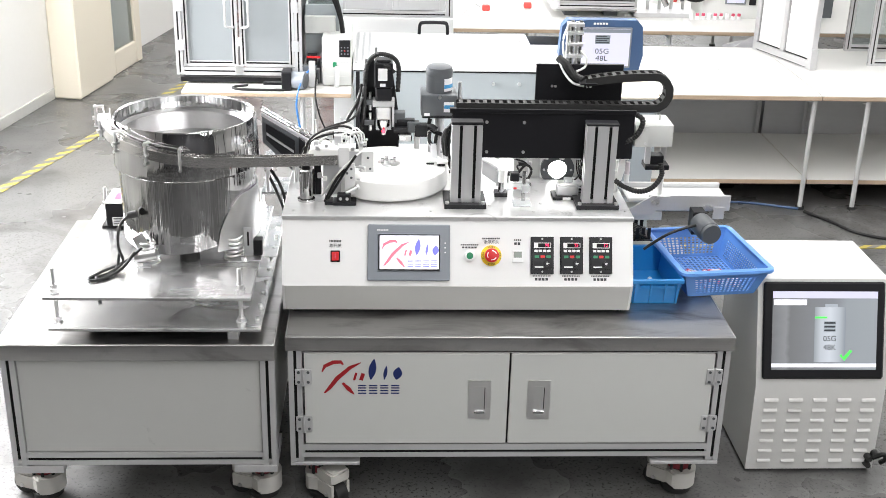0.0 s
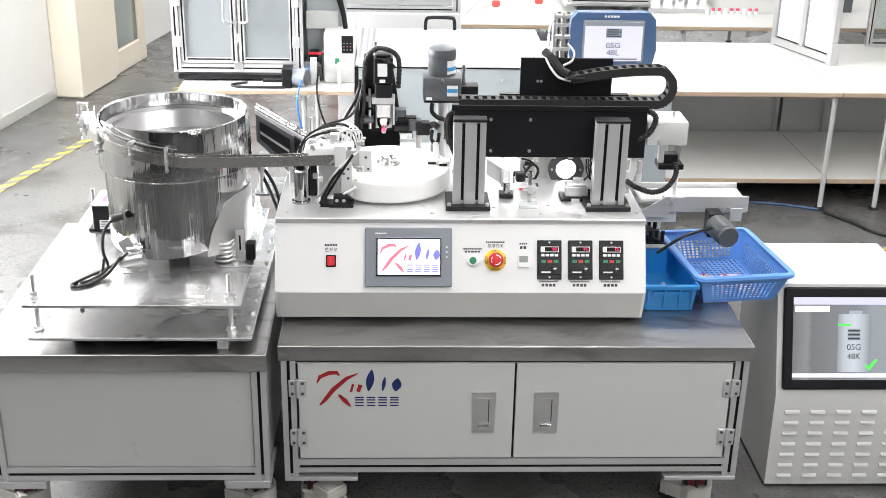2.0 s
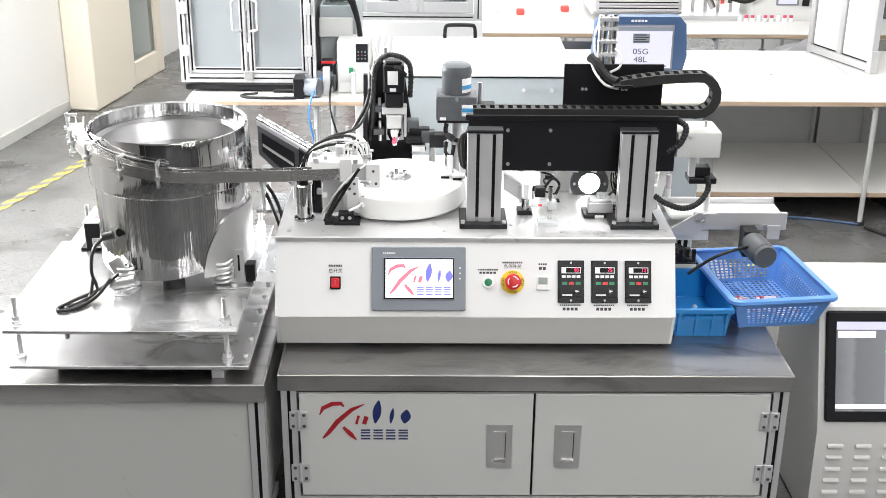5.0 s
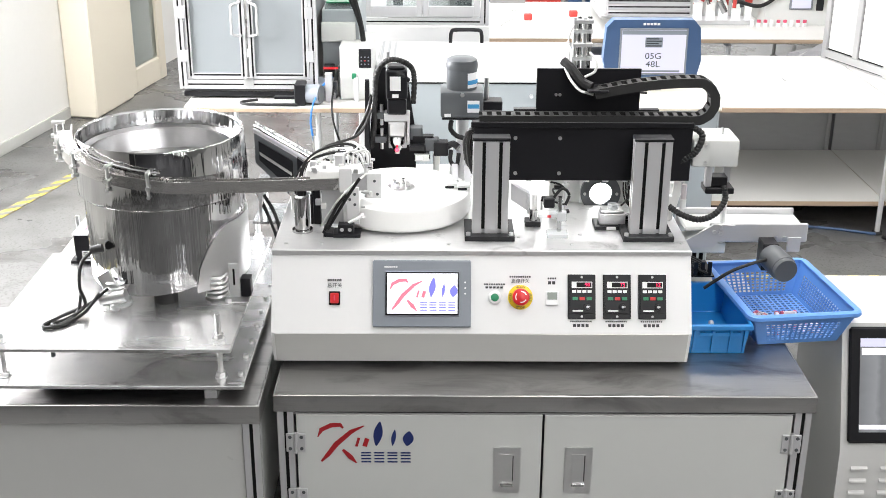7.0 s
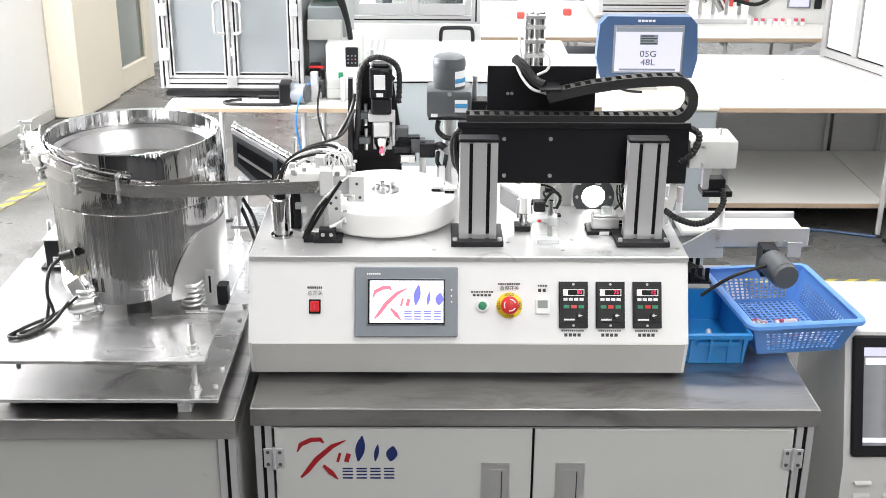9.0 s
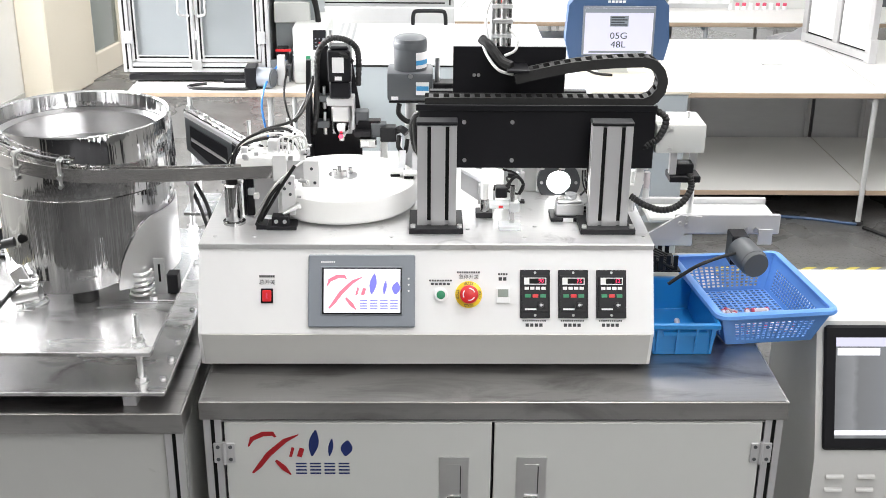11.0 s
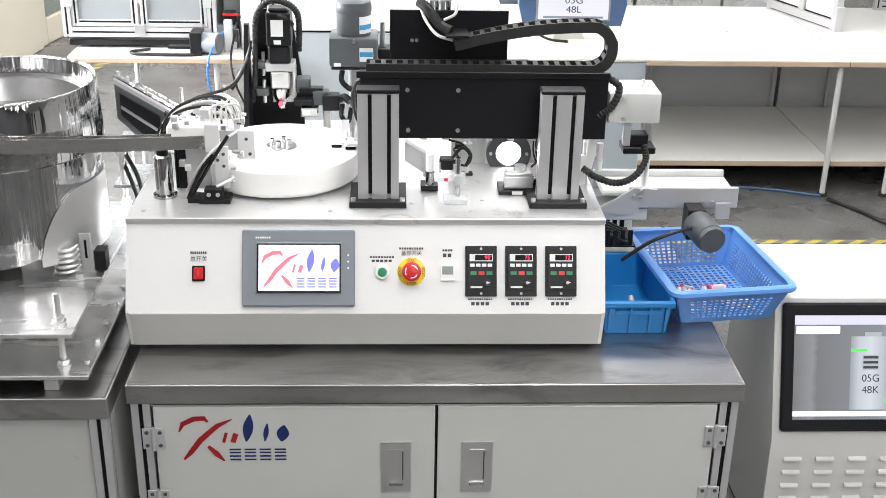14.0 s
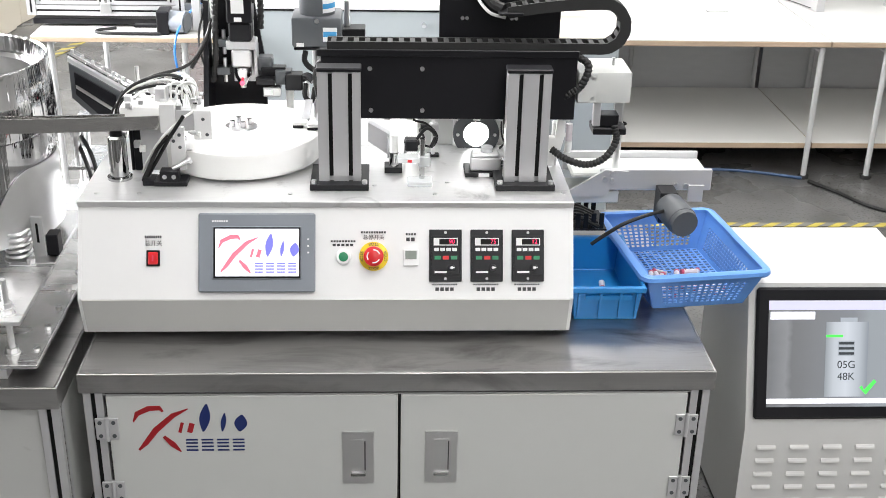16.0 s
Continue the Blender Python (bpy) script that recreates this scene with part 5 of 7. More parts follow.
# ---- gantry ----
gt = thing("gantry", (0.33, 2.47, ZP), "black transfer gantry on two aluminium posts", "gantry")
for x0, x1 in ((0.080, 0.171), (0.483, 0.576)):
    p = slotted_post(gt, x0, x1, 2.402, 2.440, ZP + 0.0135, 1.137, (0.30, 0.76), 1 if x0 < 0.3 else -1)
    part("post_cap", box(x0 - 0.002, x1 + 0.002, 2.400, 2.4425, 1.1372, 1.146, 0.002), "black", gt, "black end cap")
    part("post_bracket", box(x0 + 0.012, x1 - 0.012, 2.4405, 2.4937, 1.03, 1.125, 0.001), "black", gt)
    part("post_base", box(x0 - 0.019, x1 + 0.017, 2.378, 2.51, ZP + 0.0003, ZP + 0.0133, 0.001), "black", gt, "black base plate")
    for bx in (x0 - 0.010, x1 + 0.008):
        part("bolt", rod((bx, 2.388, ZP + 0.0135), (bx, 2.388, ZP + 0.021), 0.006, n=10), "satin", gt)
beam = part("beam_cover", box(0.084, 0.643, 2.494, 2.500, 1.006, 1.160, 0.0008), "black", gt, "matt black beam cover")
part("beam_body", box(0.090, 0.636, 2.5005, 2.56, 1.02, 1.1435, 0.001), "black", gt)
part("chain_tray", box(0.080, 0.643, 2.5005, 2.56, 1.1440, 1.1485, 0.0008), "black", gt)
part("top_cover", box(0.076, 0.645, 2.489, 2.4938, 1.1475, 1.1625, 0.0012), "black", gt)
for bx, bz in ((0.190, 1.120), (0.192, 1.026), (0.304, 1.120), (0.305, 1.026)):
    part("bolt", rod((bx, 2.4905, bz), (bx, 2.4938, bz), 0.0050, n=12), "satin", gt)
part("end_hose", hose([(0.60, 2.52, 1.02), (0.625, 2.50, 1.06), (0.655, 2.495, 1.085), (0.668, 2.50, 1.13), (0.63, 2.52, 1.15)], 0.009, 10, ribs=True), "rubber", gt)
for i in range(9):
    part("wire_clip", rod((0.22 + 0.05 * i, 2.50, 1.004), (0.235 + 0.05 * i, 2.50, 1.0025), 0.003, n=6), "whitecable", gt)

# sliding carriage with vacuum tools, drawn at its right stop
CX0, CX1 = 0.343, 0.612
cr = thing("carriage", (CX0, 2.58, 1.16), "black sliding carriage plate", "carriage")
part("carriage_plate", box(CX0, CX1, 2.576, 2.584, 1.150, 1.2815, 0.0008), "black", cr)
for bx in (0.394, 0.404, 0.503, 0.513):
    part("bolt", rod((bx, 2.5728, 1.213), (bx, 2.5758, 1.213), 0.0042, n=10), "satin", cr)
part("chain_bracket", box(0.468, 0.52, 2.50, 2.5755, 1.236, 1.242, 0.0008), "black", cr)
part("loom", hose([(0.41, 2.58, 1.30), (0.43, 2.56, 1.285), (0.455, 2.545, 1.255), (0.48, 2.53, 1.245)], 0.012, 10), "cable", cr)
part("loom", hose([(0.412, 2.57, 1.29), (0.425, 2.55, 1.262), (0.45, 2.535, 1.235), (0.485, 2.53, 1.225)], 0.0035), "whitecable", cr)
for i in range(4):
    x = 0.437 + 0.013 * i
    part("vacuum_tube", rod((x, 2.592 + 0.01 * (i % 2), 1.20), (x, 2.592 + 0.01 * (i % 2), 1.41), 0.006, n=12), "mirror" if i % 2 else "satin", cr)
for i, z in enumerate((1.30, 1.335, 1.37, 1.395)):
    part("tube_clamp", box(0.432, 0.484, 2.584, 2.607, z, z + 0.010, 0.001), "alu" if i % 2 else "acrylic", cr)
part("air_line", hose([(0.436, 2.59, 1.40), (0.420, 2.575, 1.36), (0.424, 2.57, 1.31), (0.445, 2.57, 1.27), (0.455, 2.565, 1.245)], 0.0035), "whitecable", cr)
part("air_line", hose([(0.478, 2.59, 1.32), (0.495, 2.575, 1.30), (0.49, 2.57, 1.275), (0.465, 2.565, 1.262)], 0.0035), "whitecable", cr)
lf = thing("lift_bar", (0.29, 2.60, 1.10), "black lift bar behind the carriage", "slide")
part("bar", box(0.287, 0.668, 2.590, 2.612, 1.093, 1.130, 0.001), "black", lf)


def chain_link():
    """One cable-chain link, lying along x about its own middle."""
    k = thing("chain_link", (0, 0, 0), "black plastic cable chain link on the gantry", "cable chain", group="cable chain links")
    for s in (-1, 1):
        part("side_plate", prism([(-0.0150, -0.0095), (-0.0135, -0.0120), (0.0135, -0.0120), (0.0150, -0.0095), (0.0150, 0.0095), (0.0135, 0.0120), (-0.0135, 0.0120), (-0.0150, 0.0095)], "y", s * 0.020 - 0.003, s * 0.020 + 0.003), "rubber", k)
    bm = box(-0.006, 0.005, -0.0169, 0.0169, 0.0085, 0.0115, 0.0005)
    part("bridge", bm, "rubber", k)
    part("bridge", box(-0.006, 0.005, -0.0169, 0.0169, -0.0115, -0.0085, 0.0005), "rubber", k)
    return k


LINK, NLINK = 0.0245, 39
CHR, CHZ, CHY = 0.049, 1.163, 2.530
first = chain_link()
LINKS = [first] + [copy_thing(first, pose(0, 0, 0)) for _ in range(NLINK - 1)]

# sensor head at the gantry's end
sh = thing("vision_head", (0.715, 2.55, ZP), "pale grey vision sensor box with black camera", "camera")
part("box", box(0.648, 0.768, 2.50, 2.62, 1.042, 1.113, 0.004, seg=2), "panelgrey", sh)
part("box_back", box(0.650, 0.69, 2.497, 2.4998, 1.045, 1.110), "panelgrey", sh)
for bx, bz in ((0.682, 1.055), (0.682, 1.100)):
    part("screw", rod((bx, 2.4945, bz), (bx, 2.4968, bz), 0.004, n=10), "satin", sh)
part("plate", box(0.690, 0.706, 2.51, 2.53, 0.985, 1.0417, 0.001), "alu", sh)
part("plate", box(0.745, 0.763, 2.55, 2.556, 0.965, 1.0417, 0.001), "alu", sh)
part("camera_body", box(0.706, 0.748, 2.51, 2.549, 0.985, 1.012, 0.002), "black", sh)
part("camera_foot", box(0.690, 0.765, 2.50, 2.56, 0.968, 0.984, 0.002), "black", sh)
part("lead", hose([(0.738, 2.505, 0.99), (0.742, 2.495, 0.955), (0.715, 2.48, 0.92), (0.675, 2.48, 0.905), (0.63, 2.49, 0.915), (0.60, 2.51, 0.93)], 0.0085, 10, ribs=True), "rubber", sh, "sleeved black lead")
part("support_column", rod((0.77, 2.61, 0.80), (0.77, 2.61, 1.0415), 0.009, n=12), "satin", sh)
part("pin", rod((0.735, 2.56, 1.1135), (0.735, 2.56, 1.13), 0.004, n=8), "satin", sh)

# ---- deck: printing nest and lit camera ----
rl = thing("ring_light", (0.437, 2.66, ZP), "lit round camera light on a white bracket", "machine light")
part("bracket", box(0.30, 0.585, 2.682, 2.690, ZP + 0.0003, 1.03, 0.001), "panelgrey", rl)
ring = bmesh.new()
ring = lathe([(0.031, -0.012), (0.053, -0.012), (0.055, -0.008), (0.055, 0.010), (0.031, 0.010)], (0, 0, 0), 40, ring)
bmesh.ops.transform(ring, matrix=Matrix.Translation((0.440, 2.668, 0.914)) @ Matrix.Rotation(radians(90), 4, "X"), verts=ring.verts)
part("housing", ring, "darkgrey", rl, "dark ring housing")
part("lamp_disc", rod((0.440, 2.664, 0.914), (0.440, 2.679, 0.914), 0.0308, n=36), "ledlight", rl, "glowing white lamp")
part("mount_plate", box(0.385, 0.41, 2.672, 2.681, ZP + 0.0003, 0.985, 0.001), "satin", rl)
for sx in (0.398, 0.486):
    part("screw", rod((sx - 0.002, 2.653, 0.914), (sx - 0.002, 2.6575, 0.914), 0.004, n=10), "satin", rl)

ns = thing("print_nest", (0.452, 2.49, ZP), "small aluminium marking nest on black plate", "fixture")
part("base", box(0.402, 0.492, 2.462, 2.53, ZP + 0.0003, ZP + 0.010, 0.001), "black", ns)
part("tag", box(0.432, 0.456, 2.4605, 2.4618, ZP + 0.001, ZP + 0.010), "label", ns)
part("block", box(0.415, 0.482, 2.475, 2.52, ZP + 0.0104, ZP + 0.040, 0.002), "alu", ns)
part("jaw", box(0.418, 0.478, 2.478, 2.515, ZP + 0.0403, ZP + 0.048, 0.002), "satin", ns)
part("fitting", rod((0.482, 2.49, ZP + 0.03), (0.498, 2.488, ZP + 0.034), 0.007, n=12), "mirror", ns)
part("fitting", rod((0.482, 2.50, ZP + 0.018), (0.502, 2.50, ZP + 0.018), 0.006, n=12), "mirror", ns)
part("cup", rod((0.452, 2.50, ZP + 0.0483), (0.452, 2.50, ZP + 0.060), 0.014, n=18), "acrylic", ns)
part("air_line", hose([(0.50, 2.50, ZP + 0.018), (0.515, 2.52, 0.93), (0.505, 2.56, 0.98), (0.49, 2.58, 1.0)], 0.005), "cable", ns)
part("air_line", hose([(0.498, 2.488, ZP + 0.034), (0.52, 2.54, 0.95), (0.50, 2.57, 1.0)], 0.005), "cable", ns)

tn = thing("tube_gripper", (0.29, 2.47, ZP), "clear acrylic tube gripper with steel post", "fixture")
part("foot", box(0.272, 0.326, 2.400, 2.44, ZP + 0.0003, ZP + 0.012, 0.002), "acrylic", tn)
part("post", rod((0.304, 2.425, ZP + 0.0125), (0.304, 2.425, 0.985), 0.006, n=14), "mirror", tn)
part("arm", box(0.250, 0.318, 2.420, 2.455, 0.928, 0.940, 0.002), "acrylic", tn)
part("clamp", box(0.296, 0.322, 2.412, 2.440, 0.922, 0.946, 0.002), "acrylic", tn)
part("cylinder", rod((0.243, 2.50, ZP + 0.014), (0.243, 2.50, 0.925), 0.011, n=18), "mirror", tn)
part("cylinder_base", box(0.222, 0.262, 2.485, 2.525, ZP + 0.0003, ZP + 0.014, 0.001), "black", tn)
part("tube", rod((0.243, 2.50, 0.926), (0.243, 2.50, 0.966), 0.0095, n=16), "pom", tn, "white sample tube")
part("valve_body", box(0.268, 0.296, 2.475, 2.505, 0.935, 0.962, 0.003), "black", tn)
part("wire", hose([(0.29, 2.49, 0.955), (0.315, 2.49, 0.985), (0.335, 2.50, 0.965), (0.325, 2.49, 0.94)], 0.004), "cable", tn)
part("red_mark", box(0.272, 0.282, 2.4185, 2.4195, 0.931, 0.937), "red", tn)
part("slide_body", prism([(0.185, 0.94), (0.235, 0.905), (0.235, 0.955), (0.185, 0.985)], "y", 2.53, 2.56), "alu", tn)
part("fitting", box(0.228, 0.236, 2.515, 2.529, 0.905, 0.955, 0.001), "alu", tn)
part("white_connector", box(0.585, 0.610, 2.52, 2.54, 0.885, 0.955, 0.002), "pom", tn)

# small loose fittings and leads on the deck
def clamp_stand(x, y, h, lab, mtl="satin"):
    c = thing("sensor_stand", (x, y, ZP), lab, "sensor stand", group="sensor stands on the deck")
    part("rod", rod((x, y, ZP + 0.006), (x, y, ZP + h), 0.0045, n=10), mtl, c)
    part("foot", box(x - 0.014, x + 0.014, y - 0.010, y + 0.010, ZP + 0.0003, ZP + 0.006, 0.001), "black", c)
    part("clamp", box(x - 0.010, x + 0.012, y - 0.009, y + 0.009, ZP + h * 0.72, ZP + h * 0.72 + 0.016, 0.002), "alu", c)
    part("sensor", box(x - 0.030, x - 0.0102, y - 0.007, y + 0.007, ZP + h * 0.72 + 0.002, ZP + h * 0.72 + 0.013, 0.001), "black", c)
    part("lead", hose([(x - 0.020, y + 0.007, ZP + h * 0.76), (x - 0.03, y + 0.03, ZP + h * 0.6), (x - 0.02, y + 0.05, ZP + h * 0.3), (x - 0.035, y + 0.06, ZP + 0.006)], 0.003), "cable", c)


for x, y, h in ((0.105, 2.72, 0.14), (-0.262, 2.80, 0.16), (-0.305, 2.66, 0.12), (0.15, 2.60, 0.11), (0.335, 2.60, 0.09), (0.53, 2.58, 0.10)):
    clamp_stand(x, y, h, "small black sensor on a steel rod")
for i, (x, y) in enumerate(((-0.39, 2.36), (-0.30, 2.36), (0.02, 2.36), (0.33, 2.36), (0.61, 2.37), (-0.39, 2.55), (0.61, 2.55), (0.36, 2.43), (0.20, 2.41))):
    sb = thing("deck_screw", (x, y, ZP), "countersunk steel screw in the deck plate", "screw", group="deck screws")
    part("head", rod((x, y, ZP + 0.0002), (x, y, ZP + 0.0022), 0.005, n=12), "satin", sb)


# ---- discharge conveyor, bins ----
cv = thing("conveyor", (0.85, 2.62, 0.587), "short pale aluminium discharge conveyor with dark motor", "conveyor")
part("side_rail", box(0.724, 0.990, 2.556, 2.564, 0.812, 0.866, 0.003), "alu", cv)
part("side_rail", box(0.655, 0.985, 2.680, 2.688, 0.815, 0.866, 0.003), "alu", cv)
part("belt", box(0.660, 0.986, 2.568, 2.676, 0.838, 0.850, 0.004), "panelgrey", cv, "pale green-grey belt")
part("gusset", prism([(0.655, 0.80), (0.735, 0.80), (0.790, 0.862), (0.735, 0.866), (0.655, 0.815)], "y", 2.548, 2.5555), "alu", cv)
part("under_bracket", box(0.642, 0.775, 2.57, 2.66, 0.775, 0.805, 0.002), "panelgrey", cv)
for bx, bz in ((0.735, 0.845), (0.752, 0.858), (0.752, 0.84), (0.905, 0.826), (0.928, 0.826)):
    part("bolt", rod((bx, 2.5425 if bx < 0.8 else 2.5505, bz), (bx, 2.5475 if bx < 0.8 else 2.5555, bz), 0.0055, n=12), "satin", cv)
part("motor_mount", box(0.858, 0.90, 2.50, 2.555, 0.752, 0.828, 0.002), "black", cv)
part("support_leg", box(0.655, 0.68, 2.625, 2.655, 0.5875, 0.775, 0.001), "alu", cv)
mot = part("drive_motor", rod((0.880, 2.50, 0.795), (0.896, 2.425, 0.788), 0.035, n=32, bev=0.004), "darkgrey", cv, "dark grey drive motor")
part("motor_cap", rod((0.896, 2.425, 0.788), (0.8985, 2.413, 0.787), 0.033, 0.031, 32), "darkgrey", mot)
part("motor_lead", hose([(0.875, 2.48, 0.795), (0.85, 2.45, 0.803), (0.81, 2.43, 0.801), (0.76, 2.42, 0.785), (0.72, 2.42, 0.758), (0.69, 2.42, 0.735)], 0.0045), "cable", cv)
part("end_plate", box(0.93, 0.965, 2.53, 2.536, 0.795, 0.835), "alu", cv)

tr = thing("cable_tray", (0.70, 2.66, 0.587), "black slotted cable duct behind the blue bin", "cable duct")
part("duct_floor", box(0.643, 0.76, 2.60, 2.72, 0.690, 0.694), "black", tr)
for i in range(6):
    part("finger", box(0.645 + 0.019 * i, 0.657 + 0.019 * i, 2.60, 2.604, 0.6945, 0.735, 0.001), "black", tr)
    part("finger", box(0.645 + 0.019 * i, 0.657 + 0.019 * i, 2.716, 2.72, 0.6945, 0.735, 0.001), "black", tr)
part("duct_leg", box(0.645, 0.66, 2.63, 2.69, 0.5875, 0.6898), "black", tr)
for i in range(5):
    part("cable", hose([(0.65, 2.62 + 0.02 * i, 0.70), (0.69, 2.61 + 0.02 * i, 0.72), (0.74, 2.60 + 0.022 * i, 0.70)], 0.006), "cable", tr)


def open_tray(name, x0, x1, y0, y1, z0, z1, taper, wall, mtl, lab, cat):
    """A tapered open tray with rim."""
    t = thing(name, ((x0 + x1) / 2, (y0 + y1) / 2, z0), lab, cat)
    def ring(bm, k, z, inset):
        return [bm.verts.new((x, y, z)) for x, y in ((x0 + k + inset, y0 + k + inset), (x1 - k - inset, y0 + k + inset), (x1 - k - inset, y1 - k - inset), (x0 + k + inset, y1 - k - inset))]
    bm = bmesh.new()
    a, b = ring(bm, taper, z0, 0), ring(bm, 0, z1, 0)
    c, d = ring(bm, 0, z1, wall), ring(bm, taper, z0 + wall, wall)
    bm.faces.new(a)
    bm.faces.new(d)
    for p, q in ((a, b), (b, c), (c, d)):
        for i in range(4):
            bm.faces.new((p[i], p[(i + 1) % 4], q[(i + 1) % 4], q[i]))
    bmesh.ops.bevel(bm, geom=bm.edges[:], offset=0.0012, segments=1, affect="EDGES")
    part("shell", bm, mtl, t)
    return t


bn = open_tray("storage_bin", 0.638, 0.798, 2.325, 2.600, 0.5875, 0.672, 0.010, 0.004, "bin", "solid cyan-blue plastic stacking bin on the worktop", "bin")
bm = box(0.631, 0.803, 2.317, 2.3285, 0.661, 0.675, 0.002)
box(0.631, 0.803, 2.5965, 2.608, 0.661, 0.675, 0.002, bm=bm)
box(0.631, 0.6415, 2.3285, 2.5965, 0.661, 0.675, 0.002, bm=bm)
box(0.7945, 0.803, 2.3285, 2.5965, 0.661, 0.675, 0.002, bm=bm)
part("rim", bm, "bin", bn)
part("label_ledge", prism([(2.321, 0.643), (2.321, 0.653), (2.335, 0.653), (2.335, 0.643)], "x", 0.668, 0.772), "bin", bn)
for fx in (0.652, 0.70, 0.745, 0.782):
    part("rib", prism([(2.3175, 0.661), (2.327, 0.661), (2.3355, 0.592), (2.330, 0.592)], "x", fx, fx + 0.006), "bin", bn)
tb = thing("sample_tube", (0.735, 2.46, 0.592), "single clear tube with red cap in the bin", "tube", group="sample tubes")
part("tube_body", rod((0.735, 2.47, 0.5995), (0.738, 2.50, 0.5995), 0.0072, n=14), "tubes", tb)
part("cap", rod((0.7345, 2.458, 0.5995), (0.735, 2.47, 0.5995), 0.0078, n=14), "pink", tb)


def lattice(bm, p00, p10, p11, p01, nu, nv, th, fill=0.34, margin=(0.0, 0.0)):
    """A wall with a grid of square holes through it."""
    P = [Vector(p) for p in (p00, p10, p11, p01)]
    n = (P[1] - P[0]).cross(P[3] - P[0]).normalized() * th
    def at(u, v, w):
        return P[0] * (1 - u) * (1 - v) + P[1] * u * (1 - v) + P[2] * u * v + P[3] * (1 - u) * v + n * w
    for i in range(nu):
        for j in range(nv):
            u0, u1, v0, v1 = i / nu, (i + 1) / nu, j / nv, (j + 1) / nv
            hu, hv = (u1 - u0) * fill / 2, (v1 - v0) * fill / 2
            O = [(u0, v0), (u1, v0), (u1, v1), (u0, v1)]
            H = [(u0 + hu, v0 + hv), (u1 - hu, v0 + hv), (u1 - hu, v1 - hv), (u0 + hu, v1 - hv)]
            o = [[bm.verts.new(at(*q, w)) for q in O] for w in (0, 1)]
            h = [[bm.verts.new(at(*q, w)) for q in H] for w in (0, 1)]
            for w in (0, 1):
                for k in range(4):
                    m = (k + 1) % 4
                    bm.faces.new((o[w][k], o[w][m], h[w][m], h[w][k]))
            for k in range(4):
                m = (k + 1) % 4
                bm.faces.new((h[0][k], h[0][m], h[1][m], h[1][k]))


def slab(bm, q, th):
    """A plain sheet of some thickness over four corners."""
    P = [Vector(p) for p in q]
    n = (P[1] - P[0]).cross(P[3] - P[0]).normalized() * th
    f = [bm.verts.new(p) for p in P]
    g = [bm.verts.new(p + n) for p in P]
    bm.faces.new(f[::-1])
    bm.faces.new(g)
    for k in range(4):
        m = (k + 1) % 4
        bm.faces.new((f[k], f[m], g[m], g[k]))


BAY = "basket"
bs = thing("basket", (0.94, 2.54, 0.587), "light blue perforated plastic basket holding tubes", "basket")
bx0, bx1, by0, by1, bz0, bz1, tp = 0.800, 1.080, 2.362, 2.725, 0.5885, 0.682, 0.032
T = [(bx0, by0, bz1), (bx1, by0, bz1), (bx1, by1, bz1), (bx0, by1, bz1)]
Bq = [(bx0 + tp, by0 + tp, bz0), (bx1 - tp, by0 + tp, bz0), (bx1 - tp, by1 - tp, bz0), (bx0 + tp, by1 - tp, bz0)]
for i, nu in enumerate((14, 20, 14, 20)):
    j = (i + 1) % 4
    t0, t1, b0, b1 = Vector(T[i]), Vector(T[j]), Vector(Bq[i]), Vector(Bq[j])
    bm = bmesh.new()
    c0, c1 = b0.lerp(b1, 0.10), b0.lerp(b1, 0.90)
    d0, d1 = t0.lerp(t1, 0.10), t0.lerp(t1, 0.90)
    lattice(bm, c0.lerp(d0, 0.12), c1.lerp(d1, 0.12), c1.lerp(d1, 0.72), c0.lerp(d0, 0.72), nu, 7, 0.0025, 0.38)
    for q in ((b0, c0, d0, t0), (c1, b1, t1, d1), (c0, c1, c1.lerp(d1, 0.12), c0.lerp(d0, 0.12)), (c0.lerp(d0, 0.72), c1.lerp(d1, 0.72), d1, d0)):
        slab(bm, q, 0.0025)
    bmesh.ops.remove_doubles(bm, verts=bm.verts, dist=2e-5)
    part("wall", bm, "basket", bs)
bm = bmesh.new()
lattice(bm, *[Vector(q) + Vector((0, 0, 0.001)) for q in Bq], 14, 20, 0.0025, 0.38)
part("floor_grid", bm, "basket", bs)
loop = []
for (cx, cy), a0 in zip(((bx1 - 0.014, by0 + 0.014), (bx1 - 0.014, by1 - 0.014), (bx0 + 0.014, by1 - 0.014), (bx0 + 0.014, by0 + 0.014)), (-90, 0, 90, 180)):
    for k in range(7):
        a = radians(a0 + 15 * k)
        loop.append(Vector((cx + 0.014 * math.cos(a), cy + 0.014 * math.sin(a), bz1)))
bm = swept(loop + [loop[0].lerp(loop[1], 0.5) + Vector((0, 0, 0.0002))], [(-0.004, -0.006), (0.013, -0.010), (0.016, -0.006), (0.014, 0.002), (0.006, 0.005), (-0.004, 0.003)])
part("rim", bm, "basket", bs)
rt = random.Random(3)
for i in range(42):
    x, y = rt.uniform(0.862, 1.012), rt.uniform(2.42, 2.54)
    z = 0.599 + 0.008 * rt.randint(0, 1)
    a = rt.uniform(0, math.pi)
    dx, dy = 0.017 * math.cos(a), 0.017 * math.sin(a)
    tt = thing("sample_tube", (x, y, z - 0.007), "clear plastic tube with red cap in the basket", "tube", group="sample tubes")
    part("tube_body", rod((x - dx, y - dy, z), (x + dx * 0.6, y + dy * 0.6, z), 0.0065, n=10), "tubes", tt)
    part("cap", rod((x + dx * 0.6, y + dy * 0.6, z), (x + dx, y + dy, z), 0.007, n=10), "pink", tt)

BAY = "machine"
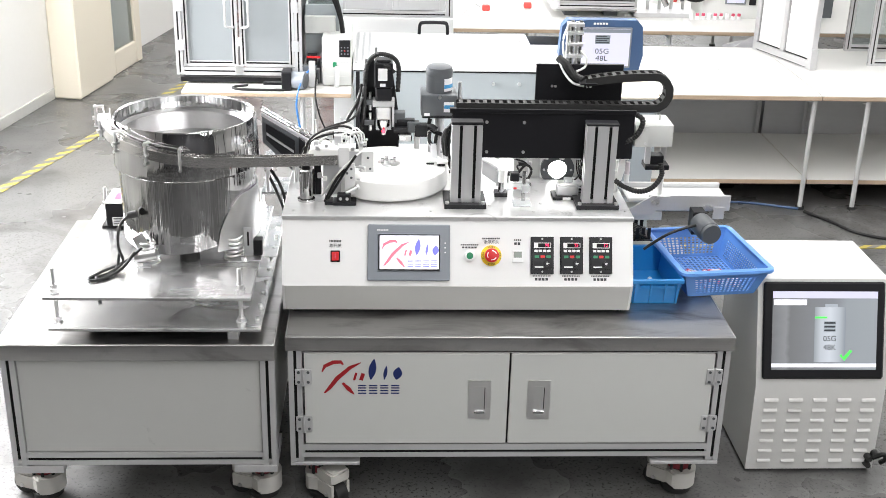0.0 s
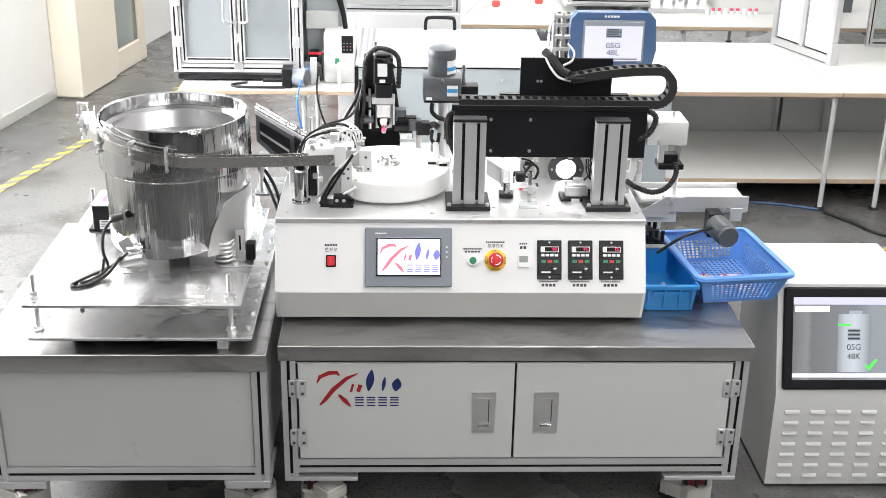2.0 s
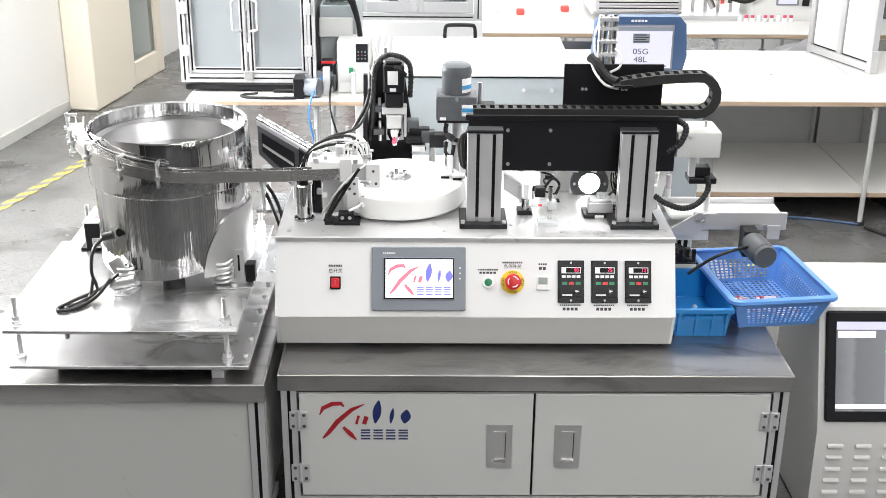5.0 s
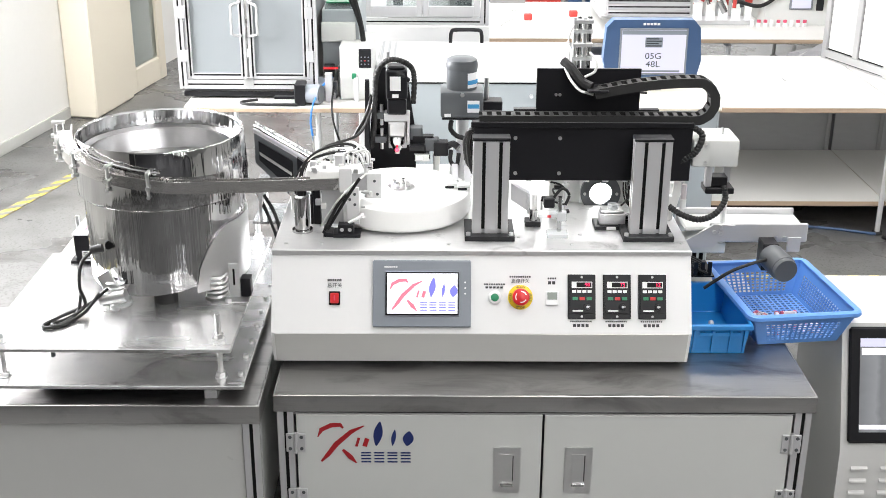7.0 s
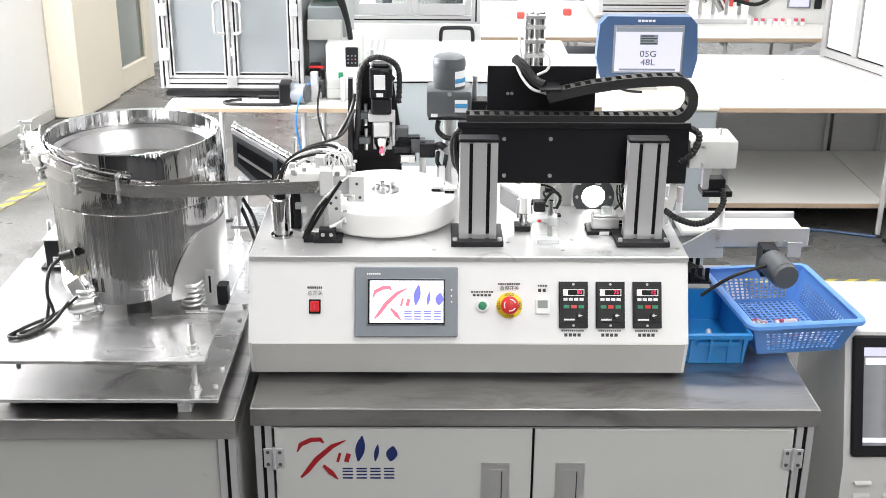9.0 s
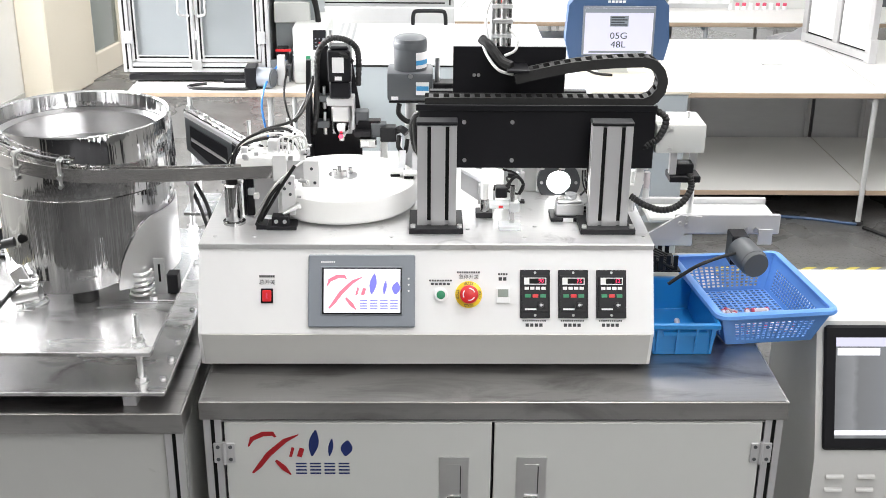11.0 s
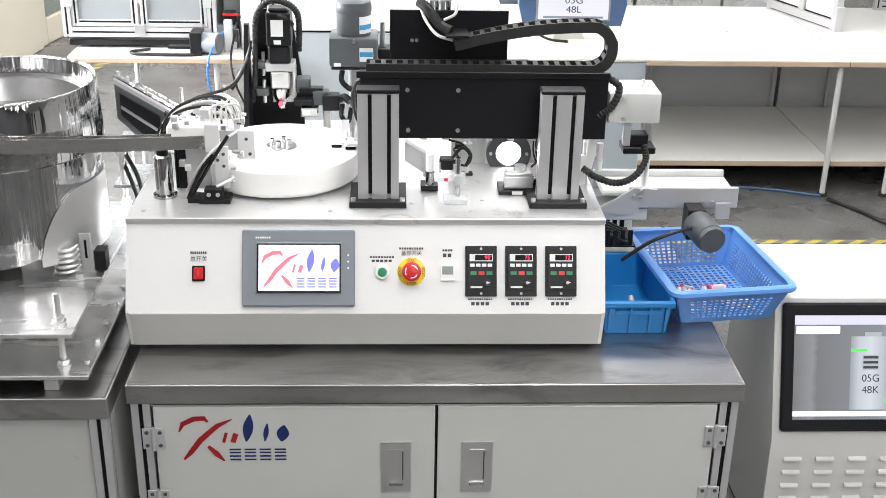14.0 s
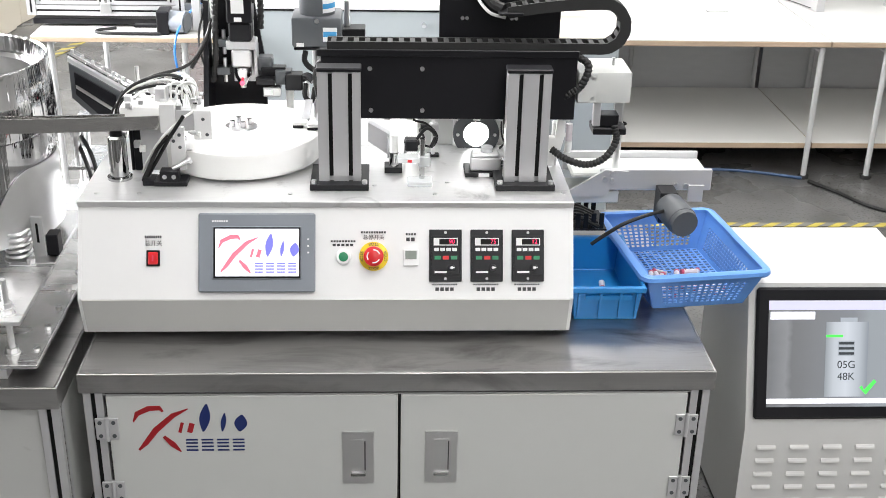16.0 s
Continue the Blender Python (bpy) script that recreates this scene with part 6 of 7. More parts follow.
# outfeed fingers and loose wiring round the vision head
of = thing("outfeed_gripper", (0.62, 2.54, ZP), "white outfeed gripper holding a capped tube", "gripper")
part("back_block", box(0.604, 0.622, 2.535, 2.556, 0.925, 0.985, 0.002), "pom", of)
part("finger", prism([(0.606, 0.925), (0.622, 0.925), (0.630, 0.960), (0.630, 0.998), (0.612, 0.998)], "y", 2.520, 2.5345), "pom", of, "white angled finger")
part("gripper_post", rod((0.612, 2.548, ZP + 0.0003), (0.612, 2.548, 0.925), 0.007, n=12), "satin", of)
part("tube", rod((0.6405, 2.53, 0.945), (0.6405, 2.53, 0.985), 0.0075, n=14), "tubes", of, "pale tube")
part("tube_cap", rod((0.6405, 2.53, 0.918), (0.6405, 2.53, 0.9445), 0.0082, n=14), "pom", of, "white tube cap")
part("tube_clip", box(0.6225, 0.6325, 2.527, 2.534, 0.955, 0.962), "pom", of)
wl = thing("wire_bundle", (0.50, 2.62, ZP), "loose black wires beside the ring light", "cable")
for k in range(4):
    part("wire", hose([(0.496 + 0.006 * k, 2.62, 1.004), (0.495 + 0.006 * k, 2.62, 0.962), (0.496 + 0.007 * k, 2.62, 0.931), (0.505 + 0.005 * k, 2.62, 0.904), (0.522, 2.62, ZP + 0.003)], 0.0022), "cable", wl)
sl2 = thing("sensor_lead", (0.30, 2.56, ZP), "black sensor lead looping down from the beam", "cable")
part("lead", hose([(0.262, 2.56, 1.004), (0.288, 2.56, 0.982), (0.318, 2.56, 0.972), (0.342, 2.56, 0.944), (0.331, 2.56, 0.918), (0.300, 2.56, 0.925)], 0.0028), "cable", sl2)
part("connector", rod((0.268, 2.56, 0.934), (0.300, 2.56, 0.925), 0.008, n=12), "black", sl2)
part("connector_post", rod((0.270, 2.56, ZP + 0.0003), (0.270, 2.56, 0.930), 0.004, n=10), "satin", sl2)

# ---- industrial computer case ----
BAY = "computer"
pc = thing("industrial_computer", (1.30, 2.5, 0.0), "white floor-standing computer case with lit slanted screen", "computer")
CP = [(2.292, 0.012), (2.300, 0.318), (2.412, 0.640), (2.735, 0.640), (2.735, 0.012)]
part("case_body", prism(CP, "x", 1.092, 1.515), "pcgrey", pc, "off-white powder coated case")
part("plinth", box(1.105, 1.50, 2.31, 2.72, 0.0, 0.0118), "rubber", pc)
SU = Vector((0, 0.112, 0.322)).normalized()
SN = Vector((0, -SU.z, SU.y))
CM = Matrix(((1, 0, 0, 0), (0, SU.y, SN.y, 2.300), (0, SU.z, SN.z, 0.318), (0, 0, 0, 1)))


def cbox(x0, x1, v0, v1, w0, w1, bev=0.0, bm=None):
    b = box(x0, x1, v0, v1, w0, w1, bev)
    bmesh.ops.transform(b, matrix=CM, verts=b.verts)
    return b


part("bezel", cbox(1.108, 1.500, 0.022, 0.332, 0.0004, 0.012, 0.006), "black", pc, "black screen bezel")
scn = part("screen", cbox(1.136, 1.474, 0.052, 0.302, 0.0118, 0.0128), "monitor", pc, "lit monitor screen")
part("menu_bar", cbox(1.136, 1.474, 0.280, 0.302, 0.0130, 0.0134), "screenlav", scn)
part("title_field", cbox(1.140, 1.245, 0.258, 0.276, 0.0130, 0.0134), "screen", scn)
part("task_bar", cbox(1.136, 1.474, 0.060, 0.072, 0.0130, 0.0134), "screen", scn)
part("tube_image", cbox(1.272, 1.372, 0.076, 0.252, 0.0130, 0.0134), "tubepicture", scn, "picture of a pale tube")
part("tube_neck", cbox(1.305, 1.345, 0.2522, 0.262, 0.0130, 0.0134), "tubeedge", scn)
part("code_patch", cbox(1.301, 1.341, 0.172, 0.208, 0.0136, 0.0139), "tubeedge", scn)
for i in range(3):
    part("code_bar", cbox(1.303, 1.339, 0.175 + 0.012 * i, 0.181 + 0.012 * i, 0.0140, 0.0142), "screenink", scn)
lettering("lettering", "05G", 0.025, CM @ Matrix.Translation((1.322, 0.151, 0.0137)), "screenink", scn)
lettering("lettering", "48K", 0.025, CM @ Matrix.Translation((1.322, 0.123, 0.0137)), "screenink", scn)
part("green_bar", cbox(1.272, 1.312, 0.216, 0.222, 0.0136, 0.0139), "screengreen", scn)
ck = ribbon([(1.358, 0.100, 0.004), (1.368, 0.086, 0.006), (1.392, 0.114, 0.004)], lambda u, v, w: tuple(CM @ Vector((u, v, 0.0137 + w))), 0.0004)
part("check_mark", ck, "screengreen", scn, "green tick")
louvre = prism([(0.0, 0.0), (-0.007, 0.001), (-0.005, 0.005), (-0.001, 0.009), (0.0, 0.0095)], "x", -0.022, 0.022)
bmesh.ops.recalc_face_normals(louvre, faces=louvre.faces)
louvre_mesh = bpy.data.meshes.new("louvre")
louvre.to_mesh(louvre_mesh)
louvre.free()
louvre_mesh.materials.append(M["pcgrey"])
for r in range(7):
    for c in range(5):
        lx, lz = 1.148 + 0.079 * c, 0.040 + 0.037 * r
        ob = new("louvre", louvre_mesh)
        ob.parent = pc
        ob.location = BAYS[BAY] @ Vector((lx, 2.2915 + 0.008 * (lz - 0.012) / 0.306, lz)) - OFF[pc]
for gx, gz in ((1.492, 0.060), (1.512, 0.072), (1.490, 0.036)):
    part("cable_gland", rod((gx, 2.293, gz), (gx, 2.268, gz), 0.012, 0.009, 14), "rubber", pc)
part("gland_loop", hose([(1.50, 2.27, 0.066), (1.53, 2.26, 0.085), (1.545, 2.27, 0.06), (1.54, 2.29, 0.035)], 0.008), "cable", pc)

# ---- background benches ----
def bench(x0, x1, y0, y1, z, legs, shelf, lab, rear_only=(), foot=0.0):
    b = thing("workbench", ((x0 + x1) / 2, (y0 + y1) / 2, 0), lab, "workbench", group="workbenches")
    part("top", box(x0, x1, y0 + 0.003, y1, z - 0.004, z, 0.001), "laminate", b, "white laminate top")
    part("top_core", box(x0, x1, y0, y1, z - 0.026, z - 0.0045, 0.002), "ply", b, "raw plywood edge")
    # unseen white sheet added to bounce light onto the shelf
    part("underside", box(x0 + 0.01, x1 - 0.01, y0 + 0.012, y1 - 0.01, z - 0.0292, z - 0.0263), "laminate", b)
    for lx in legs:
        for ly in ((y0 + 0.05, y1 - 0.25) if lx not in rear_only else (y1 - 0.25,)):
            part("leg", rod((lx, ly, foot), (lx, ly, z - 0.0294), 0.0145, n=16), "pipe", b)
            part("leg_foot", rod((lx, ly, foot), (lx, ly, foot + 0.015), 0.028, n=16), "rubber", b)
        part("cross_bar", rod((lx, y0 + (0.05 if lx not in rear_only else 0.6), z - 0.05), (lx, y1 - 0.25, z - 0.05), 0.014, n=12), "pipe", b)
    if shelf:
        if y0 < 6:
            part("back_panel", box(x0 + 0.02, x1 - 0.02, y1 - 0.205, y1 - 0.198, shelf - 0.02, z - 0.0296), "backboard", b, "grey sheet back panel")
        part("shelf", box(x0, x1, y0 + 0.075, y1 - 0.28, shelf - 0.004, shelf, 0.001), "laminate", b, "pale lower shelf board")
        part("shelf_core", box(x0, x1, y0 + 0.073, y1 - 0.278, shelf - 0.026, shelf - 0.0045), "ply", b)
    return b


BAY = "bench"
bench(0.72, 2.42, 5.02, 6.50, 0.645, (1.15, 1.67, 2.395), 0.165, "white workbench with plywood edge and lower shelf", (1.67,))
bench(2.425, 5.2, 5.02, 6.50, 0.645, (2.72, 3.9, 5.0), 0.165, "white workbench with plywood edge and lower shelf")
bench(0.0, 4.6, 7.0, 8.6, 0.66, (0.3, 1.9, 3.2, 4.4), 0, "far white workbench with plywood edge")
bench(-0.8, 5.0, 9.6, 10.6, 0.75, (-0.6, 1.2, 3.0, 4.6), 0.35, "distant white workbench with crates below")
BAY = "cabinets"
bench(-1.29, -0.345, 4.94, 6.2, 0.633, (-1.22, -0.62), 0, "white workbench carrying a grey cabinet", foot=-0.366)

# floor-standing white cabinet with flat lid
wc = thing("lidded_cabinet", (0.17, 5.6, 0), "long pale grey cabinet with white lid", "cabinet")
part("body", box(-0.335, 0.74, 5.08, 5.84, -0.36, 0.722, 0.004), "bluegrey", wc)
part("lid_seam", box(-0.333, 0.738, 5.078, 5.83, 0.7223, 0.730), "slot", wc)
part("lid", box(-0.338, 0.743, 5.068, 5.85, 0.7303, 0.765, 0.005), "white", wc, "white flat lid")
for i in range(3):
    part("lid_rib", box(-0.325 + 0.035 * i, -0.312 + 0.035 * i, 5.10, 5.82, 0.7653, 0.771), "alu", wc)
    part("lid_rib", box(0.65 + 0.03 * i, 0.662 + 0.03 * i, 5.10, 5.82, 0.7653, 0.771), "alu", wc)
for bx in (0.09, 0.47, 0.62):
    part("knob", rod((bx, 5.062, 0.66), (bx, 5.0795, 0.66), 0.010, n=12), "satin", wc)
hnd = bmesh.new()
hose([(0.06, 5.79, 0.7715), (0.065, 5.79, 0.83), (0.09, 5.79, 0.845), (0.21, 5.79, 0.845), (0.235, 5.79, 0.83), (0.24, 5.79, 0.7715)], 0.011, 8, hnd)
part("handle", hnd, "black", wc, "black bow handle")

dv = thing("drive_cabinet", (-0.425, 5.2, 0.633), "white control box with small black keypad", "control box")
part("case", box(-0.512, -0.345, 5.09, 5.45, 0.6332, 0.908, 0.004), "panelgrey", dv)
part("keypad", box(-0.415, -0.352, 5.084, 5.0898, 0.800, 0.898, 0.003), "black", dv, "black drive keypad")
for r in range(3):
    for c in range(3):
        part("key", box(-0.405 + 0.018 * c, -0.398 + 0.018 * c, 5.081, 5.0838, 0.817 + 0.018 * r, 0.823 + 0.018 * r), "red" if (r, c) == (1, 1) else "bezel", dv)
part("green_switch", box(-0.452, -0.430, 5.083, 5.0898, 0.742, 0.772, 0.002), "green", dv, "green rocker switch")
part("print_bar", box(-0.41, -0.36, 5.0885, 5.0898, 0.764, 0.772), "pipe", dv)
part("print_bar", box(-0.465, -0.42, 5.0885, 5.0898, 0.784, 0.790), "pipe", dv)
part("lower_panel", box(-0.510, -0.347, 5.086, 5.0897, 0.640, 0.69), "panelgrey", dv)

# pneumatic unit and roller drive beside it
pn = thing("air_unit", (-0.58, 5.15, 0.633), "small air regulator with blue hose", "air regulator")
part("body", box(-0.60, -0.545, 5.12, 5.18, 0.74, 0.80, 0.004), "black", pn)
part("red_band", box(-0.602, -0.525, 5.115, 5.12, 0.785, 0.797), "red", pn)
part("bowl", rod((-0.565, 5.15, 0.665), (-0.565, 5.15, 0.74), 0.022, n=16), "acrylic", pn)
part("stand", box(-0.62, -0.54, 5.10, 5.20, 0.6332, 0.664, 0.003), "alu", pn)
part("blue_hose", hose([(-0.555, 5.11, 0.745), (-0.60, 5.04, 0.715), (-0.635, 4.93, 0.66), (-0.648, 4.90, 0.58), (-0.64, 4.895, 0.50), (-0.625, 4.90, 0.42)], 0.0055), "bluehose", pn, "blue air hose")
part("grey_hose", hose([(-0.545, 5.10, 0.70), (-0.545, 4.97, 0.66), (-0.54, 4.91, 0.60), (-0.515, 4.90, 0.50), (-0.48, 4.90, 0.42)], 0.005), "cable", pn)
BAYS["drive"] = BAYS["cabinets"] @ Matrix.Translation((0.02, -0.08, 0))
BAY = "drive"
rd = thing("roller_drive", (-0.70, 5.1, 0.633), "dark clamp drive with round grey motor", "motor")
part("motor", rod((-0.70, 5.10, 0.685), (-0.625, 5.08, 0.685), 0.048, n=24), "bezel", rd)
part("motor_face", rod((-0.625, 5.08, 0.685), (-0.618, 5.078, 0.685), 0.043, n=24), "darkgrey", rd)
part("mount", box(-0.755, -0.70, 5.05, 5.15, 0.6332, 0.74, 0.004), "black", rd)
part("clamp", box(-0.86, -0.756, 5.07, 5.10, 0.66, 0.675, 0.003), "black", rd)
part("lead", hose([(-0.74, 5.04, 0.642), (-0.85, 5.04, 0.642), (-1.0, 5.05, 0.642), (-1.03, 5.09, 0.642), (-0.95, 5.12, 0.645)], 0.007), "cable", rd)

# tall grey cabinet on the bench
BAY = "tall"
tc = thing("tall_cabinet", (-1.10, 5.7, 0.633), "tall pale grey two-door aluminium framed cabinet", "cabinet")
slotted_post(tc, -1.455, -1.415, 5.32, 5.36, 0.690, 2.0, (0.5,), -1)
slotted_post(tc, -0.785, -0.745, 5.32, 5.36, 0.690, 2.0, (0.5,), 1)
slotted_rail(tc, -1.415, -0.785, 5.322, 5.36, 0.690, 0.735)
# black bar stands for the shaded gap between cabinet and bench
part("base_rail", box(-1.44, -0.76, 5.34, 5.40, 0.645, 0.672, 0.003), "black", tc)
part("plinth", box(-1.43, -0.77, 5.42, 6.0, 0.6335, 0.6898), "darkgrey", tc)
part("side_panel", box(-0.768, -0.760, 5.36, 6.1, 0.69, 2.0), "cabinetgrey", tc)
part("side_panel", box(-1.440, -1.432, 5.36, 6.1, 0.69, 2.0), "cabinetgrey", tc)
for x0, x1, hx in ((-1.412, -1.106, -1.140), (-1.094, -0.788, -1.060)):
    d = part("door", box(x0 + 0.03, x1 - 0.03, 5.335, 5.345, 0.77, 1.97), "cabinetgrey", tc, "pale blue-grey door panel")
    slotted_post(d, x0, x0 + 0.03, 5.325, 5.355, 0.74, 2.0, (0.6,), None, "stile")
    slotted_post(d, x1 - 0.03, x1, 5.325, 5.355, 0.74, 2.0, (0.4,), None, "stile")
    slotted_rail(d, x0 + 0.03, x1 - 0.03, 5.325, 5.355, 0.74, 0.77, 0.7, "door_rail")
    sgn = -1 if hx < -1.1 else 1
    hz0, hz1 = 0.965, 1.135
    part("handle", hose([(hx + 0.012 * -sgn, 5.325, hz0), (hx + 0.012 * -sgn, 5.300, hz0 + 0.002), (hx + 0.022 * sgn, 5.285, hz0 + 0.014), (hx + 0.024 * sgn, 5.282, hz0 + 0.05), (hx + 0.024 * sgn, 5.282, hz1 - 0.05), (hx + 0.022 * sgn, 5.285, hz1 - 0.014), (hx + 0.012 * -sgn, 5.300, hz1 - 0.002), (hx + 0.012 * -sgn, 5.325, hz1)], 0.0065, 8), "pipe", d, "grey bow handle")
for hx in (-1.418, -0.782):
    for hz in (0.86, 1.08):
        part("hinge", box(hx - 0.02, hx + 0.02, 5.314, 5.3195, hz - 0.03, hz + 0.03, 0.002), "alu", tc)
part("latch", box(-1.125, -1.075, 5.314, 5.3245, 0.70, 0.75, 0.002), "satin", tc)

gb = thing("guarded_machine", (-0.66, 5.8, 0.633), "grey sheet-metal guard with bench vise bracket", "machine guard")
part("sheet_guard", box(-0.735, -0.54, 5.50, 6.05, 0.635, 1.06, 0.004), "bluegrey", gb)
part("guard_top", box(-0.72, -0.56, 5.52, 6.0, 1.0605, 1.075), "glass", gb)
part("brace", rod((-0.71, 5.47, 0.70), (-0.63, 5.47, 0.79), 0.008, n=8), "alu", gb)
part("cable", hose([(-0.57, 5.48, 1.22), (-0.56, 5.47, 1.12), (-0.535, 5.46, 1.02), (-0.52, 5.46, 0.92), (-0.515, 5.46, 0.80)], 0.014, 8), "cable", gb)
part("cable", hose([(-0.60, 5.49, 1.20), (-0.585, 5.47, 1.13), (-0.555, 5.46, 1.06), (-0.53, 5.455, 0.98)], 0.010, 8), "cable", gb)

rg = random.Random(12)
for i in range(22):
    gx, gy, gz = rg.uniform(-0.735, -0.53), rg.uniform(5.30, 5.46), 0.6335
    gw, gh = rg.uniform(0.008, 0.024), rg.uniform(0.02, 0.15)
    if i % 3 == 0:
        part("fitting", rod((gx, gy, gz), (gx, gy, gz + gh), gw * 0.6, n=10), rg.choice(("satin", "black", "alu")), gb)
    else:
        part("fitting", box(gx - gw, gx + gw, gy - gw, gy + gw, gz, gz + gh, 0.002), rg.choice(("satin", "darkgrey", "alu", "white", "cabinetgrey")), gb)
part("drip_lip", box(-0.737, -0.56, 5.47, 5.4995, 0.90, 1.0, 0.003), "panelgrey", gb, "pale folded lip")
part("green_mat", box(-0.72, -0.58, 5.6, 5.9, 1.0755, 1.083), "green", gb, "green cutting pad")

BAY = "cabinets"
# glazed enclosure behind the lidded cabinet
ge = thing("glazed_enclosure", (-0.16, 6.5, 0.0), "aluminium framed glazed machine enclosure", "enclosure")
part("plinth", box(-0.50, 0.30, 6.15, 7.05, -0.366, 0.79, 0.004), "white", ge)
slotted_post(ge, -0.505, -0.455, 6.16, 6.21, 0.791, 2.0, (0.5,), -1)
slotted_post(ge, 0.245, 0.295, 6.16, 6.21, 0.791, 2.0, (0.5,), 1)
slotted_rail(ge, -0.455, 0.245, 6.162, 6.21, 0.791, 0.835)
for x0, x1 in ((-0.45, -0.107), (-0.103, 0.24)):
    d = part("glass_door", box(x0 + 0.035, x1 - 0.035, 6.175, 6.181, 0.905, 1.95), "glass", ge, "clear glazed door")
    part("door_frame", box(x0, x0 + 0.035, 6.165, 6.19, 0.84, 2.0, 0.002), "alu", d)
    part("door_frame", box(x1 - 0.035, x1, 6.165, 6.19, 0.84, 2.0, 0.002), "alu", d)
    part("door_frame", box(x0 + 0.035, x1 - 0.035, 6.165, 6.19, 0.84, 0.905, 0.002), "alu", d)
    part("door_knob", rod(((x1 - 0.018) if x0 < -0.2 else (x0 + 0.018), 6.145, 1.0), ((x1 - 0.018) if x0 < -0.2 else (x0 + 0.018), 6.1645, 1.0), 0.010, n=12), "satin", d)
im = thing("inner_mechanism", (-0.2, 6.55, 0.79), "dark mechanism behind glass", "machine")
rm = random.Random(8)
for i in range(16):
    mx, my = rm.uniform(-0.36, 0.15), rm.uniform(6.35, 6.8)
    w, h = rm.uniform(0.02, 0.07), rm.uniform(0.12, 0.5)
    part("column" if h > 0.25 else "block", box(mx - w, mx + w, my - w, my + w, 0.7905, 0.79 + h, 0.004), rm.choice(("darkgrey", "alu", "black", "satin", "white")), im)
part("screen_film", box(0.305, 0.52, 6.30, 6.31, 0.9, 1.5), "film", ge)
part("cable_tangle", hose([(0.33, 6.12, 0.80), (0.38, 6.1, 0.86), (0.44, 6.1, 0.90), (0.47, 6.1, 0.86), (0.40, 6.1, 0.83), (0.36, 6.1, 0.80)], 0.004), "whitecable", ge)

# marking printer on its pedestal
BAY = "printer"
pr = thing("marking_printer", (0.86, 3.75, 0.0), "pedestal printer greyed for shade, with blue-framed touch screen", "printer")
# blue-grey body colour stands for the shade the pedestal sits in
part("pedestal", box(0.70, 1.035, 3.52, 3.98, -0.451, 0.908, 0.006), "bluegrey", pr)
part("top_cover", box(0.695, 1.04, 3.515, 3.985, 0.9085, 0.924, 0.004), "cream", pr, "pale cream top cover")
part("pedestal_foot", box(0.72, 1.02, 3.54, 3.96, -0.4627, -0.4512), "rubber", pr)
sd = part("screen_stand", prism([(0.755, 0.9243), (0.865, 0.9243), (0.845, 1.01), (0.775, 1.01)], "y", 3.755, 3.80), "panelgrey", pr)
sr = part("screen_shell", prism([(0.650, 0.98), (0.985, 0.98), (1.000, 1.06), (0.990, 1.20), (0.965, 1.232), (0.665, 1.232), (0.640, 1.20), (0.632, 1.06)], "y", 3.735, 3.785), "navy", pr, "dark blue screen shell")
part("screen_bezel", box(0.690, 0.945, 3.7315, 3.7345, 1.0, 1.198, 0.002), "bezel", sr)
ps = part("screen", box(0.698, 0.937, 3.7285, 3.7312, 1.008, 1.190), "screenlav", sr, "lit lavender touch screen")
part("status_bar", box(0.698, 0.937, 3.727, 3.7282, 1.172, 1.190), "screendim", ps)
part("code_patch", box(0.785, 0.85, 3.7272, 3.7283, 1.118, 1.160), "screendim", ps)
for i in range(4):
    part("code_bar", box(0.789, 0.846 - 0.01 * (i % 2), 3.7262, 3.727, 1.122 + 0.010 * i, 1.127 + 0.010 * i), "screenink", ps)
UP = Matrix.Rotation(radians(90), 4, "X")
lettering("lettering", "05G", 0.036, Matrix.Translation((0.818, 3.7276, 1.080)) @ UP, "screenink", ps)
lettering("lettering", "48L", 0.036, Matrix.Translation((0.818, 3.7276, 1.045)) @ UP, "screenink", ps)
part("button_bar", box(0.715, 0.92, 3.7272, 3.7283, 1.012, 1.020), "screendim", ps)
for i in range(5):
    part("print_bar", box(0.775 + 0.013 * i, 0.785 + 0.013 * i, 3.7335, 3.7348, 1.210, 1.219), "label", sr)
part("stand_lead", hose([(0.72, 3.80, 0.93), (0.70, 3.76, 0.945), (0.74, 3.72, 0.932), (0.80, 3.70, 0.93)], 0.005), "cable", pr)

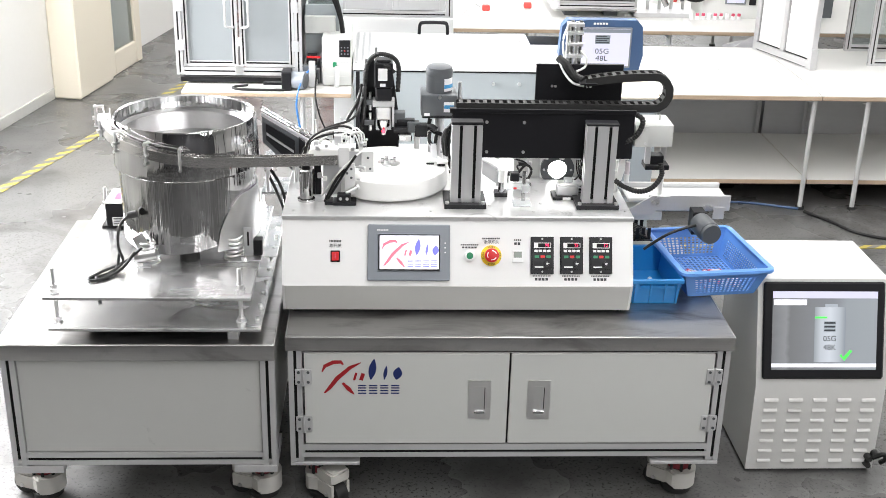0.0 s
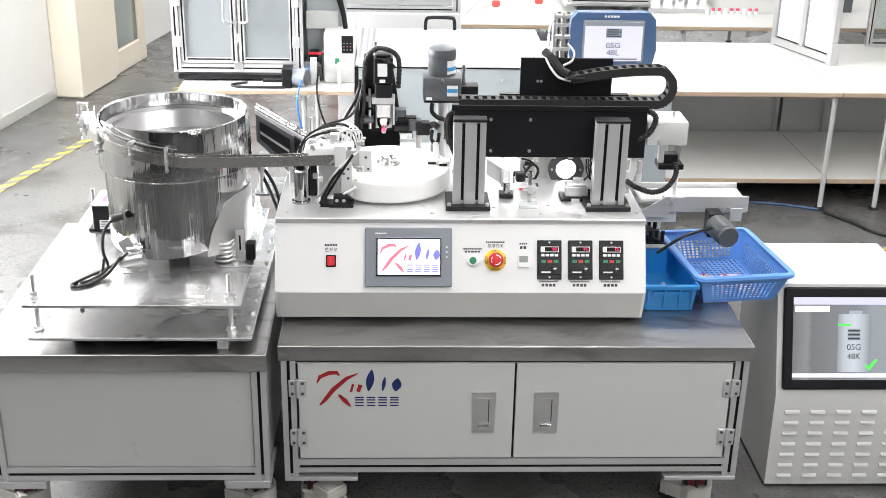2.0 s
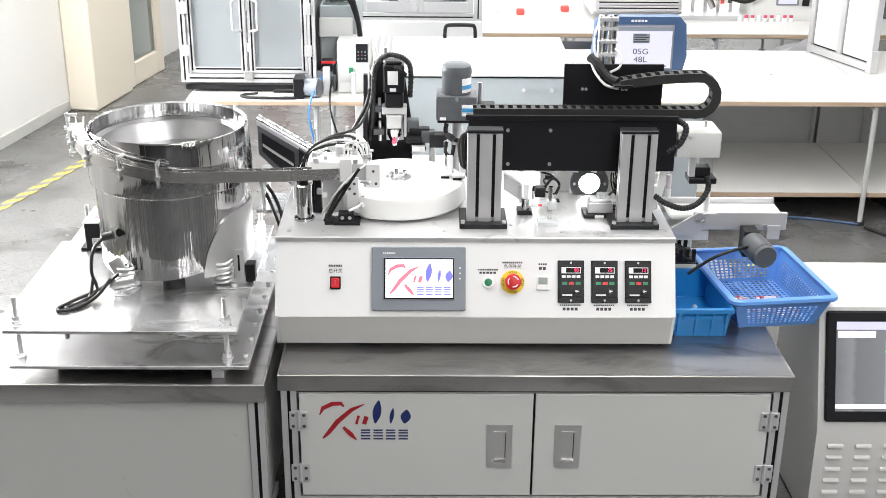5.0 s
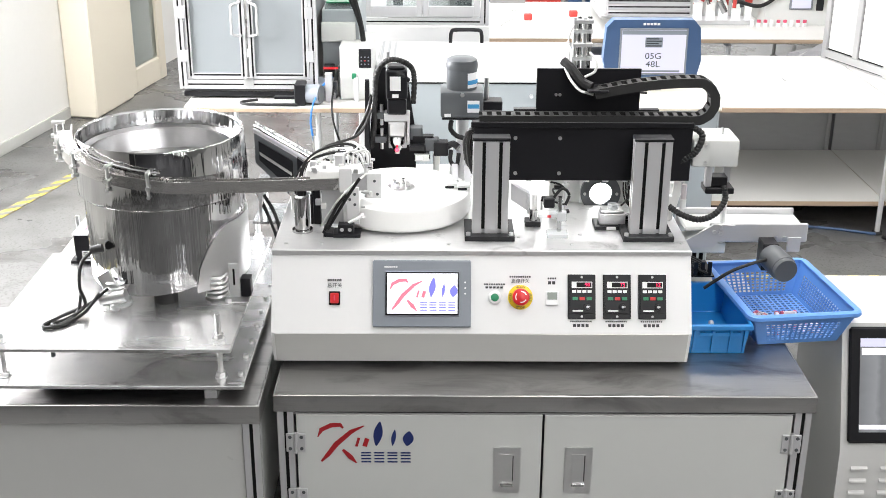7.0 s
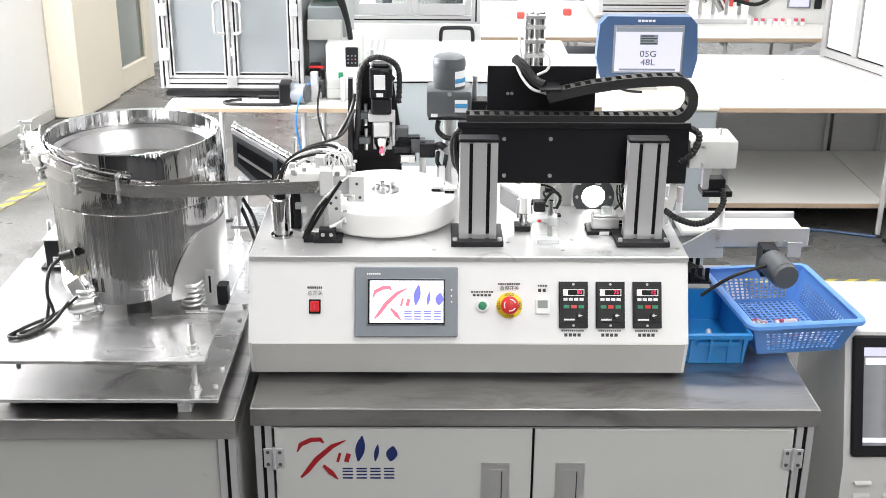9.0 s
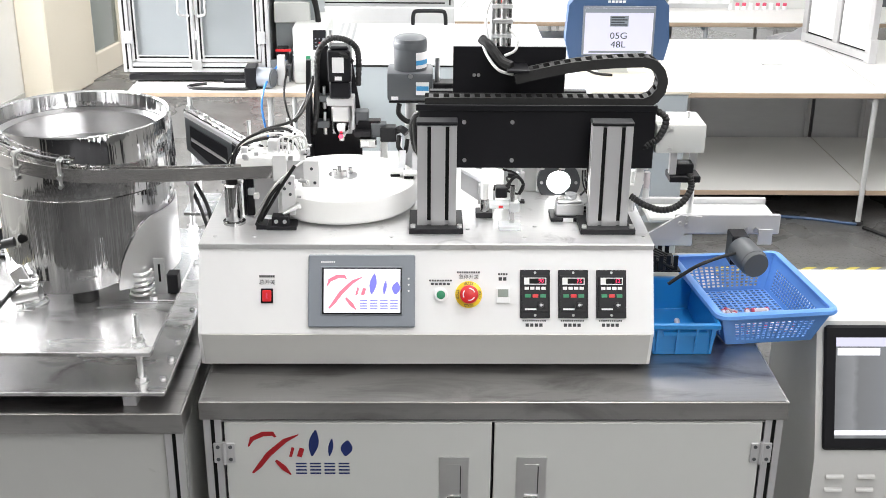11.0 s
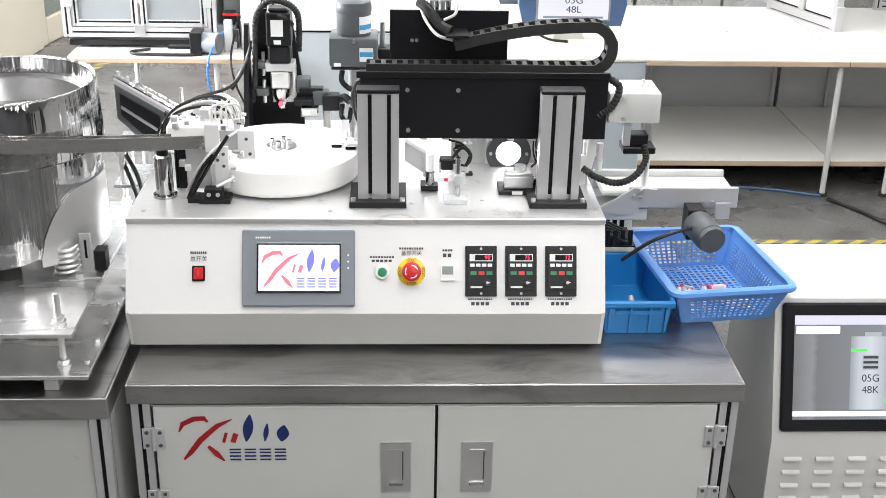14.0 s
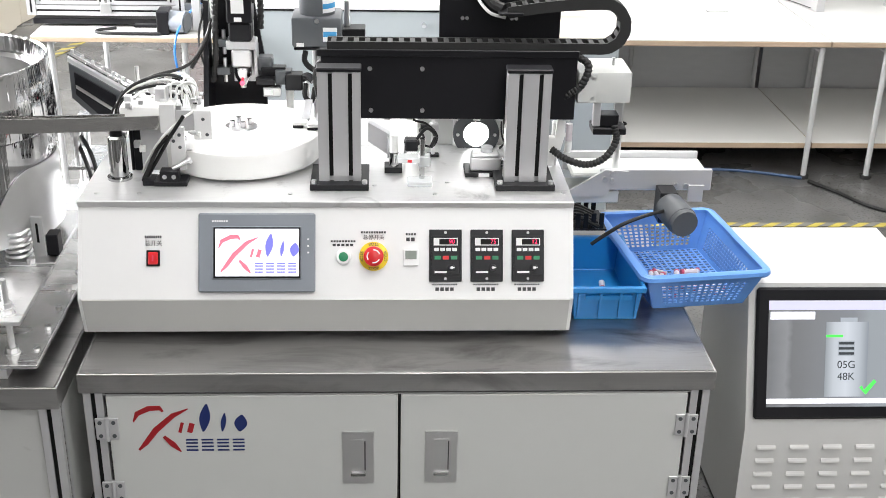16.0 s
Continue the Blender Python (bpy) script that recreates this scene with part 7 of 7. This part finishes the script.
# open aluminium guards on the right bench
BAY = "bench"
def guard_door(x, y, turn, w, h, lab):
    g = thing("guard_door", (x, y, 0.645), lab, "guard door", group="guard doors")
    M4 = Matrix.Translation((x, y, 0)) @ Matrix.Rotation(radians(turn), 4, "Z")
    def gb_(name, x0, x1, z0, z1, th, mtl, off=0.0):
        bm = box(x0, x1, -th / 2 + off, th / 2 + off, z0, z1, 0.002)
        bmesh.ops.transform(bm, matrix=M4, verts=bm.verts)
        return part(name, bm, mtl, g)
    z0 = 0.6455
    gb_("frame_bar", 0, w, z0, z0 + 0.05, 0.04, "alu")
    gb_("frame_bar", 0, 0.045, z0 + 0.05, z0 + h, 0.04, "alu")
    gb_("frame_bar", w - 0.045, w, z0 + 0.05, z0 + h, 0.04, "alu")
    gb_("middle_bar", w / 2 - 0.025, w / 2 + 0.025, z0 + 0.05, z0 + h, 0.036, "alu")
    gb_("slot_strip", 0.046, w - 0.046, z0 + 0.006, z0 + 0.012, 0.042, "slot")
    for a, b in ((0.045, w / 2 - 0.025), (w / 2 + 0.025, w - 0.045)):
        gb_("gasket", a, b, z0 + 0.05, z0 + h, 0.010, "slot")
    gb_("panel", 0.053, w / 2 - 0.033, z0 + 0.058, z0 + h, 0.016, "white")
    gb_("panel", w / 2 + 0.033, w - 0.053, z0 + 0.058, z0 + h, 0.016, "white")
    gb_("hinge_block", w - 0.012, w + 0.012, z0, z0 + 0.12, 0.05, "alu")
    return g


guard_door(2.37, 6.46, -74, 0.72, 1.3, "white panelled aluminium guard door standing open")
gf = thing("guard_frame", (3.3, 6.1, 0.645), "aluminium machine frame with clear panels", "machine frame")
for x0, y0 in ((2.98, 5.92), (3.78, 5.92), (2.98, 6.42), (3.78, 6.42)):
    slotted_post(gf, x0, x0 + 0.04, y0, y0 + 0.04, 0.6455, 2.0, (0.5,), -1)
slotted_rail(gf, 3.02, 3.78, 5.922, 5.96, 0.6455, 0.685)
slotted_rail(gf, 3.02, 3.78, 6.422, 6.46, 0.6455, 0.685)
slotted_rail(gf, 3.02, 3.78, 5.922, 5.96, 1.02, 1.06)
part("clear_panel", box(3.02, 3.78, 6.43, 6.436, 0.686, 1.9), "glass", gf)
part("side_panel", box(3.30, 3.306, 5.97, 6.42, 0.70, 1.9), "white", gf)
part("red_block", box(3.45, 3.6, 6.05, 6.2, 0.6458, 0.70, 0.004), "redpipe", gf)
sl = thing("shelf_tag", (2.02, 5.75, 0.645), "small pale tag lying on the bench", "tag")
part("tag", box(1.97, 2.07, 5.73, 5.77, 0.6453, 0.6475), "panelgrey", sl)
part("tag_end", box(1.958, 1.97, 5.725, 5.775, 0.6453, 0.649), "pipe", sl)

# far bench machines
fm = thing("panel_machine", (2.5, 7.7, 0.66), "grey bench machine with small screen and red stop", "machine")
part("cabinet", prism([(7.56, 0.6605), (7.60, 0.86), (8.0, 0.90), (8.0, 0.6605)], "x", 2.24, 2.78), "panelgrey", fm)
part("small_screen", box(2.40, 2.56, 7.565, 7.575, 0.755, 0.835, 0.003), "bezel", fm)
part("small_screen_face", box(2.415, 2.545, 7.560, 7.5648, 0.765, 0.825), "screenlav", fm)
part("keypad", box(2.585, 2.635, 7.565, 7.575, 0.75, 0.84, 0.003), "black", fm)
part("stop_plate", box(2.665, 2.735, 7.566, 7.576, 0.76, 0.83, 0.004), "yellow", fm)
part("stop_button", rod((2.70, 7.545, 0.795), (2.70, 7.566, 0.795), 0.022, n=16), "red", fm)
part("switch", box(2.68, 2.72, 7.553, 7.563, 0.69, 0.72), "black", fm)
for i in range(7):
    part("pillar", rod((2.28 + 0.07 * i, 7.75, 0.87), (2.28 + 0.07 * i, 7.75, 1.1 + 0.05 * (i % 3)), 0.018, n=10), ("satin", "black", "alu")[i % 3], fm)
part("hood", prism([(2.82, 0.82), (3.25, 0.93), (3.25, 1.05), (2.82, 0.93)], "y", 7.6, 8.0), "white", fm)
part("hood_foot", prism([(2.84, 0.6605), (3.25, 0.6605), (3.25, 0.90), (2.84, 0.80)], "y", 7.65, 7.95), "darkgrey", fm)
part("lead", hose([(2.05, 7.6, 0.80), (2.2, 7.55, 0.78), (2.35, 7.6, 0.86), (2.45, 7.65, 0.95), (2.6, 7.7, 1.0)], 0.012), "cable", fm)
sm_ = thing("valve_stand", (2.0, 7.7, 0.66), "cluster of chrome valves on a stand", "machine")
rv = random.Random(21)
part("stand_base", box(1.72, 2.16, 7.55, 7.95, 0.6605, 0.69, 0.004), "alu", sm_)
for i in range(60):
    vx, vy, vz = rv.uniform(1.74, 2.14), rv.uniform(7.56, 7.9), rv.uniform(0.70, 1.05)
    part("valve", rod((vx, vy, vz), (vx + rv.uniform(-0.05, 0.05), vy, vz + rv.uniform(0.03, 0.12)), rv.uniform(0.008, 0.022), n=10), rv.choice(("satin", "mirror", "black", "darkgrey", "alu", "redpipe")), sm_)
for i in range(5):
    part("stand_post", rod((1.76 + 0.09 * i, 7.75, 0.69), (1.76 + 0.09 * i, 7.75, 1.2), 0.012, n=10), "satin", sm_)
for i in range(9):
    t9 = thing("capped_bottle", (2.14 + 0.045 * i, 7.50, 0.66), "tiny white bottle with red cap", "bottle", group="bottles on far bench")
    part("bottle_body", rod((2.14 + 0.045 * i, 7.50, 0.6603), (2.14 + 0.045 * i, 7.50, 0.685), 0.014, n=10), "label", t9)
    part("cap", rod((2.14 + 0.045 * i, 7.50, 0.685), (2.14 + 0.045 * i, 7.50, 0.702), 0.013, n=10), "pink" if i % 3 else "label", t9)
en = thing("extruded_enclosure", (1.5, 7.8, 0.66), "stacked aluminium profile enclosure with glass doors", "enclosure")
part("tray", prism([(7.42, 0.73), (7.50, 0.705), (8.2, 0.705), (8.2, 0.73)], "x", 1.10, 1.72), "alu", en)
for i in range(4):
    slotted_rail(en, 1.14, 1.70, 7.44 + 0.004 * i, 7.50, 0.732 + 0.036 * i, 0.764 + 0.036 * i)
part("enclosure_body", box(1.12, 1.72, 7.505, 8.2, 0.7305, 1.5, 0.004), "alu", en)
for x0, x1 in ((1.17, 1.40), (1.44, 1.67)):
    part("window", box(x0, x1, 7.498, 7.5045, 0.90, 1.4), "bluegrey", en)
part("enclosure_foot", box(1.2, 1.3, 7.6, 8.1, 0.6605, 0.7048), "darkgrey", en)
part("enclosure_foot", box(1.5, 1.6, 7.6, 8.1, 0.6605, 0.7048), "darkgrey", en)
bg = thing("plastic_bag", (2.45, 6.76, 0.0), "crumpled translucent plastic bag between benches", "bag")
bm = bmesh.new()
bmesh.ops.create_icosphere(bm, subdivisions=4, radius=1)
for v in bm.verts:
    n = noise.noise(v.co * 3.1) * 0.22 + noise.noise(v.co * 8.3) * 0.09
    v.co = Vector((2.45 + 0.36 * v.co.x * (1 + n), 6.76 + 0.20 * v.co.y * (1 + n), 0.33 + 0.33 * v.co.z * (1 + n * 0.6)))
    v.co.z = max(v.co.z, 0.0)
part("bag", bm, mat("milky_film", (0.30, 0.30, 0.31), 0.3, var=0.2, scale=12, bump=0.3), bg)

# distant crates, stools and shelving
rc = random.Random(17)
for i in range(16):
    x = -0.6 + 0.36 * i + rc.uniform(-0.05, 0.05)
    col = rc.choice(("navy", "bin", "redpipe", "darkgrey", "label", "navy"))
    c = thing("storage_crate", (x, 9.85, 0.35), {"navy": "dark blue", "bin": "bright blue", "redpipe": "red", "darkgrey": "dark grey", "label": "white"}[col] + " plastic crate on the lower shelf", "crate", group="crates under far bench")
    part("crate_body", box(x - 0.14, x + 0.14, 9.70, 10.0, 0.3503, 0.35 + rc.uniform(0.12, 0.30), 0.006), col, c)
for i in range(9):
    x = -0.5 + 0.6 * i + rc.uniform(-0.1, 0.1)
    c = thing("far_machine", (x, 10.0, 0.75), "distant bench-top machine in white and black", "machine", group="distant machines")
    h = rc.uniform(0.2, 0.5)
    part("machine_body", box(x - 0.2, x + 0.2, 9.8, 10.3, 0.7505, 0.75 + h, 0.008), rc.choice(("white", "panelgrey", "bluegrey")), c)
    part("machine_front", box(x - 0.12, x + 0.1, 9.79, 9.7995, 0.80, 0.75 + h * 0.7, 0.004), rc.choice(("black", "bezel", "darkgrey", "bluelabel")), c)
for x, y in ((0.95, 7.9), (0.62, 7.75)):
    c = thing("red_bag", (x, y, 0.66), "small red package on the far bench", "package", group="red packages")
    part("package", box(x - 0.03, x + 0.03, y - 0.03, y + 0.03, 0.6603, 0.70, 0.010, seg=2), "redpipe", c)
for x, y, col in ((1.05, 7.9, "navy"), (0.4, 8.0, "darkgrey"), (1.9, 7.0, "navy"), (0.9, 7.0, "darkgrey"), (1.35, 7.05, "bluelabel"), (3.1, 7.1, "navy"), (1.1, 7.45, "darkgrey"), (1.62, 7.42, "navy"), (2.2, 7.4, "redpipe"), (2.75, 7.44, "darkgrey"), (3.55, 7.4, "bin"), (0.45, 7.4, "navy")):
    c = thing("floor_crate", (x, y, 0), "dark storage crate standing on the floor", "crate", group="floor crates")
    part("crate_body", box(x - 0.2, x + 0.2, y - 0.15, y + 0.15, 0.0003, 0.42, 0.01), col, c)
    part("crate_rim", box(x - 0.212, x + 0.212, y - 0.162, y + 0.162, 0.4203, 0.44, 0.006), col, c)

# cables on the floor and shelf
cf = thing("floor_cable", (2.6, 4.6, 0.0), "black power cable trailing over the floor", "cable")
part("cable", hose([(2.40, 4.98, 0.010), (2.50, 4.80, 0.009), (2.60, 4.58, 0.009), (2.78, 4.45, 0.009), (3.1, 4.38, 0.009), (3.6, 4.42, 0.009)], 0.009), "cable", cf)
cf2 = thing("floor_hose", (2.0, 5.0, 0.0), "dark blue air hose lying under the bench", "hose")
part("hose", hose([(1.2, 5.35, 0.008), (1.7, 5.22, 0.008), (2.1, 5.16, 0.008), (2.38, 5.04, 0.008)], 0.007), "navy", cf2)
cf3 = thing("shelf_cable", (1.5, 5.3, 0.165), "thin grey cable loop on the shelf", "cable")
part("cable", hose([(1.30, 5.40, 0.170), (1.42, 5.36, 0.170), (1.52, 5.40, 0.170), (1.48, 5.46, 0.170), (1.32, 5.46, 0.170)], 0.005), "cable", cf3)
# black sheet added to darken the space below the bench shelf
dk = thing("kick_board", (2.9, 5.55, 0.0), "added black sheet darkening the gap under the workbench shelf", "board")
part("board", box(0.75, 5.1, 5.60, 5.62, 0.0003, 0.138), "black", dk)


BAY = "machine"


# ---- motion ----
TRAVEL = 0.193
MOVES = [(0.42, 0.82), (1.68, 2.20), (3.02, 3.50), (4.30, 4.80), (5.65, 6.10), (6.75, 7.28), (8.20, 8.70), (9.35, 9.85), (10.55, 11.10), (11.95, 12.48), (13.38, 13.82), (14.65, 15.22)]


def slide_keys():
    """Times and shifts of the carriage, which starts at its right stop."""
    keys, at = [(0.0, 0.0)], 0.0
    for t0, t1 in MOVES:
        to = -TRAVEL if at == 0.0 else 0.0
        for k in range(7):
            f = k / 6
            keys.append((t0 + (t1 - t0) * f, at + (to - at) * f * f * (3 - 2 * f)))
        at = to
    return keys + [(16.0, at)]


def pulse_keys(windows, rise, amount):
    keys = [(0.0, 0.0)]
    for a, b in windows:
        keys += [(a, 0.0), (a + rise, amount), (b - rise, amount), (b, 0.0)]
    return keys + [(16.0, keys[-1][1])]


def value_at(keys, t):
    for (a, u), (b, v) in zip(keys, keys[1:]):
        if a <= t <= b:
            return u if b == a else u + (v - u) * (t - a) / (b - a)
    return keys[-1][1]


def link_pose(i, shift):
    xc, xf = 0.490 + shift, 0.100
    total = NLINK * LINK
    arc = math.pi * CHR
    xb = (total - arc + xf + xc) / 2
    s = (i + 0.5) * LINK
    if s < xb - xf:
        return pose(xf + s, CHY, CHZ)
    s -= xb - xf
    if s < arc:
        a = s / CHR
        return pose(xb + CHR * math.sin(a), CHY, CHZ + CHR * (1 - math.cos(a)), 0, -math.degrees(a), 0)
    s -= arc
    sag = 0.030 * (s / 0.25) ** 2
    return pose(xb - s, CHY, CHZ + 2 * CHR - sag, 0, -180 - math.degrees(math.atan(0.96 * s)), 0)


def motions():
    slide = slide_keys()
    home = cr.location.copy()
    walk(cr, [(t, pose(home.x + d, home.y, home.z)) for t, d in slide])
    windows = [(max(0.05, t0 - 0.12), t1 + 0.05) for t0, t1 in MOVES] + [(15.88, 16.6)]
    lift = pulse_keys(windows[:-1], 0.09, 0.040)
    lift = lift[:-1] + [(15.88, 0.0), (16.0, 0.030)]
    base = lf.location.copy()
    times = sorted({round(t, 3) for t, _ in slide} | {round(t, 3) for t, _ in lift})
    walk(lf, [(t, pose(base.x + value_at(slide, t), base.y, base.z + value_at(lift, t))) for t in times])
    for i, link in enumerate(LINKS):
        walk(link, [(t, link_pose(i, d)) for t, d in slide])
    dips = pulse_keys([(0.30, 0.72), (2.95, 3.38), (5.55, 5.98), (8.02, 8.45), (10.52, 11.02), (13.25, 13.72)], 0.12, -0.020)
    b2 = hd.location.copy()
    walk(hd, [(t, pose(b2.x, b2.y, b2.z + d)) for t, d in dips])
    lows = [(-0.1, 0.30), (2.28, 2.98), (4.92, 5.62), (7.28, 8.12), (9.95, 10.52), (12.52, 13.30), (15.26, 15.90)]
    rise = [(0.0, -0.032)]
    for a, b in lows:
        rise += [(a, 0.010), (a + 0.12, -0.032), (b, -0.032), (b + 0.12, 0.010)]
    rise = [r for r in rise if r[0] > 0 and r[0] < 16.0]
    b4 = gm.location.copy()
    walk(gm, [(t, pose(b4.x, b4.y, b4.z + d)) for t, d in [(0.0, -0.032)] + rise + [(16.0, 0.005)]])
    turn, rows = 0, [(0.0, 0)]
    for t in (0.85, 3.55, 6.15, 8.75, 11.15, 13.9):
        rows += [(t, turn), (t + 0.3, turn + 45)]
        turn += 45
    rows.append((16.0, turn))
    b3 = disc.location.copy()
    walk(disc, [(t, pose(b3.x, b3.y, b3.z, 0, 0, a)) for t, a in rows])


motions()
